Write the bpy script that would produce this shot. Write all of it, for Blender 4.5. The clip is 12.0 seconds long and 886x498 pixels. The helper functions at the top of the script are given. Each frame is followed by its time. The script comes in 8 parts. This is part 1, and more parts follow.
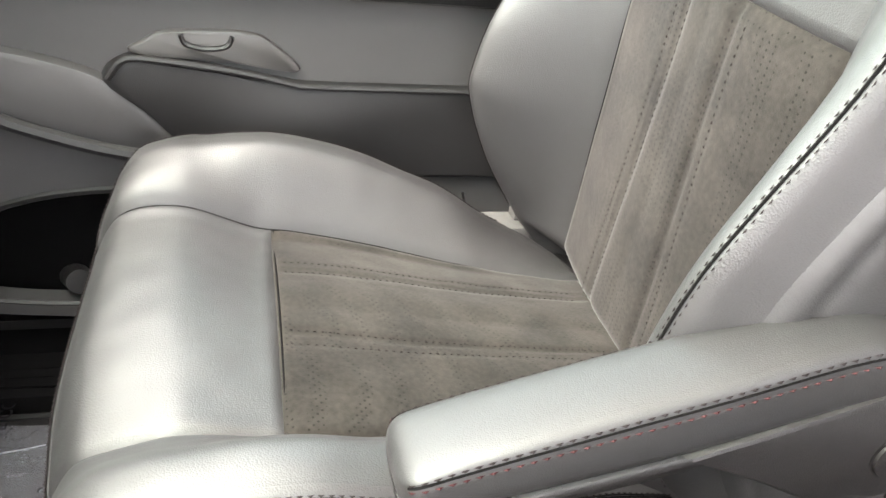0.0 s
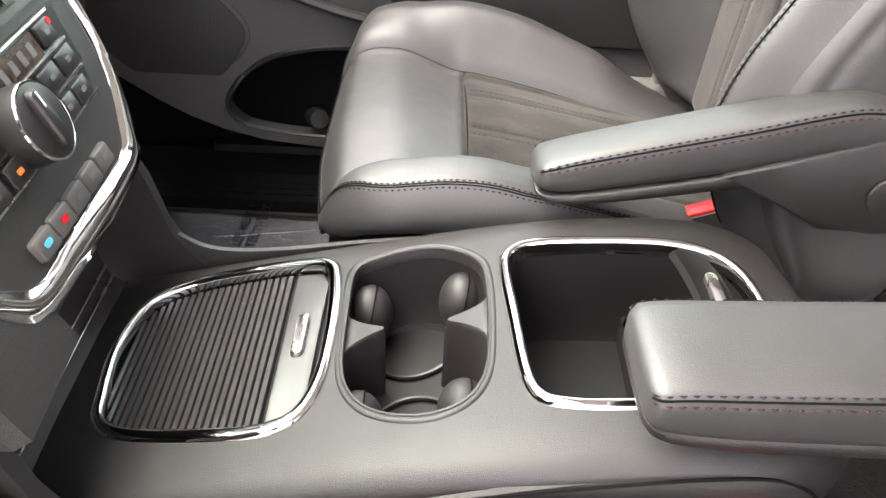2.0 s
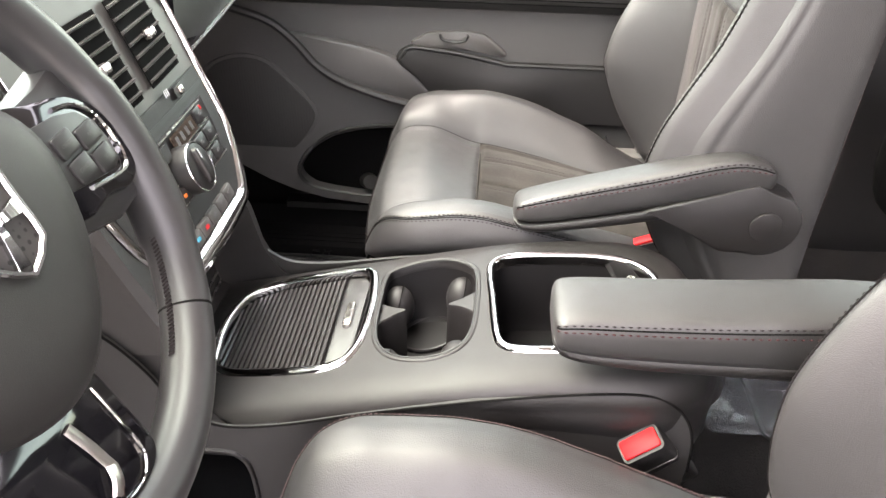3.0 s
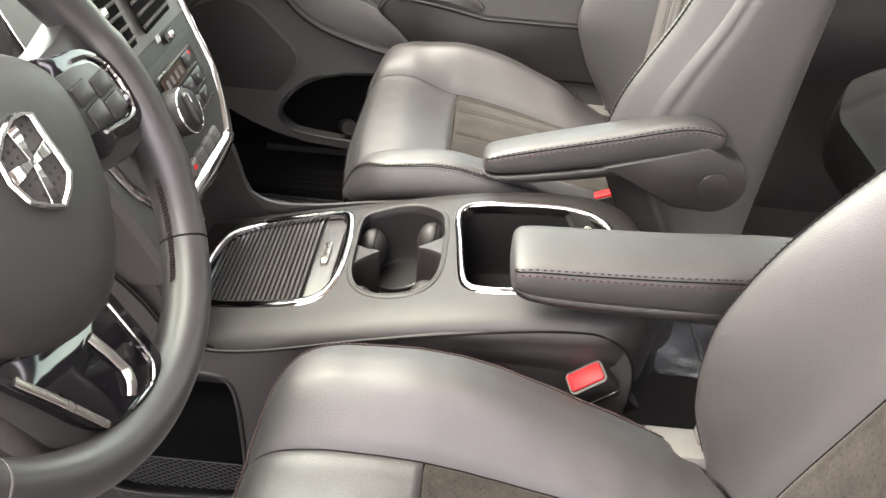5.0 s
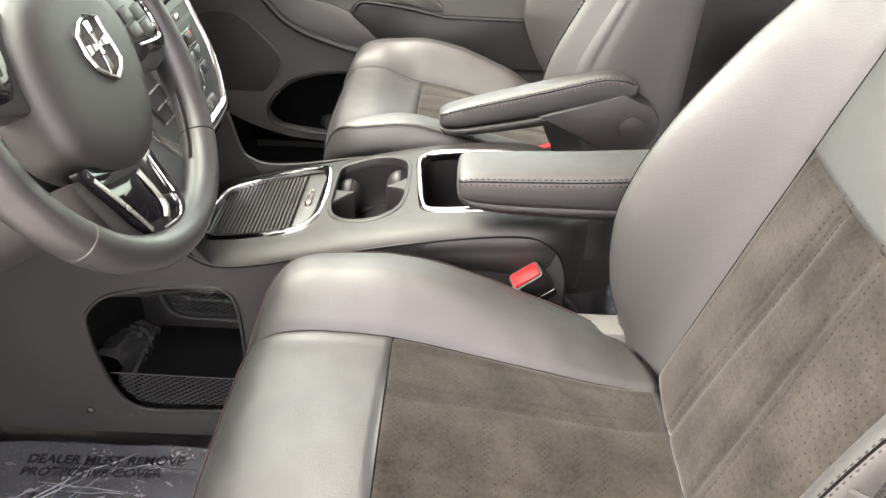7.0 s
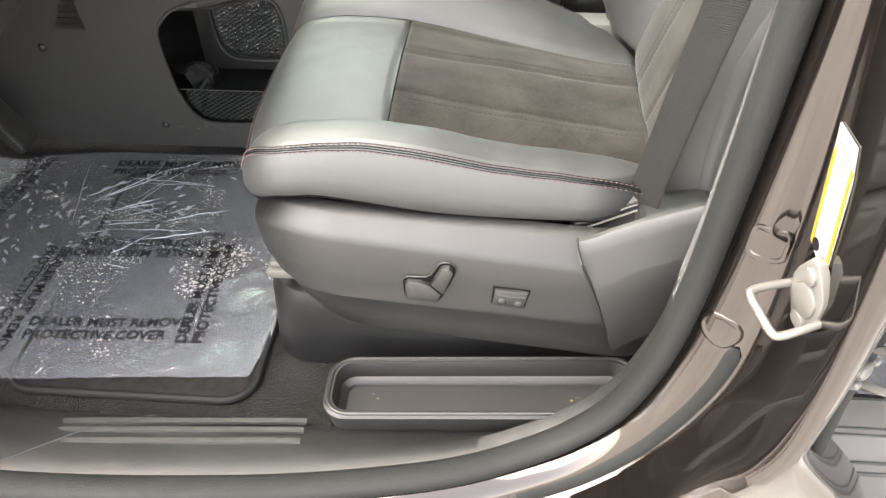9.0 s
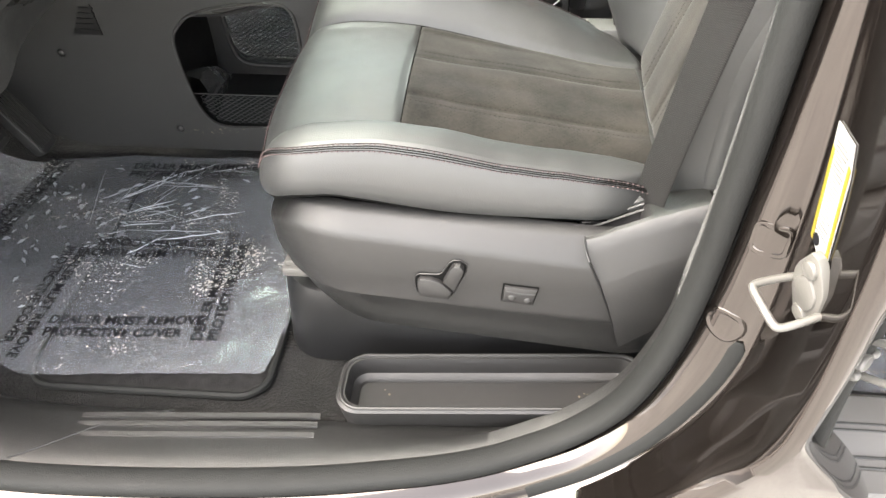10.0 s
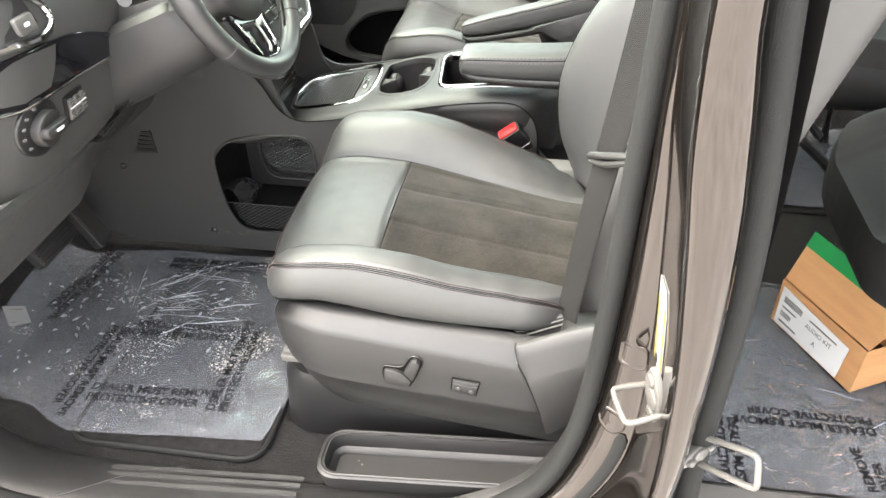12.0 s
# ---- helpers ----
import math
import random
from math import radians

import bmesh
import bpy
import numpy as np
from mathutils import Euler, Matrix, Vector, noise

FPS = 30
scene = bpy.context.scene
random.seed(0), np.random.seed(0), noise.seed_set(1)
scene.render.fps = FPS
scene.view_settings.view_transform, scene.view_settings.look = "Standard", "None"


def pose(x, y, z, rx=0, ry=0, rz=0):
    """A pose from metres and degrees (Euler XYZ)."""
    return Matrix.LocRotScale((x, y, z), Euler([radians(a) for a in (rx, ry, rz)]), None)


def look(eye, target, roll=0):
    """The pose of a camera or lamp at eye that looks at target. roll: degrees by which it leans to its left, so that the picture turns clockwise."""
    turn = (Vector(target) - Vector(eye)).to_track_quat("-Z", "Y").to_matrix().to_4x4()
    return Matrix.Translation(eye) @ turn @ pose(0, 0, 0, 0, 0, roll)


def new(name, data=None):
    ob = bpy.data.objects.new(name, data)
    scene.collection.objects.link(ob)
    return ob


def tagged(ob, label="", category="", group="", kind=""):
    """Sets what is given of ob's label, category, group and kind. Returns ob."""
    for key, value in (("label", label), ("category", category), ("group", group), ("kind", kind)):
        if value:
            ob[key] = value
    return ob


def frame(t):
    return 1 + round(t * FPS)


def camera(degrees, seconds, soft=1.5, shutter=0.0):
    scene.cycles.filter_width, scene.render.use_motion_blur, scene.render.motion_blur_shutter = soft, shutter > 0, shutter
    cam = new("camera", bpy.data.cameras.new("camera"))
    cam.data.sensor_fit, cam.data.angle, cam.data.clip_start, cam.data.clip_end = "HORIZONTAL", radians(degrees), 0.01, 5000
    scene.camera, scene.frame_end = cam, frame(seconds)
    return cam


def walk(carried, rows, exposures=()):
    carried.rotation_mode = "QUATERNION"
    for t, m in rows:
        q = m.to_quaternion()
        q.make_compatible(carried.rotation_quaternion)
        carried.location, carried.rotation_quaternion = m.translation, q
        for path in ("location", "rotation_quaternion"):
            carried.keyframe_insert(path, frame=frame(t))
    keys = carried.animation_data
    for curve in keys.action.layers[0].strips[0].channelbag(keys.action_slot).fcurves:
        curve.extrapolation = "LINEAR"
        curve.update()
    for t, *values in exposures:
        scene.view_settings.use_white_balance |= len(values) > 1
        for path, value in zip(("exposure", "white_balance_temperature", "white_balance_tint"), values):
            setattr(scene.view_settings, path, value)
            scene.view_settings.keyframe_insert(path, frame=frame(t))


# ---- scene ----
cam = camera(60.6, 12.0)
PATH = [
    (0, (-0.019, -0.103, 0.758), (0.472, 1.487, -0.352), 8.5),
    (0.5, (-0.035, -0.149, 0.742), (0.284, 1.39, -0.495), 6.8),
    (1, (-0.054, -0.221, 0.759), (0.143, 1.317, -0.504), 5.6),
    (1.5, (-0.041, -0.302, 0.766), (0.078, 1.235, -0.509), 5.0),
    (2, (-0.04, -0.408, 0.8), (0.007, 1.135, -0.472), 3.7),
    (2.5, (-0.021, -0.53, 0.858), (-0.075, 1.081, -0.327), 0.5),
    (3, (0.017, -0.681, 0.922), (-0.088, 0.977, -0.191), 1.3),
    (3.2, (0.028, -0.715, 0.936), (-0.081, 0.945, -0.180), 1.9),
    (5, (0.025, -0.738, 0.962), (-0.004, 0.843, -0.263), 4.8),
    (5.5, (0.017, -0.731, 0.957), (0.004, 0.835, -0.287), 4.8),
    (6, (0.022, -0.738, 0.948), (0.049, 0.822, -0.303), 4.6),
    (6.5, (0.023, -0.818, 0.961), (0.115, 0.785, -0.232), 4.0),
    (7, (0.082, -0.977, 0.955), (0.062, 0.666, -0.185), 2.4),
    (7.5, (0.168, -1.131, 0.952), (-0.017, 0.439, -0.273), -0.7),
    (7.7, (0.175, -1.171, 0.95), (-0.024, 0.362, -0.32), -1.7),
    (9.3, (0.147, -1.318, 0.849), (0.026, 0.124, -0.531), -0.7),
    (9.5, (0.149, -1.319, 0.853), (0.021, 0.124, -0.525), -0.9),
    (10, (0.145, -1.336, 0.867), (0.003, 0.118, -0.5), -1.2),
    (10.5, (0.158, -1.367, 0.893), (0.012, 0.133, -0.421), -1.4),
    (11, (0.182, -1.415, 0.956), (0.068, 0.156, -0.276), -1.2),
    (11.5, (0.192, -1.458, 1.016), (0.039, 0.141, -0.176), -0.4),
    (12, (0.265, -1.486, 1.044), (0.016, 0.101, -0.148), -0.5),
]
walk(cam, [(t, look(eye, target, roll)) for t, eye, target, roll in PATH], [(0.0, 4.55, 7350, 19), (1.0, 4.40, 7250, 21), (2.5, 4.33, 7550, 24), (6.5, 4.3, 7800, 22), (7.7, 4.45, 7800, 21), (9.3, 4.20, 7450, 12), (10.5, 4.24, 7450, 12), (12.0, 4.36, 7450, 12)])

SKY, SUN = 0.145, 1.4
# ------------------------------------------------------------ world and light
world = bpy.data.worlds.new("sky")
scene.world = world
world.use_nodes = True
_wn = world.node_tree.nodes
_sky = _wn.new("ShaderNodeTexSky")
_sky.sky_type = "NISHITA"
_sky.sun_disc = False
_sky.sun_elevation, _sky.sun_rotation = radians(57), radians(-90)
_sky.air_density, _sky.dust_density, _sky.ozone_density = 1.0, 1.5, 1.0
_grey = _wn.new("ShaderNodeHueSaturation")
_grey.inputs["Saturation"].default_value = 0.40
world.node_tree.links.new(_sky.outputs[0], _grey.inputs["Color"])
world.node_tree.links.new(_grey.outputs[0], _wn["Background"].inputs[0])
_wn["Background"].inputs[1].default_value = SKY

_sun = new("sun", bpy.data.lights.new("sun", "SUN"))
_sun.data.energy, _sun.data.angle, _sun.data.color = SUN, radians(80), (1.0, 0.98, 0.95)
_sun.matrix_world = look((0, 0, 0), (0.55, 0.0, -0.83))


# ------------------------------------------------------------ materials
def mat(name, base, rough=0.5, metal=0.0, bump=(), vary=0.15, vary_scale=(6.0, 60.0), rough_vary=0.08, spec=0.5,
        coat=0.0, sheen=0.0, warp=None):
    """A principled surface; bump rows: (kind, scale, strength, distance)."""
    m = bpy.data.materials.new(name)
    m.use_nodes = True
    nt = m.node_tree
    bs = nt.nodes["Principled BSDF"]
    co = nt.nodes.new("ShaderNodeTexCoord").outputs["Object"]
    if warp:
        mp = nt.nodes.new("ShaderNodeMapping")
        mp.inputs["Scale"].default_value = warp
        nt.links.new(co, mp.inputs["Vector"])
        co = mp.outputs["Vector"]
    n1 = nt.nodes.new("ShaderNodeTexNoise")
    n1.inputs["Scale"].default_value, n1.inputs["Detail"].default_value = vary_scale[0], 5
    n2 = nt.nodes.new("ShaderNodeTexNoise")
    n2.inputs["Scale"].default_value, n2.inputs["Detail"].default_value = vary_scale[1], 3
    mx = nt.nodes.new("ShaderNodeMath")
    mx.operation = "MULTIPLY_ADD"
    mx.inputs[1].default_value = 0.65
    mul = nt.nodes.new("ShaderNodeMath")
    mul.operation = "MULTIPLY"
    mul.inputs[1].default_value = 0.35
    for n in (n1, n2):
        nt.links.new(co, n.inputs["Vector"])
    nt.links.new(n2.outputs[0], mul.inputs[0])
    nt.links.new(n1.outputs[0], mx.inputs[0])
    nt.links.new(mul.outputs[0], mx.inputs[2])
    cr = nt.nodes.new("ShaderNodeMapRange")
    cr.inputs["From Min"].default_value, cr.inputs["From Max"].default_value = 0.3, 0.7
    cr.inputs["To Min"].default_value, cr.inputs["To Max"].default_value = 1 - vary, 1 + vary
    nt.links.new(mx.outputs[0], cr.inputs["Value"])
    sc = nt.nodes.new("ShaderNodeVectorMath")
    sc.operation = "SCALE"
    sc.inputs[0].default_value = base
    nt.links.new(cr.outputs[0], sc.inputs["Scale"])
    nt.links.new(sc.outputs[0], bs.inputs["Base Color"])
    rr = nt.nodes.new("ShaderNodeMapRange")
    rr.inputs["From Min"].default_value, rr.inputs["From Max"].default_value = 0.3, 0.7
    rr.inputs["To Min"].default_value = max(rough - rough_vary, 0.02)
    rr.inputs["To Max"].default_value = min(rough + rough_vary, 1.0)
    nt.links.new(mx.outputs[0], rr.inputs["Value"])
    nt.links.new(rr.outputs[0], bs.inputs["Roughness"])
    bs.inputs["Metallic"].default_value = metal
    bs.inputs["Specular IOR Level"].default_value = spec
    bs.inputs["Coat Weight"].default_value = coat
    bs.inputs["Coat Roughness"].default_value = 0.04
    bs.inputs["Sheen Weight"].default_value = sheen
    bs.inputs["Sheen Roughness"].default_value = 0.45
    last = None
    for kind, scale, strength, dist in bump:
        tx = nt.nodes.new("ShaderNodeTexNoise" if kind == "noise" else "ShaderNodeTexVoronoi")
        tx.inputs["Scale"].default_value = scale
        if kind == "cells":
            tx.feature = "DISTANCE_TO_EDGE"
        elif kind == "pebble":
            tx.feature = "SMOOTH_F1"
            tx.inputs["Smoothness"].default_value = 0.6
        else:
            tx.inputs["Detail"].default_value = 4
        nt.links.new(co, tx.inputs["Vector"])
        bp = nt.nodes.new("ShaderNodeBump")
        bp.inputs["Strength"].default_value, bp.inputs["Distance"].default_value = strength, dist
        bp.invert = kind == "pebble"
        nt.links.new(tx.outputs[0], bp.inputs["Height"])
        if last:
            nt.links.new(last.outputs[0], bp.inputs["Normal"])
        last = bp
    if last:
        nt.links.new(last.outputs[0], bs.inputs["Normal"])
    return m


def perforate(m, step, radius, depth):
    """Rows of small punched holes, as colour and relief, over a cloth."""
    nt = m.node_tree
    bs = nt.nodes["Principled BSDF"]
    co = nt.nodes.new("ShaderNodeTexCoord").outputs["Object"]
    mp = nt.nodes.new("ShaderNodeMapping")
    mp.inputs["Rotation"].default_value = (0, 0, radians(45))
    mp.inputs["Scale"].default_value = (1 / step, 1 / step, 1 / step)
    nt.links.new(co, mp.inputs["Vector"])
    tx = nt.nodes.new("ShaderNodeTexVoronoi")
    tx.inputs["Scale"].default_value, tx.inputs["Randomness"].default_value = 1.0, 0.06
    nt.links.new(mp.outputs[0], tx.inputs["Vector"])
    dot = nt.nodes.new("ShaderNodeMapRange")
    dot.inputs["From Min"].default_value, dot.inputs["From Max"].default_value = radius * 0.7, radius * 1.2
    nt.links.new(tx.outputs["Distance"], dot.inputs["Value"])
    old = bs.inputs["Base Color"].links[0].from_socket
    lo = nt.nodes.new("ShaderNodeMapRange")
    lo.inputs["To Min"].default_value, lo.inputs["To Max"].default_value = depth, 1.0
    nt.links.new(dot.outputs[0], lo.inputs["Value"])
    sc = nt.nodes.new("ShaderNodeVectorMath")
    sc.operation = "SCALE"
    nt.links.new(old, sc.inputs[0])
    nt.links.new(lo.outputs[0], sc.inputs["Scale"])
    nt.links.new(sc.outputs[0], bs.inputs["Base Color"])
    return m


LEATHER = mat("black_leather", (0.0138, 0.0147, 0.0145), 0.57, bump=(("pebble", 850, 0.33, 0.0006), ("noise", 28, 0.08, 0.005)), vary=0.14, spec=0.85)
LEATHER_FINE = mat("fine_grained_leather", (0.0130, 0.0137, 0.0136), 0.56, bump=(("pebble", 1100, 0.35, 0.0004), ("noise", 28, 0.08, 0.005)), vary=0.12, spec=0.75)
# front leather darkened, so weaker light on the second row is in the colour
LEATHER_REAR_SHADED = mat("shaded_rear_seat_leather", (0.0070, 0.0073, 0.0070), 0.68, bump=(("pebble", 800, 0.45, 0.0006),), vary=0.14, spec=0.28)
LEATHER_RIM = mat("wheel_leather", (0.017, 0.017, 0.0175), 0.40, bump=(("cells", 900, 0.12, 0.0003),), vary=0.10)
SUEDE = perforate(mat("grey_suede", (0.0165, 0.0146, 0.0125), 0.95, bump=(("noise", 900, 0.25, 0.0006), ("noise", 40, 0.15, 0.004)), vary=0.75,
                      vary_scale=(16.0, 200.0), sheen=0.12, spec=0.12), 0.0052, 0.20, 0.25)
PIPING = mat("black_piping", (0.004, 0.004, 0.004), 0.9, spec=0.05, bump=(("noise", 500, 0.2, 0.0005),))
THREAD = mat("rose_thread", (0.070, 0.050, 0.050), 0.9, spec=0.1, vary=0.25, vary_scale=(40, 400))
RED_THREAD = mat("dark_red_thread", (0.040, 0.0155, 0.0165), 0.9, spec=0.1, vary=0.25, vary_scale=(40, 400))
THREAD_DARK = mat("dark_thread", (0.014, 0.0115, 0.0115), 0.9, spec=0.1, vary=0.25, vary_scale=(40, 400))
SOFT = mat("soft_grey_plastic", (0.0085, 0.0082, 0.0081), 0.53, spec=0.48, bump=(("cells", 700, 0.45, 0.0006),), vary=0.12)
TRIM = mat("grained_trim_plastic", (0.0085, 0.0084, 0.0083), 0.42, spec=0.56, bump=(("cells", 800, 0.7, 0.0007),), vary=0.10)
DASH = mat("dash_grey_plastic", (0.027, 0.0273, 0.0264), 0.55, bump=(("cells", 650, 0.4, 0.0006),), vary=0.10)
DOORPAD = mat("door_pad_plastic", (0.0085, 0.0085, 0.0084), 0.52, spec=0.5, bump=(("cells", 560, 0.5, 0.0008),), vary=0.12)
DOORLINING = mat("door_lining_plastic", (0.050, 0.0490, 0.0478), 0.55, bump=(("cells", 650, 0.4, 0.0006),), vary=0.10)
CONSOLE_SIDE = mat("console_side_plastic", (0.0175, 0.0175, 0.0172), 0.58, bump=(("cells", 650, 0.5, 0.0007),), vary=0.12, spec=0.4)
# near-black base puts the passenger footwell's shade into the colour
FOOTWELL_SHADE = mat("shaded_footwell_plastic", (0.0022, 0.0022, 0.0024), 0.9, vary=0.15, spec=0.08)
LID = mat("sliding_lid_plastic", (0.020, 0.0198, 0.0195), 0.40, spec=0.6, bump=(("cells", 700, 0.3, 0.0004),), vary=0.10)
TRIM_PALE = mat("painted_grey_plastic", (0.056, 0.054, 0.051), 0.45, bump=(("noise", 1200, 0.05, 0.0003),), vary=0.06)
BUTTON = mat("dark_button_plastic", (0.0085, 0.0085, 0.0088), 0.42, bump=(("noise", 1500, 0.05, 0.0002),), vary=0.08)
HUB_GRAIN = mat("fine_grained_vinyl", (0.0098, 0.0096, 0.0094), 0.50, spec=0.45, bump=(("cells", 900, 0.35, 0.0004),), vary=0.10)
BLACK = mat("black_plastic", (0.005, 0.005, 0.0053), 0.40, bump=(("noise", 900, 0.10, 0.0003),), vary=0.12)
DARKTRIM = mat("dark_footwell_plastic", (0.006, 0.006, 0.0063), 0.6, bump=(("cells", 700, 0.2, 0.0004),), vary=0.15)
LINER = mat("matt_black_lining", (0.0045, 0.0045, 0.0048), 0.62, bump=(("cells", 900, 0.15, 0.0003),), vary=0.15, spec=0.22)
PIANO = mat("gloss_black_plastic", (0.004, 0.004, 0.005), 0.06, rough_vary=0.03, coat=0.0, vary=0.1)
CHROME = mat("chrome", (0.58, 0.58, 0.58), 0.07, metal=1.0, vary=0.03, rough_vary=0.03)
SATIN = mat("satin_silver", (0.52, 0.50, 0.48), 0.26, metal=1.0, vary=0.05, bump=(("noise", 700, 0.05, 0.0002),))
STEEL = mat("dull_steel", (0.42, 0.41, 0.38), 0.38, metal=1.0, vary=0.2)
CARPET = mat("charcoal_carpet", (0.0105, 0.0101, 0.0097), 0.98, bump=(("noise", 1100, 0.9, 0.003), ("noise", 260, 0.5, 0.004)), vary=0.85,
             vary_scale=(30, 500), sheen=0.15, spec=0.1)
MATCLOTH = mat("dark_mat_pile", (0.013, 0.0125, 0.0125), 0.98, bump=(("noise", 900, 0.9, 0.003),), vary=0.5, vary_scale=(60, 700), spec=0.1)
RUBBER = mat("door_seal_rubber", (0.0065, 0.0070, 0.0068), 0.7, spec=0.2, bump=(("noise", 520, 0.35, 0.002), ("noise", 60, 0.12, 0.003)), vary=0.16)
PAINT = mat("brown_grey_metallic_paint", (0.042, 0.0345, 0.0305), 0.07, metal=0.92, vary=0.05, vary_scale=(3, 900), rough_vary=0.02, coat=0.7,
            bump=(("noise", 7, 0.03, 0.006),))
RED = mat("red_button_plastic", (0.42, 0.008, 0.010), 0.5, spec=0.2, vary=0.06)
WHITE_PAINT = mat("white_painted_steel", (0.066, 0.064, 0.059), 0.34, bump=(("noise", 160, 0.25, 0.001),), vary=0.07)
PAPER = mat("white_paper_label", (0.145, 0.145, 0.142), 0.55, vary=0.05)
YELLOW = mat("yellow_label_edge", (0.115, 0.092, 0.006), 0.5, vary=0.05)
INK = mat("black_print", (0.004, 0.004, 0.005), 0.8, vary=0.1, spec=0.08)
GREYINK = mat("grey_print", (0.07, 0.07, 0.07), 0.6, vary=0.1)
MARK = mat("white_print", (0.55, 0.56, 0.56), 0.5, vary=0.08)
AMBER = mat("orange_print", (0.70, 0.16, 0.03), 0.5, vary=0.08)
BLUE = mat("blue_print", (0.02, 0.28, 0.42), 0.5, vary=0.08)
CARD = mat("brown_cardboard", (0.58, 0.325, 0.150), 0.85, bump=(("noise", 300, 0.2, 0.0006),), vary=0.10, warp=(1, 1, 12))
GREEN = mat("green_printed_card", (0.003, 0.299, 0.084), 0.55, vary=0.08)
def ribbed(m, scale, strength, dist):
    """Fine woven ribs over a cloth."""
    nt = m.node_tree
    bs = nt.nodes["Principled BSDF"]
    last = bs.inputs["Normal"].links[0].from_socket
    for axis in ("Z", "DIAGONAL"):
        wv = nt.nodes.new("ShaderNodeTexWave")
        wv.bands_direction = axis
        wv.inputs["Scale"].default_value, wv.inputs["Distortion"].default_value = scale, 0.6
        nt.links.new(nt.nodes.new("ShaderNodeTexCoord").outputs["Object"], wv.inputs["Vector"])
        bp = nt.nodes.new("ShaderNodeBump")
        bp.inputs["Strength"].default_value, bp.inputs["Distance"].default_value = strength, dist
        nt.links.new(wv.outputs[0], bp.inputs["Height"])
        nt.links.new(last, bp.inputs["Normal"])
        last = bp.outputs[0]
    nt.links.new(last, bs.inputs["Normal"])
    return m


BELT = ribbed(mat("black_webbing", (0.0055, 0.0052, 0.0050), 0.75, bump=(("noise", 600, 0.3, 0.0005),), vary=0.4, spec=0.30), 300.0, 1.0, 0.0012)
NET = mat("black_net_cord", (0.012, 0.014, 0.014), 0.7, vary=0.2)
MESHGRILLE = perforate(mat("speaker_grille", (0.034, 0.033, 0.032), 0.7, vary=0.08, spec=0.3), 0.0042, 0.30, 0.12)
LCD = mat("dark_display", (0.035, 0.026, 0.020), 0.15, vary=0.5, vary_scale=(60, 240), rough_vary=0.04)
GRIT = mat("sand_grit", (0.15, 0.122, 0.092), 0.9, vary=0.4, vary_scale=(90, 700))
GROUNDM = mat("worn_concrete", (0.28, 0.274, 0.261), 0.9, bump=(("noise", 300, 0.6, 0.004),), vary=0.3, vary_scale=(2, 120))
HEADLINER = mat("grey_headliner", (0.22, 0.21, 0.20), 0.95, bump=(("noise", 800, 0.3, 0.001),), vary=0.06)


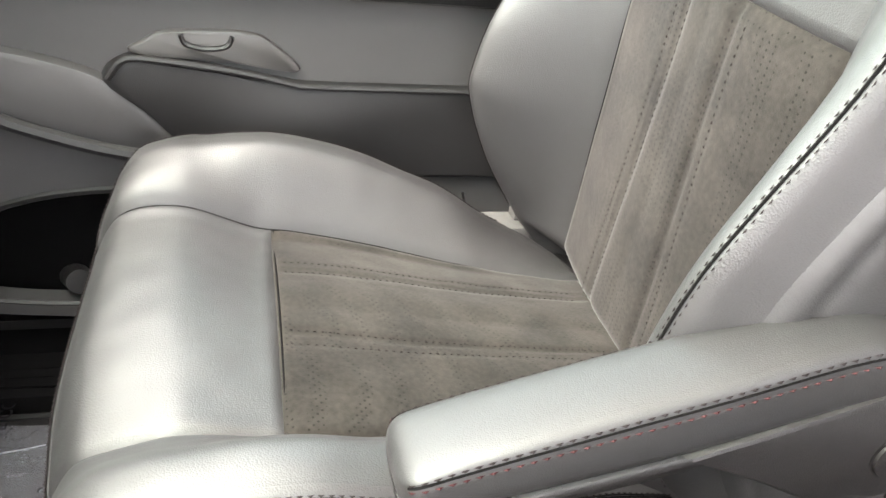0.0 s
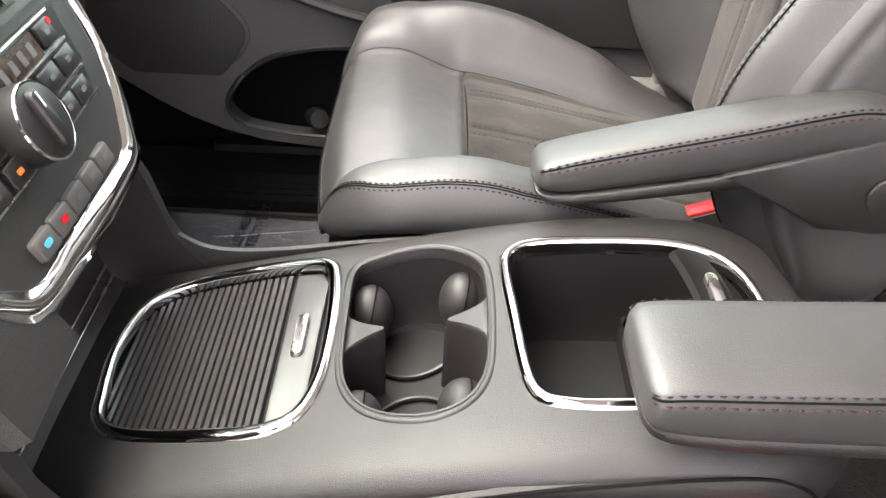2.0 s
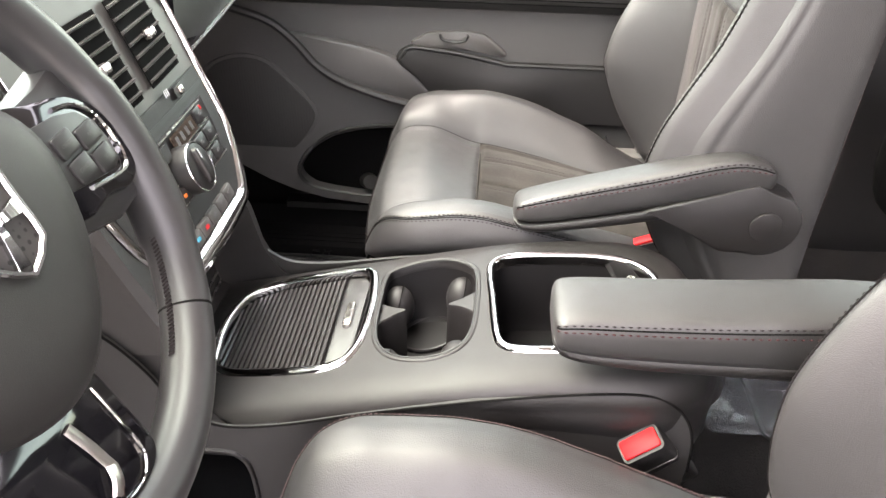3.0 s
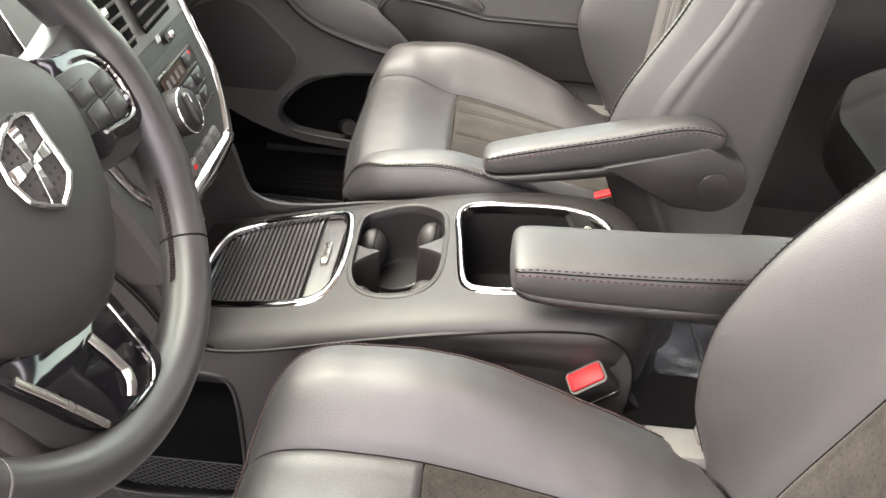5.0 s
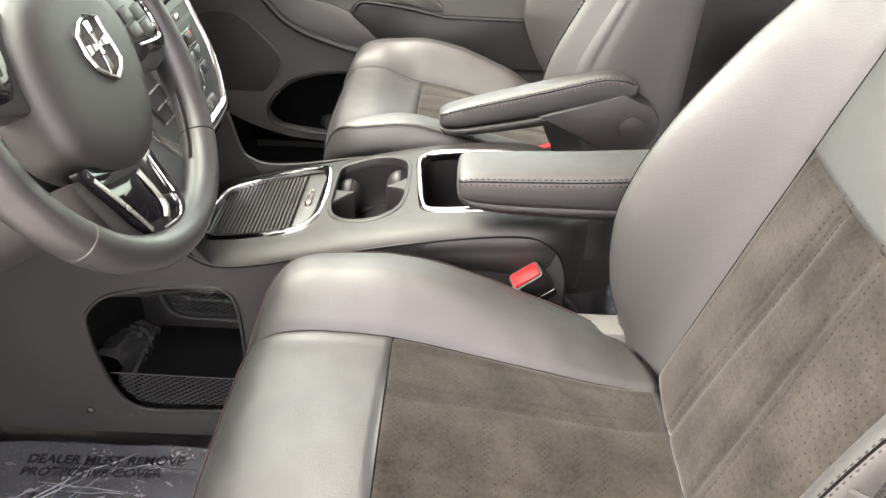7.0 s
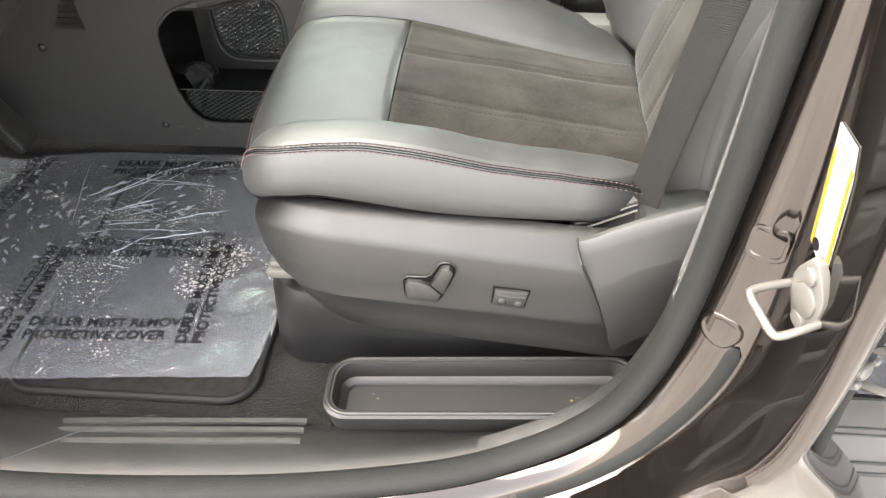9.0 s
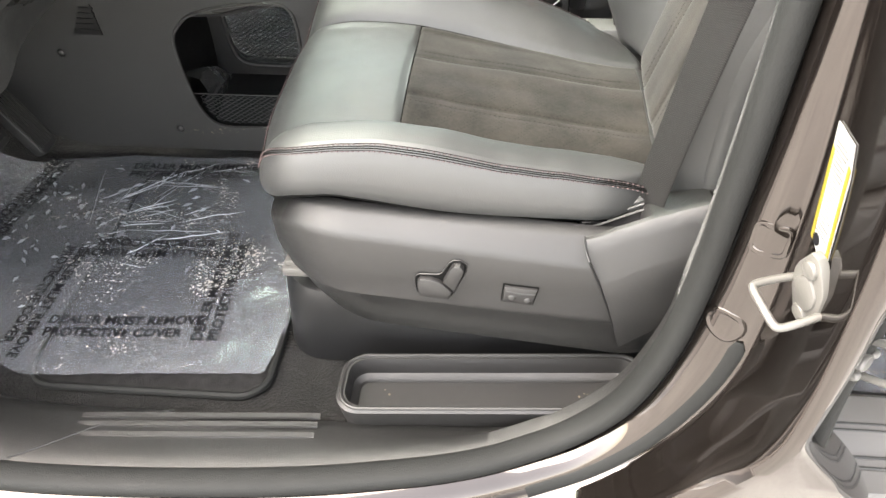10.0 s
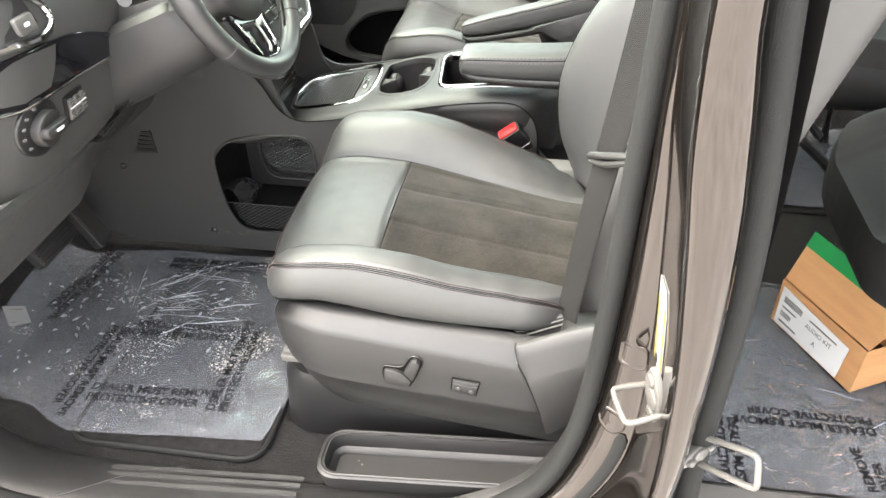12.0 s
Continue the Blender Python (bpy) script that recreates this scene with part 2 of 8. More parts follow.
def film_material(name, soiled):
    """Thin clear plastic film: mostly see-through, with a hazy gloss, and dried mud smears where soiled."""
    m = bpy.data.materials.new(name)
    m.use_nodes = True
    nt = m.node_tree
    nt.nodes.remove(nt.nodes["Principled BSDF"])
    out = nt.nodes["Material Output"]
    co = nt.nodes.new("ShaderNodeTexCoord").outputs["Object"]
    clear = nt.nodes.new("ShaderNodeBsdfTransparent")
    clear.inputs[0].default_value = (0.90, 0.92, 0.95, 1)
    haze = nt.nodes.new("ShaderNodeBsdfDiffuse")
    haze.inputs[0].default_value = (0.20, 0.213, 0.232, 1)
    gloss = nt.nodes.new("ShaderNodeBsdfGlossy")
    gloss.inputs["Roughness"].default_value = 0.08
    noise_tex = nt.nodes.new("ShaderNodeTexNoise")
    noise_tex.inputs["Scale"].default_value, noise_tex.inputs["Detail"].default_value = 9, 3
    noise_tex.inputs["Distortion"].default_value = 2.6
    nt.links.new(co, noise_tex.inputs["Vector"])
    bp = nt.nodes.new("ShaderNodeBump")
    bp.inputs["Strength"].default_value, bp.inputs["Distance"].default_value = 0.9, 0.012
    nt.links.new(noise_tex.outputs[0], bp.inputs["Height"])
    warp = nt.nodes.new("ShaderNodeVectorMath")
    warp.operation = "MULTIPLY_ADD"
    warp.inputs[1].default_value = (0.10, 0.10, 0.0)
    nt.links.new(noise_tex.outputs["Color"], warp.inputs[0])
    nt.links.new(co, warp.inputs[2])
    flat_ = nt.nodes.new("ShaderNodeVectorMath")
    flat_.operation = "MULTIPLY"
    flat_.inputs[1].default_value = (6.0, 15.0, 0.0)
    nt.links.new(warp.outputs[0], flat_.inputs[0])
    fold = nt.nodes.new("ShaderNodeTexVoronoi")
    fold.feature = "DISTANCE_TO_EDGE"
    fold.inputs["Scale"].default_value = 1.0
    nt.links.new(flat_.outputs[0], fold.inputs["Vector"])
    ridge = nt.nodes.new("ShaderNodeMapRange")
    ridge.interpolation_type = "SMOOTHSTEP"
    ridge.inputs["From Max"].default_value = 0.05
    ridge.inputs["To Min"].default_value, ridge.inputs["To Max"].default_value = 1.0, 0.0
    nt.links.new(fold.outputs["Distance"], ridge.inputs["Value"])
    bp2 = nt.nodes.new("ShaderNodeBump")
    bp2.inputs["Strength"].default_value, bp2.inputs["Distance"].default_value = 0.9, 0.004
    nt.links.new(ridge.outputs[0], bp2.inputs["Height"])
    nt.links.new(bp.outputs[0], bp2.inputs["Normal"])
    bp = bp2
    nt.links.new(bp.outputs[0], gloss.inputs["Normal"])
    fac = nt.nodes.new("ShaderNodeFresnel")
    fac.inputs[0].default_value = 1.5
    nt.links.new(bp.outputs[0], fac.inputs["Normal"])
    a = nt.nodes.new("ShaderNodeMixShader")
    a.inputs[0].default_value = 0.32
    b = nt.nodes.new("ShaderNodeMixShader")
    if soiled:
        big = nt.nodes.new("ShaderNodeTexNoise")
        big.inputs["Scale"].default_value, big.inputs["Detail"].default_value, big.inputs["Distortion"].default_value = 6.5, 9, 1.8
        fine = nt.nodes.new("ShaderNodeTexNoise")
        fine.inputs["Scale"].default_value, fine.inputs["Detail"].default_value = 240, 5
        for n in (big, fine):
            nt.links.new(co, n.inputs["Vector"])
        add = nt.nodes.new("ShaderNodeMath")
        add.operation = "MULTIPLY"
        nt.links.new(big.outputs[0], add.inputs[0])
        nt.links.new(fine.outputs[0], add.inputs[1])
        mask = nt.nodes.new("ShaderNodeMapRange")
        mask.inputs["From Min"].default_value, mask.inputs["From Max"].default_value = 0.300, 0.50
        mask.inputs["To Min"].default_value, mask.inputs["To Max"].default_value = 0.0, 0.7
        nt.links.new(add.outputs[0], mask.inputs["Value"])
        mud = nt.nodes.new("ShaderNodeBsdfDiffuse")
        mud.inputs[0].default_value = (0.25, 0.205, 0.155, 1)
        soil = nt.nodes.new("ShaderNodeMixShader")
        nt.links.new(mask.outputs[0], soil.inputs[0])
        nt.links.new(haze.outputs[0], soil.inputs[1])
        nt.links.new(mud.outputs[0], soil.inputs[2])
        amount = nt.nodes.new("ShaderNodeMath")
        amount.operation = "ADD"
        amount.inputs[1].default_value = 0.32
        nt.links.new(mask.outputs[0], amount.inputs[0])
        nt.links.new(amount.outputs[0], a.inputs[0])
        haze = soil
    nt.links.new(clear.outputs[0], a.inputs[1])
    nt.links.new(haze.outputs[0], a.inputs[2])
    nt.links.new(fac.outputs[0], b.inputs[0])
    nt.links.new(a.outputs[0], b.inputs[1])
    nt.links.new(gloss.outputs[0], b.inputs[2])
    nt.links.new(b.outputs[0], out.inputs[0])
    return m


FILM = film_material("clear_plastic_film", False)
FOLD = mat("folded_film_edge", (0.17, 0.175, 0.185), 0.22, vary=0.5, vary_scale=(25.0, 200.0), spec=0.7)
FILM_SOILED = film_material("soiled_plastic_film", True)


def glass_material():
    m = bpy.data.materials.new("window_glass")
    m.use_nodes = True
    nt = m.node_tree
    nt.nodes.remove(nt.nodes["Principled BSDF"])
    clear = nt.nodes.new("ShaderNodeBsdfTransparent")
    clear.inputs[0].default_value = (0.68, 0.88, 0.79, 1)
    gloss = nt.nodes.new("ShaderNodeBsdfGlossy")
    gloss.inputs["Roughness"].default_value = 0.02
    mix = nt.nodes.new("ShaderNodeMixShader")
    mix.inputs[0].default_value = 0.06
    nt.links.new(clear.outputs[0], mix.inputs[1])
    nt.links.new(gloss.outputs[0], mix.inputs[2])
    nt.links.new(mix.outputs[0], nt.nodes["Material Output"].inputs[0])
    return m


GLASS = glass_material()


# ------------------------------------------------------------ building helpers
def finish(me, mats, angle=38):
    for m in mats if isinstance(mats, (list, tuple)) else [mats]:
        me.materials.append(m)
    me.polygons.foreach_set("use_smooth", [True] * len(me.polygons))
    me.set_sharp_from_angle(angle=radians(angle))
    return me


def part(name, bm, material, parent=None, label="", angle=38):
    """Link a bmesh as one mesh object, in place, under a thing or a part."""
    me = bpy.data.meshes.new(name)
    bmesh.ops.recalc_face_normals(bm, faces=bm.faces)
    bm.to_mesh(me)
    bm.free()
    ob = new(name, finish(me, material, angle))
    if parent is not None:
        adopt(ob, parent)
    if label:
        tagged(ob, label)
    return ob


def adopt(ob, parent):
    ob.parent = parent
    ob.matrix_parent_inverse = Matrix.Translation(-parent.location)


def thing(name, at, label, category, group="", kind=""):
    e = new(name)
    e.empty_display_size = 0.05
    e.location = at
    return tagged(e, label, category, group, kind)


def sm(a, b, x):
    t = min(max((x - a) / (b - a), 0.0), 1.0)
    return t * t * (3 - 2 * t)


def table(rows, x):
    """A smooth curve through rows of (x, value)."""
    if x <= rows[0][0]:
        return rows[0][1]
    if x >= rows[-1][0]:
        return rows[-1][1]
    for i in range(len(rows) - 1):
        if rows[i][0] <= x <= rows[i + 1][0]:
            (x1, y1), (x2, y2) = rows[i], rows[i + 1]
            x0, y0 = rows[i - 1] if i else (2 * x1 - x2, y1)
            x3, y3 = rows[i + 2] if i + 2 < len(rows) else (2 * x2 - x1, y2)
            t = (x - x1) / (x2 - x1)
            d1 = (y2 - y0) / (x2 - x0) * (x2 - x1)
            d2 = (y3 - y1) / (x3 - x1) * (x2 - x1)
            return ((2 * t**3 - 3 * t * t + 1) * y1 + (t**3 - 2 * t * t + t) * d1 + (3 * t * t - 2 * t**3) * y2 + (t**3 - t * t) * d2)


def spline(points, n, closed=False):
    """n points along a smooth curve through points."""
    P = [Vector(p) for p in points]
    m = len(P) if closed else len(P) - 1
    out = []
    for k in range(n):
        s = k / (n if closed else n - 1) * m
        i = min(int(s), m - 1)
        t = s - i
        g = (lambda j: P[j % len(P)]) if closed else (lambda j: P[min(max(j, 0), len(P) - 1)])
        a, b, c, d = g(i - 1), g(i), g(i + 1), g(i + 2)
        out.append(0.5 * ((2 * b) + (c - a) * t + (2 * a - 5 * b + 4 * c - d) * t * t + (3 * b - a - 3 * c + d) * t**3))
    return out


def loft(bm, rings, closed_ring=True, cap=True, closed_path=False):
    """Skin rows of points; all rows have the same length."""
    vs = [[bm.verts.new(p) for p in r] for r in rings]
    n = len(vs[0])
    for i in range(len(vs) if closed_path else len(vs) - 1):
        a, b = vs[i], vs[(i + 1) % len(vs)]
        for j in range(n if closed_ring else n - 1):
            k = (j + 1) % n
            bm.faces.new((a[j], a[k], b[k], b[j]))
    if cap and closed_ring and not closed_path:
        bm.faces.new(vs[0][::-1])
        bm.faces.new(vs[-1])
    return vs


def tube(bm, path, r, sides=8, cap=True, closed=False, flat=1.0, up=(0, 0, 1)):
    """A round or flattened rod along a path."""
    path = [Vector(p) for p in path]
    rings = []
    n = len(path)
    ref = Vector(up)
    for i, p in enumerate(path):
        t = (path[(i + 1) % n] - path[i - 1]) if closed else (path[min(i + 1, n - 1)] - path[max(i - 1, 0)])
        t.normalize()
        a = ref - t * ref.dot(t)
        if a.length < 1e-4:
            a = Vector((1, 0, 0)) - t * t.x
        a.normalize()
        b = t.cross(a)
        rr = r(i / max(n - 1, 1)) if callable(r) else r
        rings.append([p + a * (rr * flat * math.sin(2 * math.pi * k / sides)) + b * (rr * math.cos(2 * math.pi * k / sides)) for k in range(sides)])
    loft(bm, rings, True, cap, closed)


def box(bm, lo, hi, bevel=0.0, seg=2, m=None):
    """A box with rounded edges."""
    r = bmesh.ops.create_cube(bm, size=1)
    vs = r["verts"]
    c, s = (Vector(lo) + Vector(hi)) / 2, Vector(hi) - Vector(lo)
    for v in vs:
        v.co = Vector((v.co.x * s.x, v.co.y * s.y, v.co.z * s.z)) + c
    geom = vs
    if bevel > 0:
        es = list({e for v in vs for e in v.link_edges})
        geom = bmesh.ops.bevel(bm, geom=es, offset=min(bevel, min(s) * 0.48), segments=seg, affect="EDGES", profile=0.5)["verts"]
        geom = list({v for v in geom} | {v for v in vs if v.is_valid})
    if m is not None:
        bmesh.ops.transform(bm, matrix=m, verts=geom)
    return geom


def rrect(w, h, r, n=6, cx=0.0, cy=0.0):
    """Corners of a rounded rectangle, anticlockwise."""
    r = min(r, w / 2 - 1e-5, h / 2 - 1e-5)
    pts = []
    for sx, sy, a0 in ((1, 1, 0), (-1, 1, 90), (-1, -1, 180), (1, -1, 270)):
        for k in range(n + 1):
            a = radians(a0 + 90 * k / n)
            pts.append((cx + sx * (w / 2 - r) + r * math.cos(a), cy + sy * (h / 2 - r) + r * math.sin(a)))
    return pts


def prism(bm, outline, f, d0, d1, bevel=0.0):
    """A plate: an outline of (a, b) mapped by f(a, b, depth), from depth d0 up to d1, its upper edge softened."""
    n = len(outline)
    ca, cb = sum(p[0] for p in outline) / n, sum(p[1] for p in outline) / n

    def inset(k):
        res = []
        for a, b in outline:
            l = math.hypot(a - ca, b - cb) or 1
            res.append((a - (a - ca) / l * k, b - (b - cb) / l * k))
        return res
    rings = [[f(a, b, d0) for a, b in outline]]
    if bevel > 0:
        sgn = 1 if d1 > d0 else -1
        rings += [[f(a, b, d1 - sgn * bevel) for a, b in outline],
                  [f(a, b, d1 - sgn * bevel * 0.3) for a, b in inset(bevel * 0.3)],
                  [f(a, b, d1) for a, b in inset(bevel)]]
    else:
        rings += [[f(a, b, d1) for a, b in outline]]
    loft(bm, rings)


def stitches(bm, path, length=0.0042, gap=0.0028, r=0.0006, lift=0.0005, normal=None):
    """Short thread lengths laid along a path, each a small faceted bead."""
    path = [Vector(p) for p in path]
    step, acc, i = length + gap, 0.0, 0
    seg = [(b - a).length for a, b in zip(path, path[1:])]
    total = sum(seg)
    s = 0.0

    def at(d):
        for k, l in enumerate(seg):
            if d <= l or k == len(seg) - 1:
                return path[k].lerp(path[k + 1], min(d / max(l, 1e-9), 1.0)), k
            d -= l
    while s + length < total:
        a, k = at(s)
        b, _ = at(s + length)
        t = (b - a).normalized()
        nn = Vector(normal(a)) if normal else Vector((0, 0, 1))
        nn = (nn - t * nn.dot(t)).normalized()
        q = t.cross(nn)
        mid = (a + b) / 2 + nn * (lift + r)
        va = bm.verts.new(a + nn * lift)
        vb = bm.verts.new(b + nn * lift)
        ring = [bm.verts.new(mid + (nn * math.sin(x) + q * math.cos(x)) * r) for x in (0.4, 1.57, 2.74, 4.71)]
        for j in range(4):
            bm.faces.new((va, ring[j], ring[(j + 1) % 4]))
            bm.faces.new((vb, ring[(j + 1) % 4], ring[j]))
        s += step


def cut(ob, cutters):
    """Carve closed meshes out of a mesh for good."""
    for c in cutters:
        md = ob.modifiers.new("cut", "BOOLEAN")
        md.operation, md.object, md.solver = "DIFFERENCE", c, "EXACT"
    bpy.context.view_layer.update()
    dg = bpy.context.evaluated_depsgraph_get()
    me = bpy.data.meshes.new_from_object(ob.evaluated_get(dg))
    old = ob.data
    ob.modifiers.clear()
    ob.data = me
    bpy.data.meshes.remove(old)
    for c in cutters:
        d = c.data
        bpy.data.objects.remove(c)
        bpy.data.meshes.remove(d)
    me.polygons.foreach_set("use_smooth", [True] * len(me.polygons))
    me.set_sharp_from_angle(angle=radians(35))
    return ob


def letters(text, size, f, material, parent, name="lettering", align="LEFT", bold=0.0):
    """Flat printed words; f maps (along, up) to a place."""
    cu = bpy.data.curves.new("words", "FONT")
    cu.body, cu.size, cu.align_x = text, size, align
    cu.offset = bold
    tmp = new("words", cu)
    bpy.context.view_layer.update()
    me = bpy.data.meshes.new_from_object(tmp.evaluated_get(bpy.context.evaluated_depsgraph_get()))
    bpy.data.objects.remove(tmp)
    bpy.data.curves.remove(cu)
    for v in me.vertices:
        v.co = f(v.co.x, v.co.y)
    me.materials.clear()
    me.materials.append(material)
    ob = new(name, me)
    if parent is not None:
        adopt(ob, parent)
    return ob


def pad(W, L, r, h, hend, skirt, mapf, regions, nu=60, nv=80):
    """An upholstered slab. Its top covers the rounded rectangle |u| < W, |v| < L with the relief h(u, v); the sides run down
    to hend(u, v) by rows of (outward, share of the way). mapf places (u, v, h); regions(u, v) names the piece that a patch
    belongs to, and the sides are 'side'. Gives one bmesh a piece."""
    def squash(u, v):
        au, av = abs(u) - (W - r), abs(v) - (L - r)
        if au > 0 and av > 0:
            k = max(au, av) / math.hypot(au, av)
            u = math.copysign(W - r + au * k, u)
            v = math.copysign(L - r + av * k, v)
        return u, v

    def outward(u, v):
        au, av = abs(u) - (W - r), abs(v) - (L - r)
        if au > 0 and av > 0:
            l = math.hypot(au, av)
            return math.copysign(au / l, u), math.copysign(av / l, v)
        return (math.copysign(1, u), 0) if W - abs(u) < L - abs(v) else (0, math.copysign(1, v))
    grid = {}
    for i in range(nu + 1):
        for j in range(nv + 1):
            u, v = squash(-W + 2 * W * i / nu, -L + 2 * L * j / nv)
            grid[i, j] = (u, v, h(u, v))
    bms, cache = {}, {}

    def vert(key, idx, p):
        if (key, idx) not in cache:
            cache[key, idx] = bms[key].verts.new(mapf(*p))
        return cache[key, idx]
    for i in range(nu):
        for j in range(nv):
            q = [(i, j), (i + 1, j), (i + 1, j + 1), (i, j + 1)]
            cu, cv = sum(grid[k][0] for k in q) / 4, sum(grid[k][1] for k in q) / 4
            key = regions(cu, cv)
            if key not in bms:
                bms[key] = bmesh.new()
            bms[key].faces.new([vert(key, k, grid[k]) for k in q])
    loop = ([(i, 0) for i in range(nu)] + [(nu, j) for j in range(nv)] + [(i, nv) for i in range(nu, 0, -1)] + [(0, j) for j in range(nv, 0, -1)])
    side = bms.setdefault("side", bmesh.new())
    rings = []
    for out, share in [(0, 0)] + list(skirt):
        ring = []
        for k in loop:
            u, v, z = grid[k]
            ou, ov = outward(u, v)
            e = hend(u, v)
            k_ = 1 - 0.75 * max(-ov, 0.0)
            ring.append(mapf(u + ou * out, v + ov * out * k_, z + (e - z) * share))
        rings.append(ring)
    loft(side, rings, True, False)
    side.faces.new([side.verts.new(p) for p in rings[-1]])
    return bms

# ------------------------------------------------------------ ground and cabin shell
def sheet(name, x0, x1, y0, y1, nx, ny, zf, material, label, category, kind="structure", thick=0.0):
    bm = bmesh.new()
    rows = [[Vector((x0 + (x1 - x0) * i / nx, y0 + (y1 - y0) * j / ny, 0)) for j in range(ny + 1)] for i in range(nx + 1)]
    for r_ in rows:
        for p in r_:
            p.z = zf(p.x, p.y)
    loft(bm, rows, False, False)
    if thick:
        bmesh.ops.solidify(bm, geom=bm.faces[:], thickness=thick)
    return tagged(part(name, bm, material), label, category, kind=kind)


sheet("ground", -400, 400, -400, 400, 8, 8, lambda x, y: -0.48, GROUNDM, "grey worn concrete of the lot under the car", "ground")


def floor_z(x, y):
    toe = 0.33 * sm(-0.72, -1.02, x) if x < -0.72 else 0.0
    return -0.012 + toe + 0.003 * noise.noise((x * 9, y * 9, 0))


sheet("floor", -1.02, 2.45, -0.775, 0.80, 120, 60, floor_z, CARPET, "charcoal needle-felt carpet of the cabin floor", "floor", thick=-0.02)


def wall(name, pts, material, label, category, t=0.03):
    """A flat closing panel through a row of corners, with thickness."""
    bm = bmesh.new()
    f = bm.faces.new([bm.verts.new(p) for p in pts])
    bmesh.ops.solidify(bm, geom=[f], thickness=t)
    return tagged(part(name, bm, material), label, category, kind="structure")


def opening_wall(name, outline, hole, y, material, label, category, t=0.035):
    """An upright side panel in the plane of y, with one window hole."""
    bm = bmesh.new()
    for yy, flip in ((y, 1), (y + t, -1)):
        a = [bm.verts.new((p[0], yy, p[1])) for p in outline]
        b = [bm.verts.new((p[0], yy, p[1])) for p in hole]
        es = [bm.edges.new((l[i], l[(i + 1) % len(l)])) for l in (a, b) for i in range(len(l))]
        bmesh.ops.triangle_fill(bm, edges=es, use_beauty=True)
        if flip == 1:
            a0, b0 = a, b
    for l0, l1 in ((a0, a), (b0, b)):
        for i in range(len(l0)):
            k = (i + 1) % len(l0)
            bm.faces.new((l0[i], l0[k], l1[k], l1[i]))
    return tagged(part(name, bm, material, angle=30), label, category, kind="structure")


# roof, front bulkhead, rear wall and the passenger side with its windows
sheet("ceiling", -0.12, 2.5, -0.70, 0.70, 20, 12, lambda x, y: 1.30 - 0.10 * (y / 0.7) ** 2, HEADLINER, "pale grey cloth headliner", "ceiling", thick=0.03)
wall("wall_front", [(-1.03, -0.85, -0.05), (-1.03, 0.85, -0.05), (-1.03, 0.85, 0.78), (-1.03, -0.85, 0.78)], DARKTRIM, "dark bulkhead behind the dashboard", "bulkhead")
opening_wall("wall_right_rear", [(0.52, -0.02), (2.5, -0.02), (2.5, 1.22), (0.46, 1.22)], [(0.62, 0.66), (2.35, 0.66), (2.3, 1.12), (0.58, 1.12)], 0.80,
             TRIM, "grey plastic side lining with a wide window", "side panel")
opening_wall("wall_right_front", [(-1.0, 0.0), (0.52, 0.0), (0.50, 0.60), (0.46, 1.22), (-0.10, 1.22), (-1.0, 0.70)],
             [(-0.55, 0.625), (0.36, 0.635), (0.40, 1.17), (-0.02, 1.17)], 0.815, TRIM, "grey plastic frame round the passenger window", "side panel")
opening_wall("wall_left_rear", [(1.25, -0.02), (2.5, -0.02), (2.5, 1.22), (1.25, 1.22)], [(1.35, 0.66), (2.35, 0.66), (2.3, 1.12), (1.35, 1.12)], -0.84,
             TRIM, "grey plastic side lining behind the sliding door opening", "side panel")
bm = bmesh.new()
for z0, z1 in ((-0.02, 0.66), (1.14, 1.24)):
    box(bm, (2.46, -0.82, z0), (2.5, 0.82, z1))
for y0, y1 in ((-0.82, -0.70), (0.70, 0.82)):
    box(bm, (2.46, y0, 0.66), (2.5, y1, 1.14))
tagged(part("wall_rear", bm, TRIM), "grey plastic tailgate lining round the rear window", "tailgate", kind="structure")
for nm, pts in (("window_1", [(-0.90, -0.70, 0.79), (-0.90, 0.70, 0.79), (-0.13, 0.62, 1.23), (-0.13, -0.62, 1.23)]),
                ("window_2", [(-0.55, 0.833, 0.625), (0.36, 0.833, 0.635), (0.40, 0.833, 1.17), (-0.02, 0.833, 1.17)]),
                ("window_3", [(0.62, 0.818, 0.66), (2.35, 0.818, 0.66), (2.3, 0.818, 1.12), (0.58, 0.818, 1.12)])):
    bm = bmesh.new()
    bm.faces.new([bm.verts.new(p) for p in pts])
    w = tagged(part(nm, bm, GLASS), "clear glass car window", "window", kind="structure")
    w.visible_shadow = False

# ------------------------------------------------------------ driver's door opening: trim, seal, painted sill and middle pillar
SEAL = spline([(-0.66, -0.85, 0.34), (-0.64, -0.86, 0.20), (-0.605, -0.872, 0.11), (-0.55, -0.885, 0.052), (-0.46, -0.889, 0.032), (-0.30, -0.885, 0.028),
               (-0.10, -0.870, 0.028), (0.05, -0.848, 0.030), (0.13, -0.830, 0.032), (0.19, -0.812, 0.040), (0.25, -0.797, 0.064),
               (0.303, -0.790, 0.122), (0.336, -0.788, 0.215), (0.351, -0.787, 0.32), (0.358, -0.787, 0.46), (0.361, -0.787, 0.60),
               (0.365, -0.785, 0.80), (0.366, -0.775, 1.00), (0.355, -0.755, 1.16)], 170)


def around(i):
    """Outward direction of the opening, in its plane, at a point of the seal's line."""
    t = SEAL[min(i + 1, len(SEAL) - 1)] - SEAL[max(i - 1, 0)]
    t.y = 0
    t.normalize()
    return Vector((t.z, 0, -t.x))


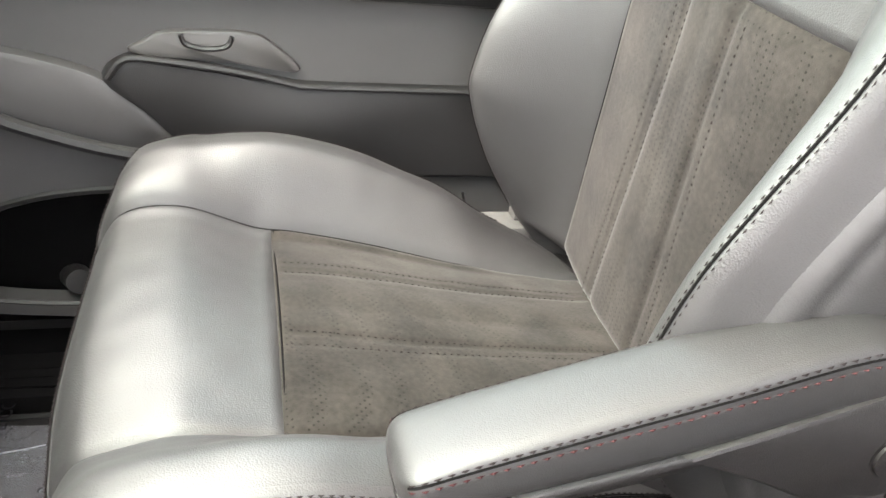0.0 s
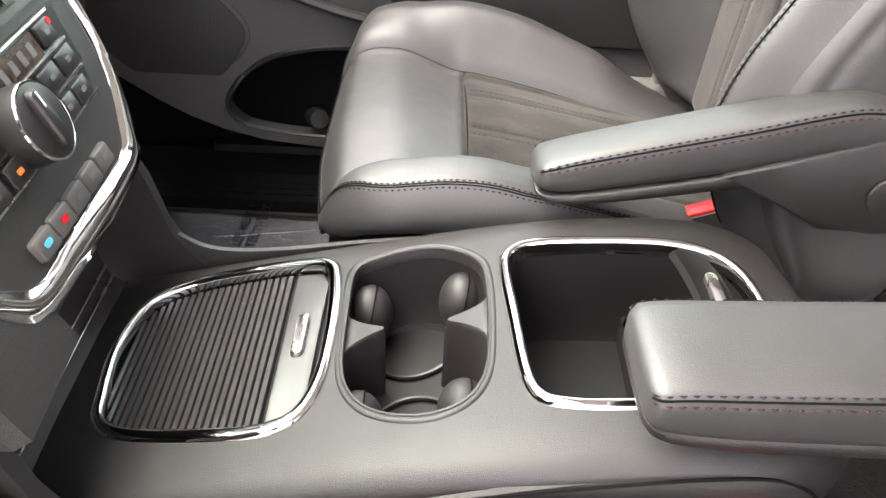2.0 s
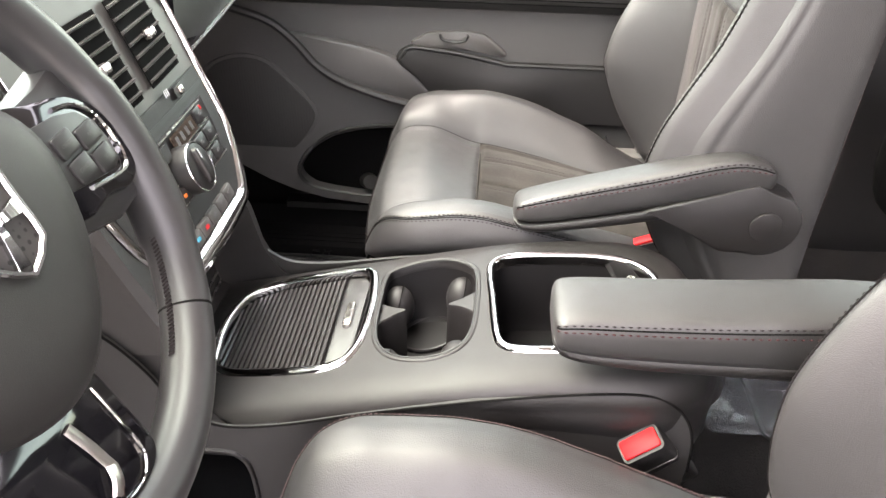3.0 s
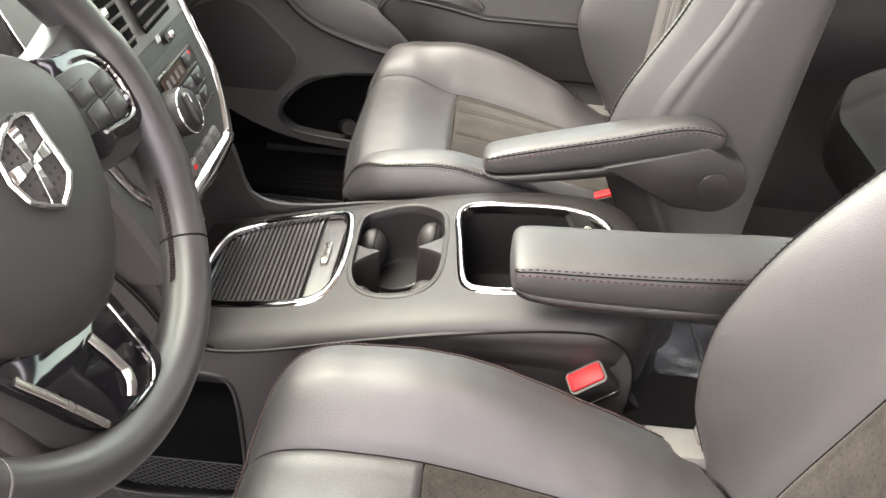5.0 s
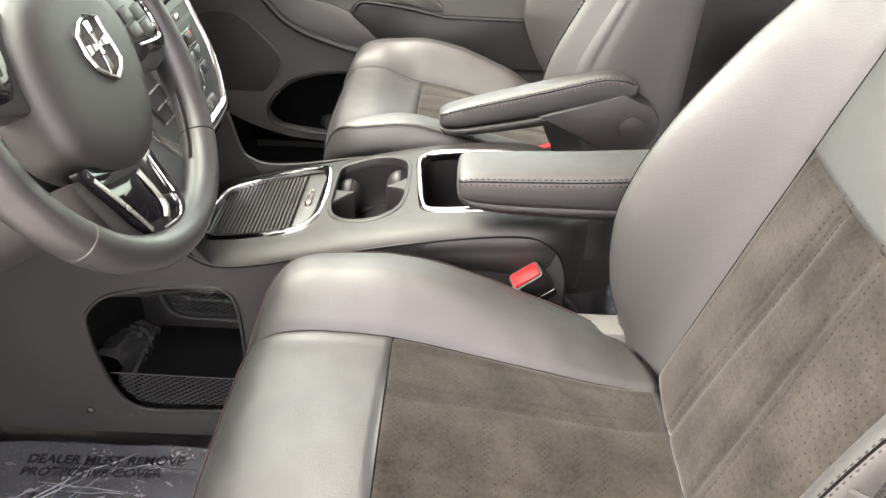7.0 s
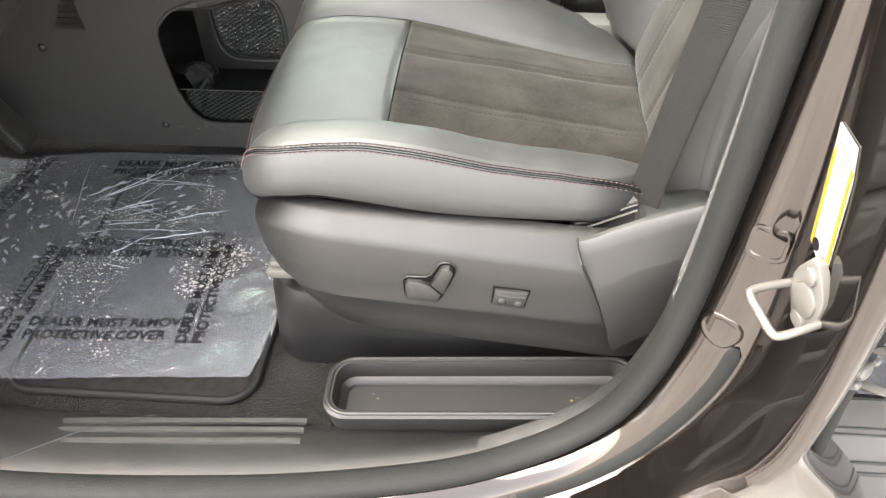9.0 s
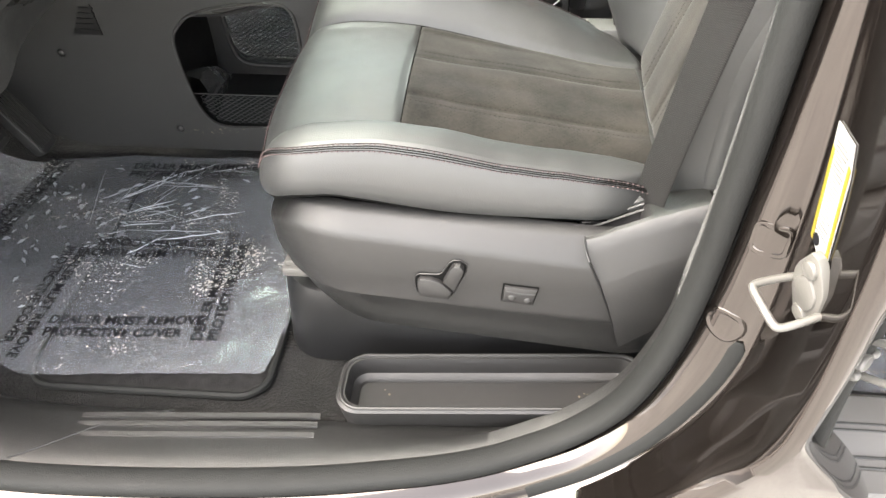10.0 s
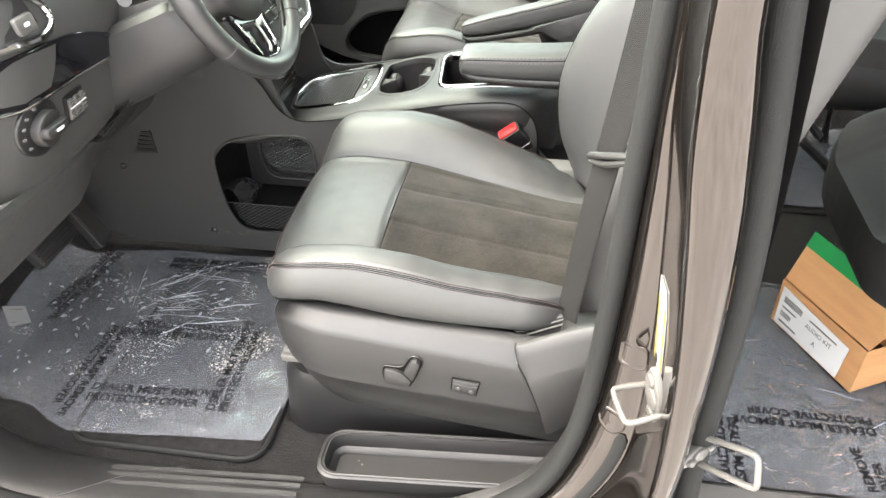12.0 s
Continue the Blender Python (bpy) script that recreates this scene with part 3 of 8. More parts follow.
def swept(profile, i0=0, i1=None, closed=False, cap=False, wob=None):
    """Carry rows of (outward, dy) along the opening."""
    bm = bmesh.new()
    rings = []
    for i in range(i0, i1 or len(SEAL)):
        n = around(i)
        ring = []
        for k, (o, dy) in enumerate(profile(i / (len(SEAL) - 1)) if callable(profile) else profile):
            p = SEAL[i] + n * o + Vector((0, dy, 0))
            ring.append(p)
        rings.append(ring)
    loft(bm, rings, closed, cap)
    return bm


body = thing("body_side", (0.1, -0.85, 0.0), "brown-grey metallic painted door opening with sill and middle pillar", "car body", kind="structure")


def flange(s):
    """The painted return from the seal out to the outer skin; s runs along the opening."""
    z = SEAL[round(s * (len(SEAL) - 1))].z
    up = sm(0.60, 0.70, s)
    nf = 0.060 * (1 - up) + up * table([(0.10, 0.082), (0.27, 0.077), (0.40, 0.066), (0.50, 0.055), (0.63, 0.036), (0.74, 0.018), (0.86, 0.010), (1.2, 0.010)], z)
    nr = 0.34 * (1 - up) + up * table([(0.10, 0.115), (0.27, 0.106), (0.40, 0.100), (0.53, 0.096), (0.665, 0.086), (0.77, 0.071), (0.86, 0.058), (1.2, 0.050)], z)
    nr -= 0.011 * up
    nb, out = nf * (1 - 0.06 * up), -0.117 - 0.025 * up
    # the deep face towards the front: rounded along the sill, straight on the pillar
    deep = []
    for (o, dy), t in zip(((0.755, -0.0500), (0.785, -0.0680), (0.83, -0.088), (0.90, -0.104), (0.96, -0.112)), (0.05, 0.30, 0.60, 0.85, 0.97)):
        deep.append((o * nf * (1 - up) + up * (0.735 * nf + (nb - 0.735 * nf) * t), dy * (1 - up) + up * (-0.044 + (out + 0.047) * t)))
    return [(-0.004, 0.004), (0.005, -0.004), (0.008, -0.012), (0.20 * nf, -0.0235), (0.34 * nf, -0.0330), (0.44 * nf, -0.0365), (0.62 * nf, -0.0385), (0.70 * nf, -0.0400), (0.728 * nf, -0.0420)] + deep + [
            (nb + 0.003, out), (nb + 0.012, out - 0.002), ((nb + nr) / 2, out - 0.002), (nr - 0.006, out + 0.001), (nr + 0.001, out + 0.009), (nr + 0.004, -0.085), (nr + 0.006, -0.05)]


panel = part("painted_panel", swept(flange), PAINT, body, angle=60)
part("door_seal", swept([(-0.0045 + 0.0125 * math.copysign(abs(math.cos(a)) ** 0.8, math.cos(a)), -0.004 + 0.018 * math.copysign(abs(math.sin(a)) ** 0.8, math.sin(a))) for a in [2 * math.pi * k / 16 for k in range(16)]], closed=True, cap=True),
     RUBBER, body, "grey ribbed rubber door seal", angle=80)
part("seal_lip", swept([(0.0100 + 0.0022 * math.cos(a), -0.0125 + 0.0022 * math.sin(a)) for a in [2 * math.pi * k / 6 for k in range(6)]], closed=True, cap=True), PIPING, body)


def plastic(s):
    """Sill plate and lower pillar trim in one sweep: from the seal inwards."""
    p = SEAL[round(s * (len(SEAL) - 1))]
    up = sm(0.56, 0.72, s)
    deep = (-0.763 - p.y) / 0.137 * (1 - up) + 0.62 * up
    return [(0.010 + 0.010 * up, 0.004), (-0.004, 0.010), (-0.006, 0.018), (-0.005, 0.036), (0.003 - 0.002 * up, 0.07 * deep + 0.01 * (1 - up)), (0.011 - 0.006 * up, 0.108 * deep), (0.015 - 0.004 * up, 0.125 * deep), (0.025, 0.134 * deep), (0.05, 0.138 * deep)]


part("pillar_trim", swept(plastic, 118), CARPET, body, "dark grained plastic lower pillar trim")

# rear edge of the pillar with its seal
bm = bmesh.new()
tube(bm, [(0.468 + 0.02 * sm(0.3, 0.0, z) - 0.050 * sm(0.5, 1.10, z), -0.872, z) for z in [0.03 + 1.1 * k / 40 for k in range(41)]], 0.016, 10)
part("rear_seal", bm, RUBBER, body, "dark rubber seal of the sliding door")
bm = bmesh.new()
rows = []
for k in range(31):
    z = 0.0 + 1.16 * k / 30
    rows.append([(0.37, -0.72, z), (0.43, -0.735, z), (0.476 - 0.03 * sm(0.6, 1.15, z), -0.79, z), (0.486 - 0.03 * sm(0.6, 1.15, z), -0.86, z)])
loft(bm, rows, False, False)
part("pillar_lining", bm, TRIM, body, "grey plastic inner pillar lining")

# embossed plug, square dent, weld channel
bpy.context.view_layer.update()


def on_panel(p, up=0.0):
    """The place on the painted panel nearest to p, lifted off it."""
    _, q, n, _ = panel.closest_point_on_mesh(p)
    if n.y > 0:
        n = -n
    return q + n * up


def on_face(x, z, up=0.0):
    """The place on the pillar's first painted face at a given x and height, met straight from outside and lifted off it."""
    hit, q, n, _ = panel.ray_cast(Vector((x, -1.3, z)), Vector((0, 1, 0)))
    if n.y > 0:
        n = -n
    return q + n * up, n


_, nrm = on_face(0.374, 0.294)
bm = bmesh.new()
loft(bm, [[on_face(0.374 + r * math.cos(a), 0.294 + 1.05 * r * math.sin(a))[0] + nrm * z for a in [2 * math.pi * k / 40 for k in range(40)]]
          for r, z in ((0.0205, -0.0008), (0.0190, 0.0002), (0.0172, 0.0012), (0.0155, 0.0012), (0.0135, 0.0002), (0.0115, -0.0003), (0.0095, -0.0002), (0.003, 0.0001))])
part("body_plug", bm, PAINT, body, "round painted plug in the pillar", angle=60)
_, nrm = on_face(0.386, 0.412)
bm = bmesh.new()
tube(bm, [on_face(0.3865 + a, 0.412 + b)[0] + nrm * 0.0004 for a, b in rrect(0.027, 0.032, 0.006, 5)], lambda s: 0.0030, 8, closed=True, flat=0.22, up=nrm)
part("square_bead", bm, PAINT, body, "small square pressed bead in the pillar")
bm = bmesh.new()
chan = []
for i in range(84, 120):
    o, dy = flange(i / (len(SEAL) - 1))[6]
    chan.append(SEAL[i] + around(i) * (o - 0.004) + Vector((0, dy - 0.0006, 0)))
tube(bm, chan, lambda s: 0.0085 * min(1, 20 * (1 - s) + 0.45), 10, flat=0.22, up=(-0.3, -0.9, 0.3))
part("sealant_strip", bm, RUBBER, body, "grey seam sealant strip on the sill")


def striker(at, turn, label, size=1.0, plate_size=1.0):
    """A white painted door latch loop with its two bolts."""
    st = thing("door_striker", at, label, "door striker", "door strikers")
    M = Matrix.Translation(at) @ turn @ Matrix.Scale(size, 4)
    rim_ = [(-0.005, 0.0415), (0.004, 0.0415), (0.009, 0.037), (0.0185, 0.019), (0.0205, 0.012), (0.0200, -0.010), (0.0125, -0.033), (0.005, -0.0410), (-0.005, -0.0410), (-0.0105, -0.034), (-0.0195, -0.010), (-0.0200, 0.010), (-0.0165, 0.021)]
    rim_ = [(a * plate_size, b * plate_size) for a, b in rim_]
    bm = bmesh.new()
    prism(bm, rim_, lambda a, b, d: M @ Vector((a, b, d)), -0.002, 0.0060, 0.0018)
    plate = part("plate", bm, WHITE_PAINT, st)
    bm = bmesh.new()
    prism(bm, [(a * 0.72, b * 0.45 - 0.002) for a, b in rim_], lambda a, b, d: M @ Vector((a, b, d)), 0.005, 0.0085, 0.002)
    part("boss", bm, WHITE_PAINT, plate)
    bm = bmesh.new()
    tube(bm, spline([M @ Vector(p) for p in ((-0.021, -0.004, 0.003), (-0.022, -0.002, 0.020), (-0.0215, 0.0, 0.038), (-0.017, 0.0, 0.0435), (0.0, -0.003, 0.0445), (0.017, -0.008, 0.0435), (0.0215, -0.010, 0.038), (0.022, -0.010, 0.020), (0.021, -0.010, 0.003))], 40), 0.0036, 10)
    part("loop", bm, WHITE_PAINT, st)
    for b in (0.026 * plate_size, -0.027 * plate_size):
        bm = bmesh.new()
        prism(bm, [(0.0085 * plate_size * math.cos(a), b + 0.0085 * plate_size * math.sin(a)) for a in [2 * math.pi * k / 18 for k in range(18)]], lambda p, q, d: M @ Vector((p, q, d)), 0.004, 0.0095, 0.002)
        part("bolt", bm, WHITE_PAINT, st)
    return st


_t1 = Matrix(((0.30, -0.14, -0.94, 0), (-0.95, -0.05, -0.30, 0), (0.0, 0.99, -0.14, 0), (0, 0, 0, 1)))
striker(on_panel((0.404, -0.873, 0.404), 0.0005), _t1, "white painted door striker bolted on the pillar")
_t2 = Matrix(((-0.19, -0.686, 0.95, 0), (0.16, -0.724, -0.92, 0), (0.58, -0.027, 0.62, 0), (0, 0, 0, 1)))
striker((0.458, -0.888, 0.333), _t2, "white painted striker of the sliding door", 1.3, 0.5)

# maker's sticker on the pillar face
stk = thing("tyre_label", (0.400, -0.852, 0.50), "white sticker with yellow edges and fine print on the pillar", "sticker")


def on_jamb(a, b, d):
    """a across, b up the pillar face, d proud of it."""
    y, z = -0.8575 - 0.95 * a + 0.10 * (b - 0.05), 0.438 + b * 0.95
    _, q, _, _ = panel.ray_cast(Vector((0.30, y, z)), Vector((1, 0, 0)))
    return Vector((q.x - d - 0.0004, y, z))


bm = bmesh.new()
prism(bm, [(-0.014, 0.006), (0.006, -0.006), (0.017, 0.004), (0.018, 0.085), (0.014, 0.112), (-0.016, 0.114)], on_jamb, 0.0, 0.0012)
part("paper", bm, PAPER, stk)
for a0, a1 in ((-0.0155, -0.0115), (0.0135, 0.0175)):
    bm = bmesh.new()
    prism(bm, [(a0, 0.006), (a1, 0.004), (a1, 0.092), (a0, 0.094)], on_jamb, 0.0012, 0.0018)
    part("yellow_edge", bm, YELLOW, stk)
for k in range(22):
    bm = bmesh.new()
    wdt = (0.021, 0.017, 0.020, 0.013, 0.019)[k % 5]
    prism(bm, [(-0.0105, 0.016 + k * 0.0040), (-0.0105 + wdt, 0.016 + k * 0.0040), (-0.0105 + wdt, 0.0172 + k * 0.0040), (-0.0105, 0.0172 + k * 0.0040)], on_jamb, 0.0012, 0.0019)
    part("print_line", bm, GREYINK, stk)
bm = bmesh.new()
prism(bm, [(-0.006 + 0.0055 * math.cos(a), 0.0085 + 0.0055 * math.sin(a)) for a in [2 * math.pi * k / 16 for k in range(16)]], on_jamb, 0.0013, 0.0019)
part("round_mark", bm, INK, stk)

# ------------------------------------------------------------ sill plate
sill = thing("sill_plate", (-0.1, -0.82, 0.0), "scuffed dark grey plastic door sill plate with three ribs", "sill plate", kind="structure")
bm = swept(plastic, 12, 119)
part("plate", bm, TRIM, sill, angle=50)
bm = bmesh.new()
_i = min(range(100), key=lambda i: abs(SEAL[i].x + 0.452) + 9 * (SEAL[i].z > 0.06))
tube(bm, [SEAL[_i + round(2.4 * k)] + around(_i) * o + Vector((0, dy, 0.0006)) for k, (o, dy) in enumerate(plastic(_i / (len(SEAL) - 1))[2:7])], 0.0012, 5)
part("end_joint", bm, TRIM, sill)
for y0 in (-0.789, -0.805, -0.824):
    bm = bmesh.new()
    rows = []
    for i in range(41):
        x = -0.397 + 0.318 * i / 40
        y = y0 + 0.068 * (x + 0.397) + 0.0
        z = 0.0190 + 0.23 * (-0.789 - y0)
        e = 0.0012 * min(1, min(i, 40 - i) / 2)
        rows.append([Vector((x, y - 0.0055, z - 0.002)), Vector((x, y - 0.004, z + e)), Vector((x, y + 0.003, z + e)), Vector((x, y + 0.005, z - 0.003))])
    loft(bm, rows, False, False)
    part("rib", bm, TRIM, sill)

# open storage tray between sill and seat
tray = thing("storage_tray", (0.1, -0.70, 0.0), "dark plastic open storage tray beside the seat", "tray")
bm = bmesh.new()


def tray_ring(o, z, r):
    return [Vector((x, y + 0.05 * (x - 0.145), z * 0.76 + 0.010 * sm(0.1, 0.36, x))) for x, y in rrect(0.40 - 2 * o, 0.094 - 2 * o, r, 6, 0.145, -0.724)]


loft(bm, [tray_ring(0.006, 0.0, 0.026), tray_ring(0.0, 0.050, 0.03), tray_ring(-0.002, 0.064, 0.032), tray_ring(0.002, 0.069, 0.03), tray_ring(0.009, 0.068, 0.024),
          tray_ring(0.012, 0.056, 0.02), tray_ring(0.013, 0.034, 0.02), tray_ring(0.021, 0.028, 0.014), tray_ring(0.023, 0.022, 0.012)])
part("bin", bm, SOFT, tray)
bm = bmesh.new()
tube(bm, tray_ring(0.0035, 0.0685, 0.029), 0.0028, 8, closed=True)
part("rim_bead", bm, SOFT, tray)
random.seed(5)
bm = bmesh.new()
for k in range(26):
    x, y = random.uniform(0.0, 0.28), random.uniform(-0.742, -0.708)
    r0 = random.uniform(0.0008, 0.0022)
    bmesh.ops.create_icosphere(bm, subdivisions=1, radius=r0, matrix=Matrix.Translation((x, y, 0.0172 + 0.010 * sm(0.1, 0.36, x))) @ Matrix.Diagonal((1, 1, 0.5, 1)))
tagged(part("tray_dust", bm, GRIT), "pale dust crumbs in the storage tray", "dust", kind="stuff")

# ------------------------------------------------------------ front seats
RIDGE = [(-0.172, 0.290), (-0.160, 0.320), (-0.146, 0.350), (-0.126, 0.373), (-0.09, 0.391), (-0.05, 0.398), (0.0, 0.401), (0.043, 0.395), (0.10, 0.380), (0.163, 0.358), (0.25, 0.328), (0.34, 0.292)]
NEARRIDGE = RIDGE[:6] + [(0.0, 0.402), (0.037, 0.399), (0.083, 0.391), (0.125, 0.380), (0.167, 0.371), (0.225, 0.359), (0.286, 0.346), (0.34, 0.330)]
MIDDLE = [(-0.172, 0.282), (-0.160, 0.304), (-0.140, 0.3195), (-0.112, 0.3275), (-0.07, 0.331), (0.0, 0.327), (0.1, 0.311), (0.2, 0.296), (0.34, 0.278)]
BACKRIDGE = [(0.24, 0.0), (0.30, 0.034), (0.385, 0.088), (0.49, 0.130), (0.56, 0.134), (0.63, 0.122), (0.71, 0.092), (0.76, 0.066), (0.90, 0.02)]
UPRIGHT = [(0.24, 0.0), (0.30, 0.042), (0.375, 0.090), (0.45, 0.119), (0.49, 0.116), (0.53, 0.106), (0.572, 0.088), (0.64, 0.058), (0.72, 0.034), (0.90, 0.01)]
SEAM = 0.150

HEM = [(-0.172, 0.268), (-0.144, 0.286), (-0.105, 0.311), (-0.06, 0.320), (-0.022, 0.317), (0.041, 0.307), (0.103, 0.298), (0.228, 0.286), (0.34, 0.280)]


def groove(d, w, depth):
    return depth * math.exp(-(d / w) ** 2)


def front_seat(yc, lean, base_x, bolsters, label, shield_side, top_z, tilt, taper, far_up, near_down):
    """A front seat about the plane y = yc. lean: how far the back goes rearwards for each metre up; shield_side: -1 where the
    outboard side faces the driver's door, 1 where it faces the passenger's; tilt: fall of the cushion for each metre across;
    taper: share by which the insert narrows rearwards; far_up, near_down: what the bolsters differ by."""
    seat = thing("front_seat", (0.05, yc, 0.0), label, "car seat", "front seats")
    # cushion: u across, v along x about xc
    xc, L, W = 0.0870, 0.2530, 0.250
    edge, mid = (0.012, 0.0) if shield_side < 0 else (0.0, 0.014)

    def wide(u, x):
        inner, outer = SEAM * (1 - taper * sm(0.02, 0.30, x)), W * (1 - (0.085 if shield_side < 0 else 0.145) * sm(0.04, 0.34, x))
        a = abs(u)
        y = inner * a / SEAM if a < SEAM else inner + (outer - inner) * (a - SEAM) / (W - SEAM)
        return yc + math.copysign(y, u)

    def along(u, v):
        x = v + xc
        return x + 0.016 * sm(0.05, 0.24, -u) * sm(0.0, -0.16, x)

    def top(u, v):
        x, a = v + xc, abs(u)
        zi, zr = table(MIDDLE, x), table(RIDGE if u > 0 or shield_side > 0 else NEARRIDGE, x) - 0.013 * (u > 0) * sm(-0.15, -0.05, x)
        zr += far_up * sm(0.27, 0.18, x) if u > 0 else -near_down * sm(-0.14, -0.07, x)
        if u > 0:
            z = zi + (zr - zi) * sm(0.128, 0.212, a) ** 1.15 - 0.005 * sm(0.226, 0.252, a) ** 1.4
        else:
            z = zi + (zr - zi) * sm(0.132, 0.224, a) ** 1.35 - 0.003 * sm(0.232, 0.252, a) ** 1.4
        z += 0.010 * (1 - (a / SEAM) ** 2) * (a < SEAM)
        z -= groove(a - SEAM, 0.0042, 0.0065)
        if a < SEAM:
            z -= groove(x - edge - 0.004 * (a / SEAM) ** 2, 0.0030, 0.0050)
            if x > edge + 0.006:
                bow = 0.050 + 0.012 * (x / 0.3)
                c = abs(u - mid)
                z -= groove(c - bow, 0.0045, 0.0022) + groove(c - bow - 0.012, 0.0035, 0.0010)
                z += 0.0008 * math.sin(math.pi * min(a / bow, 1.0)) if a < bow else 0.0008 * math.sin(math.pi * (a - bow) / (SEAM - bow))
        z += 0.0022 * noise.noise((x * 9 + yc, u * 9, 1.7)) + 0.0010 * noise.noise((x * 30, u * 30 + yc, 4.0))
        if shield_side > 0:
            z += (1 - sm(0.155, 0.205, a)) * (0.016 * sm(0.0, -0.09, x) * sm(-0.172, -0.140, x) + tilt * u * (1 - sm(-0.13, 0.0, x)))
        return z - tilt * u

    def bottom(u, v):
        return min(table(HEM, v + xc) - tilt * u, top(u, v) - 0.03)

    def region(u, v):
        x = v + xc
        if abs(u) < SEAM and x > edge + 0.003:
            return "insert"
        return ("near_bolster" if u < 0 else "far_bolster") if abs(u) > SEAM else "front"
    bms = pad(W, L, 0.096, top, bottom, [(0.0030, 0.015), (0.0050, 0.03), (0.0068, 0.05), (0.0078, 0.07), (0.0084, 0.085), (0.0094, 0.11), (0.0110, 0.15), (0.0155, 0.32), (0.0180, 0.52), (0.0175, 0.70), (0.0120, 0.88), (0.004, 0.97), (-0.02, 1.0)],
              lambda u, v, z: Vector((along(u, v), wide(u, v + xc), z)), region, 100, 112)
    cush = part("cushion", bms["side"], LEATHER, seat, angle=70)
    part("front_panel", bms["front"], LEATHER, cush, angle=70)
    part("side_bolster", bms["near_bolster"], LEATHER, cush, angle=70)
    part("side_bolster", bms["far_bolster"], LEATHER, cush, angle=70)
    part("cushion_insert", bms["insert"], SUEDE, cush, "grey perforated suede insert with stitched channels", angle=70)

    def rim(share, out, n=240):
        """A line round the cushion's side, from rear corner over the front to the other rear corner."""
        pts = []
        w, l, r = W, L, 0.096
        path = [(-w, l * 0.93)] + [(-w, y) for y in [l * 0.9 - (l * 0.9 + l - r) * k / 60 for k in range(61)]]
        path += [(-w + r - r * math.cos(a), -l + r - r * math.sin(a)) for a in [radians(90 * k / 20) for k in range(1, 21)]]
        path += [(-w + r + (2 * w - 2 * r) * k / 30, -l) for k in range(1, 31)]
        path += [(-p[0], p[1]) for p in path[:82]][::-1]
        for u, v in path:
            ou, ov = (math.copysign(1, u), 0) if v > -l + r else (0, -1)
            if v < -l + r and abs(u) > w - r:
                k = math.hypot(abs(u) - w + r, -v - l + r) or 1
                ou, ov = math.copysign((abs(u) - w + r) / k, u), -(-v - l + r) / k
            z, e = top(u, v), bottom(u, v)
            pts.append(Vector((along(u, v + ov * out * (1 - 0.75 * max(-ov, 0.0))), wide(u + ou * out, v + xc), z + (e - z) * share)))
        return pts
    for share, out in ((0.030, 0.0052), (0.108, 0.0094)):
        if shield_side < 0:
            bm = bmesh.new()
            tube(bm, rim(share, out - 0.0002), 0.0005, 5)
            part("stitch_groove", bm, PIPING, cush)
        bm = bmesh.new()
        stitches(bm, rim(share, out + 0.0006), 0.0040, 0.0018, 0.0009, 0.0005, normal=lambda p: (p.x - 0.1, (p.y - yc) * 1.6, 0.10))
        tagged(part("side_stitching", bm, THREAD if shield_side < 0 else THREAD_DARK, cush, "double row of pale thread"), kind="stuff")
    for share, out, r in ((0.056, 0.0071, 0.0007), (0.080, 0.0083, 0.0007), (0.975, 0.0030, 0.0024)):
        bm = bmesh.new()
        tube(bm, rim(share, out), r, 6)
        part("side_seam", bm, PIPING, cush)
    # sunk seams between the pieces
    for line in ([(-SEAM, -L * 0.97 + 1.9 * L * k / 90) for k in range(91)], [(SEAM, -L * 0.97 + 1.9 * L * k / 90) for k in range(91)], [(-SEAM + 2 * SEAM * k / 40, edge + 0.0035 - xc) for k in range(41)]):
        bm = bmesh.new()
        tube(bm, [Vector((along(u, v), wide(u, v + xc), top(u, v) + 0.0002)) for u, v in line], 0.0010, 5)
        part("seam", bm, PIPING, cush)
    for sgn in (-1, 1):
        for off in (-0.003, 0.015):
            bm = bmesh.new()
            line = []
            for k in range(70):
                x = edge + 0.010 + (0.305 - edge) * k / 69
                u = mid + sgn * (0.050 + 0.012 * (x / 0.3) + off)
                line.append(Vector((x, wide(u, x), top(u, x - xc) + 0.0002)))
            stitches(bm, line, 0.0036, 0.0030, 0.0006, 0.0002)
            tagged(part("channel_stitching", bm, THREAD_DARK, cush), kind="stuff")
    # hard base under the cushion
    bm = bmesh.new()

    def base_ring(o, z, front=0.0):
        def lift(x, y):
            w = sm(0.162, 0.25, abs(y - yc))
            up = (table(HEM, x) - 0.293) * w - 0.026 * (1 - w)
            return (up - tilt * (y - yc)) * sm(0.20, 0.26, z) + 0.012 * w * sm(0.04, 0.15, x) * sm(0.27, 0.2845, z) + 0.036 * sm(0.25, -0.08, x) * sm(0.22, 0.15, z)
        return [Vector((x + front, y, z + lift(x, y)))
                for x, y in rrect(0.542 - 2 * o, 0.572 - 2 * o, 0.125 - o, 10, 0.119, yc)]
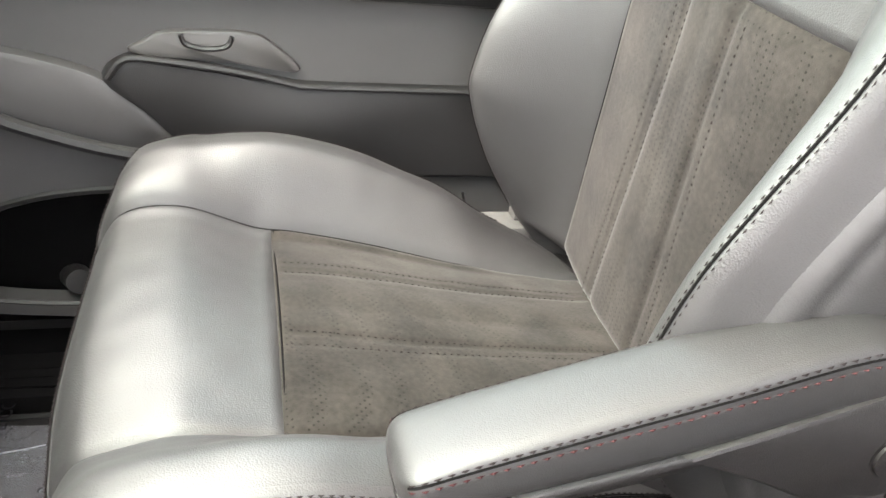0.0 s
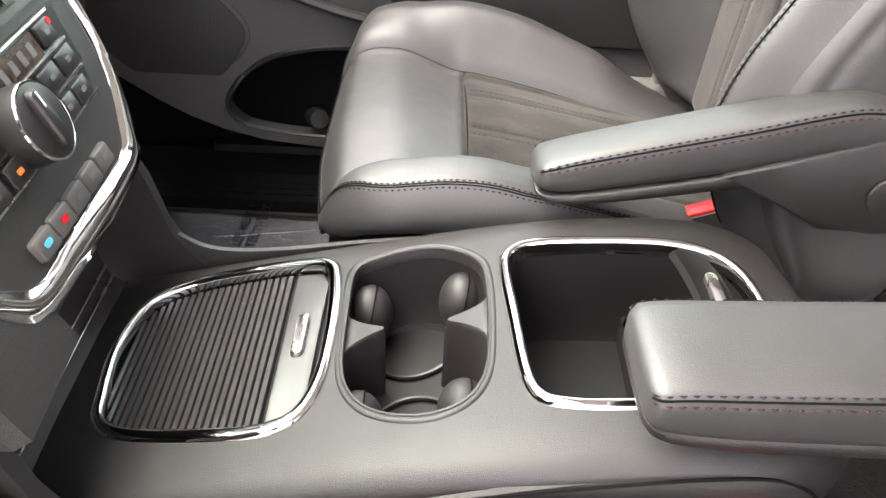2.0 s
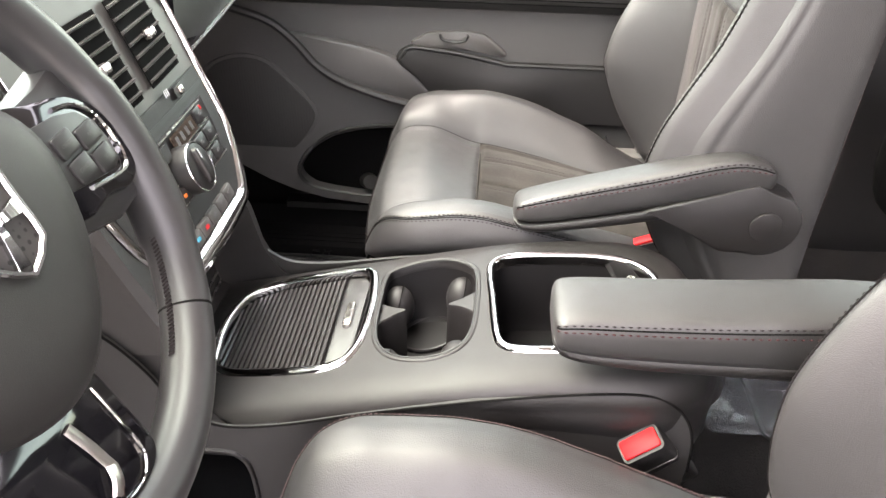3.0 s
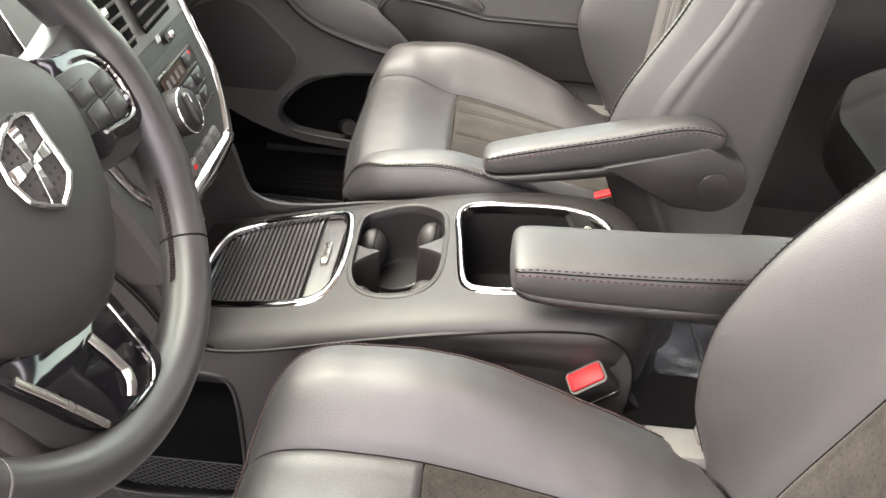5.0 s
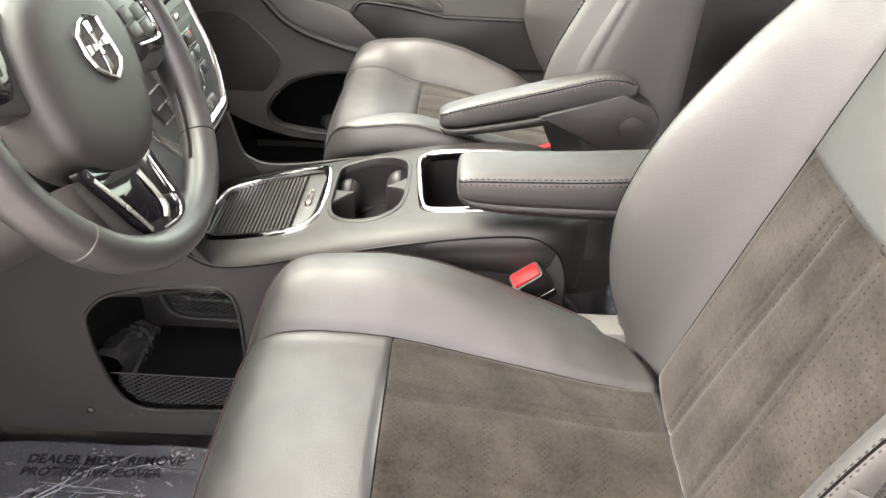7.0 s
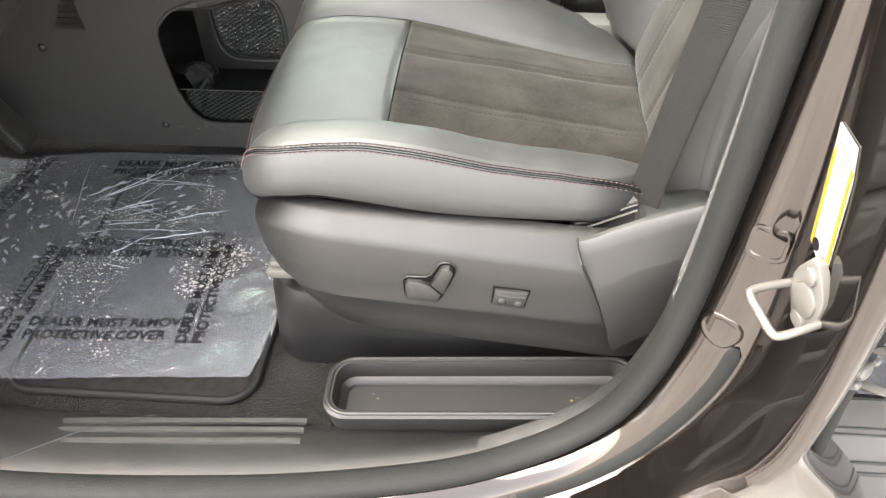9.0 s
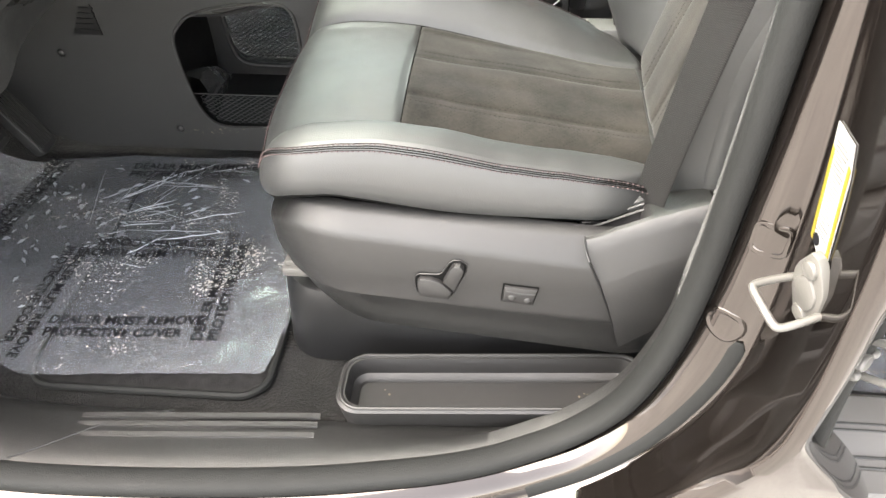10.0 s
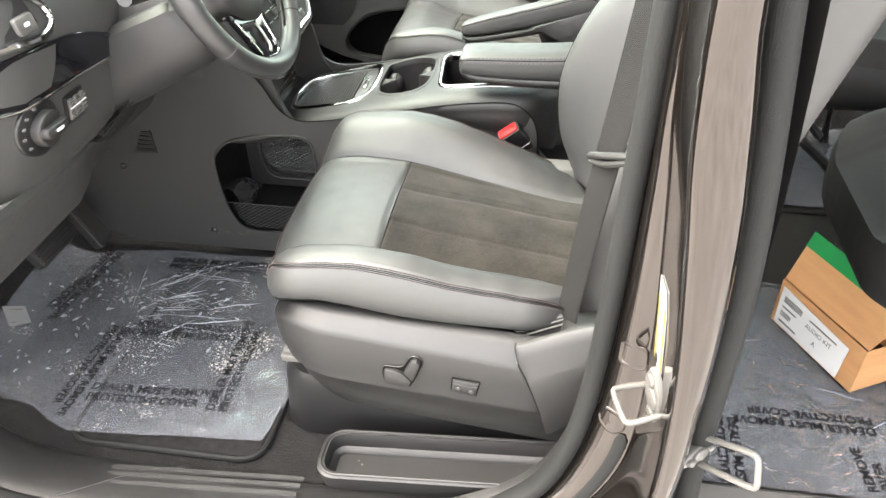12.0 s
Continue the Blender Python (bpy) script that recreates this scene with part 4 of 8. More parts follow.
    loft(bm, [base_ring(0.060, 0.20), base_ring(0.040, 0.25), base_ring(0.037, 0.285), base_ring(0.031, 0.2845), base_ring(0.0225, 0.2825), base_ring(0.019, 0.2805), base_ring(0.0045, 0.2665), base_ring(0.0015, 0.2625), base_ring(0.0, 0.256, 0.001),
              base_ring(0.0, 0.215, 0.003), base_ring(0.001, 0.170, 0.009), base_ring(0.0005, 0.162, 0.010), base_ring(0.004, 0.157, 0.012), base_ring(0.009, 0.120, 0.022), base_ring(0.014, 0.092, 0.036), base_ring(0.020, 0.083, 0.044), base_ring(0.06, 0.085, 0.07)])
    part("seat_base", bm, TRIM, seat, "grained dark plastic seat base shroud")
    ys = yc + shield_side * 0.2865
    # crease and gap line of the side shield
    bm = bmesh.new()
    tube(bm, [(0.2435, ys - shield_side * 0.017, 0.289), (0.2445, ys - shield_side * 0.004, 0.282)] + [(x, ys + shield_side * 0.0070, z) for x, z in ((0.249, 0.272), (0.2655, 0.233), (0.279, 0.198), (0.289, 0.166))] + [(0.300, ys + shield_side * 0.004, 0.1615), (0.36, ys - shield_side * 0.02, 0.158)], 0.0014, 6)
    part("shield_gap", bm, BLACK, seat, "dark joint line in the seat base shroud")
    # lower plinth and slide rail
    bm = bmesh.new()
    loft(bm, [[Vector((x, y, z)) for x, y in rrect(0.55 - 2 * o, 0.45 - 2 * o, 0.06, 8, 0.122, yc)] for o, z in ((-0.006, -0.01), (0.0, 0.10), (0.006, 0.122), (0.022, 0.130))])
    part("plinth", bm, BLACK, seat, "smooth grey plastic seat plinth")
    for u in (-0.215, 0.215):
        bm = bmesh.new()
        box(bm, (-0.136, yc + u - 0.014, 0.158), (0.10, yc + u + 0.014, 0.172), 0.003)
        box(bm, (-0.132, yc + u - 0.009, 0.172), (0.10, yc + u + 0.009, 0.182), 0.003)
        part("slide_rail", bm, TRIM_PALE, seat, "grey painted steel slide rail")
    # back: u across, v up, h forward of the insert's plane
    z0, LB, WB = 0.565, 0.325, 0.240

    def ridge(z, u):
        return table(bolsters, z) * (0.62 if lean > 0.2 and u < 0 else 1.0)

    def face(u, v):
        z, a = v + z0, abs(u)
        seam = 0.1442
        hh = ridge(z, u) * sm(seam - 0.012, 0.218, a) ** 1.1 - 0.045 * sm(0.218, 0.242, a) ** 1.8
        hh -= groove(a - seam, 0.0035, 0.0055)
        ztop = top_z
        if a < seam:
            hh += 0.010 * (1 - (a / seam) ** 2)
            hh -= groove(z - ztop, 0.0035, 0.0055)
            if z < ztop:
                bow = 0.046 - 0.012 * sm(0.3, 0.6, z)
                hh -= groove(a - bow, 0.0045, 0.0026) + groove(a - bow - 0.012, 0.0035, 0.0010)
                hh += 0.0006 * math.sin(math.pi * min(a / bow, 1.0)) if a < bow else 0.0006 * math.sin(math.pi * (a - bow) / (seam - bow))
        hh -= 0.05 * sm(0.30, 0.24, z) * (a < seam + 0.05)
        hh += 0.0022 * noise.noise((z * 8 + yc, u * 8, 7.7))
        return hh

    def behind(u, v):
        return -0.112

    def spot(u, v, hh):
        z = v + z0
        return Vector((base_x + lean * (z - 0.28) - hh, yc + u, z - hh * lean * 0.4))

    def backregion(u, v):
        z, a = v + z0, abs(u)
        if a < 0.1442 and z < top_z:
            return "insert"
        return "face"
    bms = pad(WB, LB, 0.07, face, behind, [(0.005, 0.04), (0.008, 0.10), (0.007, 0.125), (0.0095, 0.15), (0.012, 0.25), (0.013, 0.5), (0.012, 0.80), (0.009, 0.93), (0.007, 0.945), (0.006, 0.96), (-0.008, 1.0)], spot, backregion, 100, 120)
    back = part("backrest", bms["side"], LEATHER, seat, angle=70)
    part("backrest_face", bms["face"], LEATHER, back, angle=70)
    part("backrest_insert", bms["insert"], SUEDE, back, "grey perforated suede insert with stitched channels", angle=70)
    seam_at = lambda v: 0.1442
    for line in ([(-seam_at(v), v) for v in [-0.28 + 0.56 * k / 80 for k in range(81)]], [(seam_at(v), v) for v in [-0.28 + 0.56 * k / 80 for k in range(81)]],
                 [(u, top_z - z0) for u in [-0.14 + 0.28 * k / 40 for k in range(41)]]):
        bm = bmesh.new()
        tube(bm, [spot(u, v, face(u, v) + 0.0002) for u, v in line], 0.0010, 5)
        part("seam", bm, PIPING, back)
    for sgn in (-1, 1):
        for uu in (0.2190, 0.2240):
            bm = bmesh.new()
            line = []
            for k in range(120):
                v = -LB * 0.80 + 1.70 * LB * k / 119
                line.append(spot(sgn * uu, v, face(sgn * uu, v) + 0.0006))
            stitches(bm, line, 0.0044, 0.0024, 0.0006, 0.0002, normal=lambda p, s=sgn: (-0.4, s, 0))
            tagged(part("edge_stitching", bm, THREAD_DARK, back), kind="stuff")
        bm = bmesh.new()
        tube(bm, [spot(sgn * 0.2215, -LB * 0.8 + 1.7 * LB * k / 80, face(sgn * 0.2215, -LB * 0.8 + 1.7 * LB * k / 80)) for k in range(81)], 0.0011, 5)
        part("edge_seam", bm, PIPING, back)
        bm = bmesh.new()
        stitches(bm, [spot(sgn * (WB + 0.0095), -LB * 0.85 + 1.75 * LB * k / 60, -0.104) for k in range(61)], 0.0040, 0.0032, 0.0007, 0.0003, normal=lambda p, s=sgn: (0, s, 0))
        tagged(part("rear_stitching", bm, THREAD, back), kind="stuff")
        for off in (-0.003, 0.015):
            bm = bmesh.new()
            line = []
            for k in range(70):
                v = -0.29 + 0.345 * k / 69
                z = v + z0
                u = sgn * (0.046 - 0.012 * sm(0.3, 0.6, z) + off)
                line.append(spot(u, v, face(u, v) + 0.0003))
            stitches(bm, line, 0.0036, 0.0030, 0.0006, 0.0002, normal=lambda p: (-1, 0, 0.2))
            tagged(part("channel_stitching", bm, THREAD_DARK, back), kind="stuff")
    return seat


def armrest(seat, path, yc, half_w, roll, pivot, button_side):
    """A folding armrest: a stitched leather pad on a plastic underside, path rows of (x, underside z, top z)."""
    rings, low = [], []
    P = spline([(x, a, b) for x, a, b in path], 46)
    for k, (x, zl, zt) in enumerate(P):
        s = k / 45
        nose = math.sqrt(max(0.0, 1 - (1 - min(s / 0.12, 1.0)) ** 2.2))
        tail = math.sqrt(max(0.0, 1 - (1 - min((1 - s) / 0.10, 1.0)) ** 2))
        w = half_w * (0.42 + 0.58 * nose) * (0.72 + 0.28 * tail)
        zm, hh = (zl + zt) / 2, (zt - zl) / 2 * (0.45 + 0.55 * nose) * (0.55 + 0.45 * tail)
        zs = zm - hh * 0.40
        half = ((0.93, -0.46), (1.0, -0.24), (1.0, 0.10), (0.995, 0.40), (0.975, 0.60), (0.950, 0.66), (0.950, 0.71), (0.865, 0.87), (0.70, 0.955), (0.4, 1.0))
        rings.append([Vector((x, yc - w * a, zm + hh * b)) for a, b in half] + [Vector((x, yc, zm + hh * 1.02))] + [Vector((x, yc + w * a, zm + hh * b)) for a, b in half[::-1]])
        for p in rings[-1]:
            p.z -= roll * (p.y - yc)
        low.append([Vector((x, yc + w * a, zm + hh * b)) for a, b in ((-0.90, -0.44), (-0.96, -0.52), (-0.94, -0.80), (-0.80, -0.97), (0, -1.0), (0.80, -0.97), (0.94, -0.80), (0.96, -0.52), (0.90, -0.44))])
    arm = part("armrest", _lofted(rings), LEATHER_FINE, seat, angle=70)
    part("armrest_underside", _lofted(low), TRIM, arm, angle=60)
    for sgn in (-1, 1):
        row = (lambda k: k) if sgn < 0 else (lambda k: 20 - k)
        for i, j, share, thread in ((4, 3, 0.25, RED_THREAD), (6, 7, 0.45, THREAD_DARK)):
            bm = bmesh.new()
            stitches(bm, [r_[row(i)].lerp(r_[row(j)], share) for r_ in rings[2:-2]], 0.0050, 0.0022, 0.0009, 0.0003, normal=lambda p, s=sgn: (0, s, 0.5))
            tagged(part("stitching", bm, thread, arm), kind="stuff")
        bm = bmesh.new()
        tube(bm, [r_[row(5)].lerp(r_[row(6)], 0.5) for r_ in rings[2:-2]], 0.0010, 5)
        part("seam", bm, PIPING, arm)
    # pivot boss
    px, pz = pivot
    ya = yc + button_side * half_w
    bm = bmesh.new()
    out = [(px - 0.150, pz + 0.012), (px - 0.10, pz - 0.012), (px - 0.05, pz - 0.040)] + [(px + 0.044 * math.cos(a), pz + 0.044 * math.sin(a)) for a in [radians(-110 + 190 * k / 16) for k in range(17)]] + [(px - 0.02, pz + 0.055), (px - 0.08, pz + 0.035)]
    prism(bm, out, lambda a, b, d: Vector((a, ya + button_side * d, b)), -0.045, 0.003, 0.005)
    part("armrest_bracket", bm, TRIM, arm, angle=30)
    bm = bmesh.new()
    prism(bm, [(px + 0.0215 * math.cos(a), pz + 0.0215 * math.sin(a)) for a in [2 * math.pi * k / 30 for k in range(30)]], lambda a, b, d: Vector((a, ya + button_side * d, b)), 0.0, 0.0036)
    part("cap_gap", bm, BLACK, arm)
    bm = bmesh.new()
    prism(bm, [(px + 0.020 * math.cos(a), pz + 0.020 * math.sin(a)) for a in [2 * math.pi * k / 30 for k in range(30)]], lambda a, b, d: Vector((a, ya + button_side * d, b)), 0.0, 0.0062, 0.0012)
    part("pivot_cap", bm, TRIM, arm, "round plastic pivot cap")
    return arm


def _lofted(rings):
    bm = bmesh.new()
    loft(bm, rings)
    return bm


driver_seat = front_seat(-0.42, 0.30, 0.345, BACKRIDGE, "black leather driver's seat with grey suede insert and power switches", -1, 0.607, 0.0, 0.11, 0.0, 0.0)
passenger_seat = front_seat(0.42, 0.015, 0.330, UPRIGHT, "black leather passenger seat with grey suede insert, set upright", 1, 0.628, 0.09, 0.20, 0.0185, 0.008)
armrest(driver_seat, [(0.086, 0.450, 0.483), (0.11, 0.436, 0.489), (0.16, 0.430, 0.492), (0.25, 0.428, 0.497), (0.36, 0.428, 0.506), (0.43, 0.438, 0.502)], -0.102, 0.041, 0, (0.45, 0.45), 1)
armrest(passenger_seat, [(0.053, 0.411, 0.438), (0.08, 0.404, 0.450), (0.13, 0.410, 0.466), (0.22, 0.428, 0.492), (0.31, 0.452, 0.517), (0.362, 0.470, 0.506)], 0.167, 0.032, 0.18, (0.360, 0.436), -1)

# power seat switches on the driver's shield
SWITCH_RIM = [(0.049, 0.223), (0.050, 0.230), (0.055, 0.2345), (0.076, 0.2345), (0.082, 0.238), (0.091, 0.255), (0.096, 0.2590), (0.104, 0.2590), (0.111, 0.253), (0.1115, 0.246), (0.109, 0.237), (0.097, 0.206), (0.0905, 0.195), (0.054, 0.199), (0.050, 0.207)]
SLIDER = [(0.0525, 0.226), (0.056, 0.231), (0.069, 0.2305), (0.081, 0.226), (0.094, 0.211), (0.0895, 0.198), (0.071, 0.1995), (0.0545, 0.202), (0.0525, 0.209)]
LEVER = [(0.083, 0.228), (0.0935, 0.252), (0.0975, 0.2555), (0.1035, 0.2555), (0.108, 0.250), (0.1075, 0.243), (0.0965, 0.2135)]
ROCKER = [(0.156, 0.222), (0.195, 0.218), (0.190, 0.191), (0.154, 0.197)]


def on_shield(a, b, d):
    return Vector((a, -0.7058 - d + 0.016 * max(0, 0.20 - b), b))


sw = thing("seat_switch", (0.082, -0.706, 0.225), "black power seat switch shaped like a seat", "switch")
bm = bmesh.new()
prism(bm, SWITCH_RIM, on_shield, -0.006, 0.0016)
part("recess", bm, PIPING, sw)
bm = bmesh.new()
tube(bm, [on_shield(a, b, 0.0016) for a, b in SWITCH_RIM], 0.0009, 6, closed=True, up=(0, 1, 0))
part("recess_edge", bm, TRIM, sw)
bm = bmesh.new()
prism(bm, SLIDER, on_shield, 0.0, 0.0085, 0.003)
part("slider", bm, SOFT, sw)
bm = bmesh.new()
prism(bm, LEVER, on_shield, 0.0, 0.010, 0.003)
part("recliner_lever", bm, SOFT, sw)
sw = thing("lumbar_switch", (0.174, -0.706, 0.205), "black rocker switch for lumbar support", "switch")
bm = bmesh.new()
prism(bm, [(0.1745 + (a - 0.1745) * 1.10, 0.207 + (b - 0.207) * 1.12) for a, b in ROCKER], on_shield, -0.006, 0.0012)
part("recess", bm, PIPING, sw)
bm = bmesh.new()
prism(bm, ROCKER, on_shield, 0.0, 0.0052, 0.002)
part("rocker", bm, SOFT, sw)
bm = bmesh.new()
tube(bm, [on_shield(a, b, 0.0052) for a, b in ((0.158, 0.2155), (0.175, 0.2120), (0.192, 0.2115))], 0.0010, 6)
part("rocker_ridge", bm, TRIM, sw)
for a, b in ((0.165, 0.2035), (0.184, 0.1995)):
    bm = bmesh.new()
    bmesh.ops.create_uvsphere(bm, u_segments=16, v_segments=10, radius=0.0052, matrix=Matrix.Translation(on_shield(a, b, 0.0046)) @ Matrix.Diagonal((1, 0.45, 1, 1)))
    part("dimple", bm, SOFT, sw)


def buckle(at, lean_y, lean_x, turn, label):
    """A seat belt buckle on its stalk with a red button."""
    b = thing("seat_belt_buckle", at, label, "seat belt buckle", "seat belt buckles")
    M = Matrix.Translation(at) @ pose(0, 0, 0, lean_y, lean_x, turn)
    bm = bmesh.new()
    f = lambda a, c, d: M @ Vector((a, c, d))
    loft(bm, [[f(a * k, c * k, d) for a, c in rrect(0.046, 0.027, 0.006, 4)] for k, d in ((0.72, -0.16), (0.80, -0.10), (0.90, -0.055), (0.93, -0.0495), (1.0, -0.048), (1.02, -0.02), (1.02, -0.006), (0.98, 0.0))])
    part("housing", bm, SOFT, b)
    bm = bmesh.new()
    prism(bm, rrect(0.040, 0.020, 0.003, 3), f, -0.002, 0.0035, 0.0015)
    part("release_button", bm, RED, b, "red release button")
    bm = bmesh.new()
    tube(bm, [f(a, c, -0.049) for a, c in rrect(0.0445, 0.0265, 0.006, 4)], 0.0009, 5, closed=True)
    part("housing_joint", bm, STEEL, b)
    return b


buckle((0.186, -0.142, 0.338), 22, -36, 8, "black seat belt buckle with red button beside the driver's seat")
buckle((0.243, 0.214, 0.356), -8, -24, -4, "black seat belt buckle with red button beside the passenger seat")

# pale brackets showing behind the cushions
for yb, xb, zb in ((-0.187, 0.288, 0.303), (0.648, 0.272, 0.282)):
    bm = bmesh.new()
    box(bm, (xb - 0.030, yb - 0.02, zb - 0.035), (xb + 0.045, yb + 0.022, zb - 0.006), 0.004, 2)
    box(bm, (xb + 0.025, yb - 0.002, zb - 0.01), (xb + 0.048, yb + 0.022, zb + 0.022), 0.003, 2)
    tagged(part("hinge_cover", bm, mat("pale_hinge_plastic", (0.085, 0.085, 0.081), 0.5) if yb < 0 else bpy.data.materials["pale_hinge_plastic"]), "pale plastic hinge cover behind the seat cushion", "hinge cover", "hinge covers")

# driver's seat belt with its guide and sticker
belt = thing("seat_belt", (0.33, -0.70, 0.3), "black woven seat belt hanging beside the driver's seat", "seat belt")


def webbing(bm, line, across, w, t=0.0012):
    rings = []
    for p, a in zip(line, across):
        a = Vector(a).normalized()
        tn = Vector((-0.5, -0.8, 0.2))
        tn = (tn - a * tn.dot(a)).normalized()
        rings.append([p + a * (w * c) + tn * (t * d) for c, d in ((-1, 0), (-0.93, 1), (0, 1.2), (0.93, 1), (1, 0), (0, -1))])
    loft(bm, rings)


low = spline([(0.306, -0.645, 0.250), (0.312, -0.655, 0.300), (0.314, -0.664, 0.345), (0.320, -0.684, 0.44), (0.327, -0.706, 0.54), (0.333, -0.722, 0.612)], 40)
high = spline([(0.333, -0.722, 0.612), (0.345, -0.728, 0.72), (0.362, -0.735, 0.90), (0.375, -0.735, 1.10)], 30)
bm = bmesh.new()
webbing(bm, low, [Vector((0.55, -0.80, 0.22))] * 40, 0.0235)
part("lower_webbing", bm, BELT, belt)
bm = bmesh.new()
webbing(bm, high, [Vector((0.55, -0.80, 0.22))] * 30, 0.0235)
part("upper_webbing", bm, BELT, belt)
bm = bmesh.new()
g = [Vector((0.318, -0.700, 0.604)), Vector((0.352, -0.752, 0.634))]
ax = (g[1] - g[0]).normalized()
upv = Vector((-0.3, 0.2, 0.93))
for off in (0.005, -0.006):
    tube(bm, [g[0] - ax * 0.004 + upv * off * 0.6, g[0].lerp(g[1], 0.5) + upv * off + Vector((-0.006, -0.004, 0)), g[1] + ax * 0.004 + upv * off * 0.6], 0.0042, 8)
part("latch_stop", bm, SOFT, belt, "grey plastic latch plate on the webbing")


def cover_z(x):
    """Height of the recliner cover's upper edge."""
    return table([(0.244, 0.288), (0.285, 0.3085), (0.315, 0.324), (0.369, 0.347), (0.42, 0.362)], x)


bm = bmesh.new()
loft(bm, [[Vector((x, -0.690, cover_z(x) - 0.013)), Vector((x, -0.668, cover_z(x) - 0.019)), Vector((x, -0.648, cover_z(x) - 0.019)), Vector((x, -0.648, cover_z(x) - 0.030)), Vector((x, -0.690, cover_z(x) - 0.030))] for x in [0.245 + 0.011 * k for k in range(7)]])
part("anchor_slot", bm, BLACK, belt, "black plastic belt slot in the seat shield")
for y, dz in ((-0.6565, -0.008), (-0.6625, -0.0115)):
    bm = bmesh.new()
    tube(bm, [(x, y, cover_z(x) + dz) for x in [0.243 + 0.011 * k for k in range(7)]], 0.0012, 6)
    part("slot_rail", bm, TRIM_PALE, belt)
bm = bmesh.new()
loft(bm, [[Vector((x, -0.656, cover_z(x) - 0.012)), Vector((x, -0.6545, cover_z(x) - 0.004)), Vector((x, -0.646, cover_z(x) + 0.002)), Vector((x, -0.630, cover_z(x) + 0.002)), Vector((x, -0.630, cover_z(x) - 0.030)), Vector((x, -0.656, cover_z(x) - 0.030))] for x in [0.240 + 0.011 * k for k in range(8)]])
part("slot_frame", bm, TRIM, belt)


def cover_rows(x0, x1, sweep):
    rows = []
    for i in range(25):
        x = x0 + (x1 - x0) * i / 24
        z, q = cover_z(x), sweep * (1 - i / 24)
        slot = sm(0.312, 0.300, x)
        rows.append([Vector((x + 0.056 * q, -0.7135, z - 0.16)), Vector((x + 0.034 * q, -0.7145, z - 0.085)), Vector((x + 0.023 * q, -0.7140, z - 0.054)), Vector((x + 0.021 * q, -0.7125, z - 0.049)), Vector((x + 0.006 * q, -0.7035, z - 0.018)),
                     Vector((x + 0.001 * q, -0.6985, z - 0.005)), Vector((x, -0.694, z - 0.0008)), Vector((x, -0.689, z)), Vector((x, -0.685, z - 0.001 - 0.010 * slot)), Vector((x, -0.668 - 0.016 * slot, z - 0.004 - 0.022 * slot)), Vector((x, -0.650 - 0.032 * slot, z - 0.008 - 0.022 * slot)), Vector((x, -0.645 - 0.036 * slot, z - 0.045))])
    return rows


bm = bmesh.new()
loft(bm, cover_rows(0.2445, 0.373, 1.0), False, False)
cover = part("recliner_cover", bm, TRIM, driver_seat, "grained dark plastic recliner cover", angle=30)
bm = bmesh.new()
loft(bm, cover_rows(0.3755, 0.43, 0.0), False, False)
part("rear_cover", bm, TRIM, driver_seat, angle=30)

# ------------------------------------------------------------ centre console
CTOP = [(-0.36, 0.296), (-0.29, 0.311), (-0.12, 0.353), (0.03, 0.389), (0.12, 0.402), (0.20, 0.404), (0.25, 0.396), (0.285, 0.372)]
YM = 0.014


def ct(x):
    return table(CTOP, x)


def on_top(a, b, d):
    """A place over the console's top: a along x, b along y, d above it."""
    return Vector((a, b * 0.885 if b > 0 else b, ct(a) + d))


console = thing("center_console", (0.0, YM, 0.0), "dark grey centre console with chrome-framed bins and cup holder", "console")
bm = bmesh.new()
rings = []
for i in range(75):
    x = -0.36 + 0.647 * i / 74
    q = min(max((x - 0.165) / 0.122, 0.0), 1.0)
    k = math.sqrt(max(1 - q ** 2.6, 0.0)) * 0.86 + 0.14
    wn, wf = -0.146 * k, 0.130 * k
    z = ct(x)
    ring = [(wn * 0.86, -0.12), (wn * 0.985, -0.060), (wn * 1.0, -0.040), (wn * 0.99, -0.034), (wn * 1.0, -0.030), (wn * 0.985, -0.018), (wn * 0.93, -0.007), (wn * 0.85, -0.0015),
            (wn * 0.70, 0.0), (wn * 0.35, 0.001), (0, 0.001), (wf * 0.35, 0.001), (wf * 0.75, 0.0), (wf * 0.88, -0.0015), (wf * 0.95, -0.007), (wf * 0.99, -0.018), (wf * 1.0, -0.04), (wf * 0.9, -0.12)]
    low_ = max(sm(-0.195, -0.125, x), 0.03)
    rings.append([Vector((x, YM + y, z + (dz if dz > -0.02 else -0.02 + (dz + 0.02) * low_))) for y, dz in ring])
loft(bm, rings)
cbody = part("console_body", bm, SOFT, console)

TRAY = spline([(-0.290, -0.018), (-0.284, -0.040), (-0.268, -0.052), (-0.235, -0.060), (-0.172, -0.067), (-0.142, -0.064), (-0.127, -0.050), (-0.119, -0.015), (-0.118, 0.05),
               (-0.122, 0.100), (-0.128, 0.118), (-0.145, 0.124), (-0.190, 0.124), (-0.240, 0.120), (-0.275, 0.106), (-0.290, 0.080), (-0.296, 0.031)], 72, True)
CUP = spline([(-0.101, 0.104), (-0.103, 0.04), (-0.101, -0.019), (-0.090, -0.050), (-0.068, -0.069), (-0.034, -0.076), (-0.006, -0.066), (0.009, -0.040), (0.013, 0.01), (0.012, 0.070),
              (0.004, 0.098), (-0.020, 0.119), (-0.048, 0.126), (-0.080, 0.120)], 72, True)
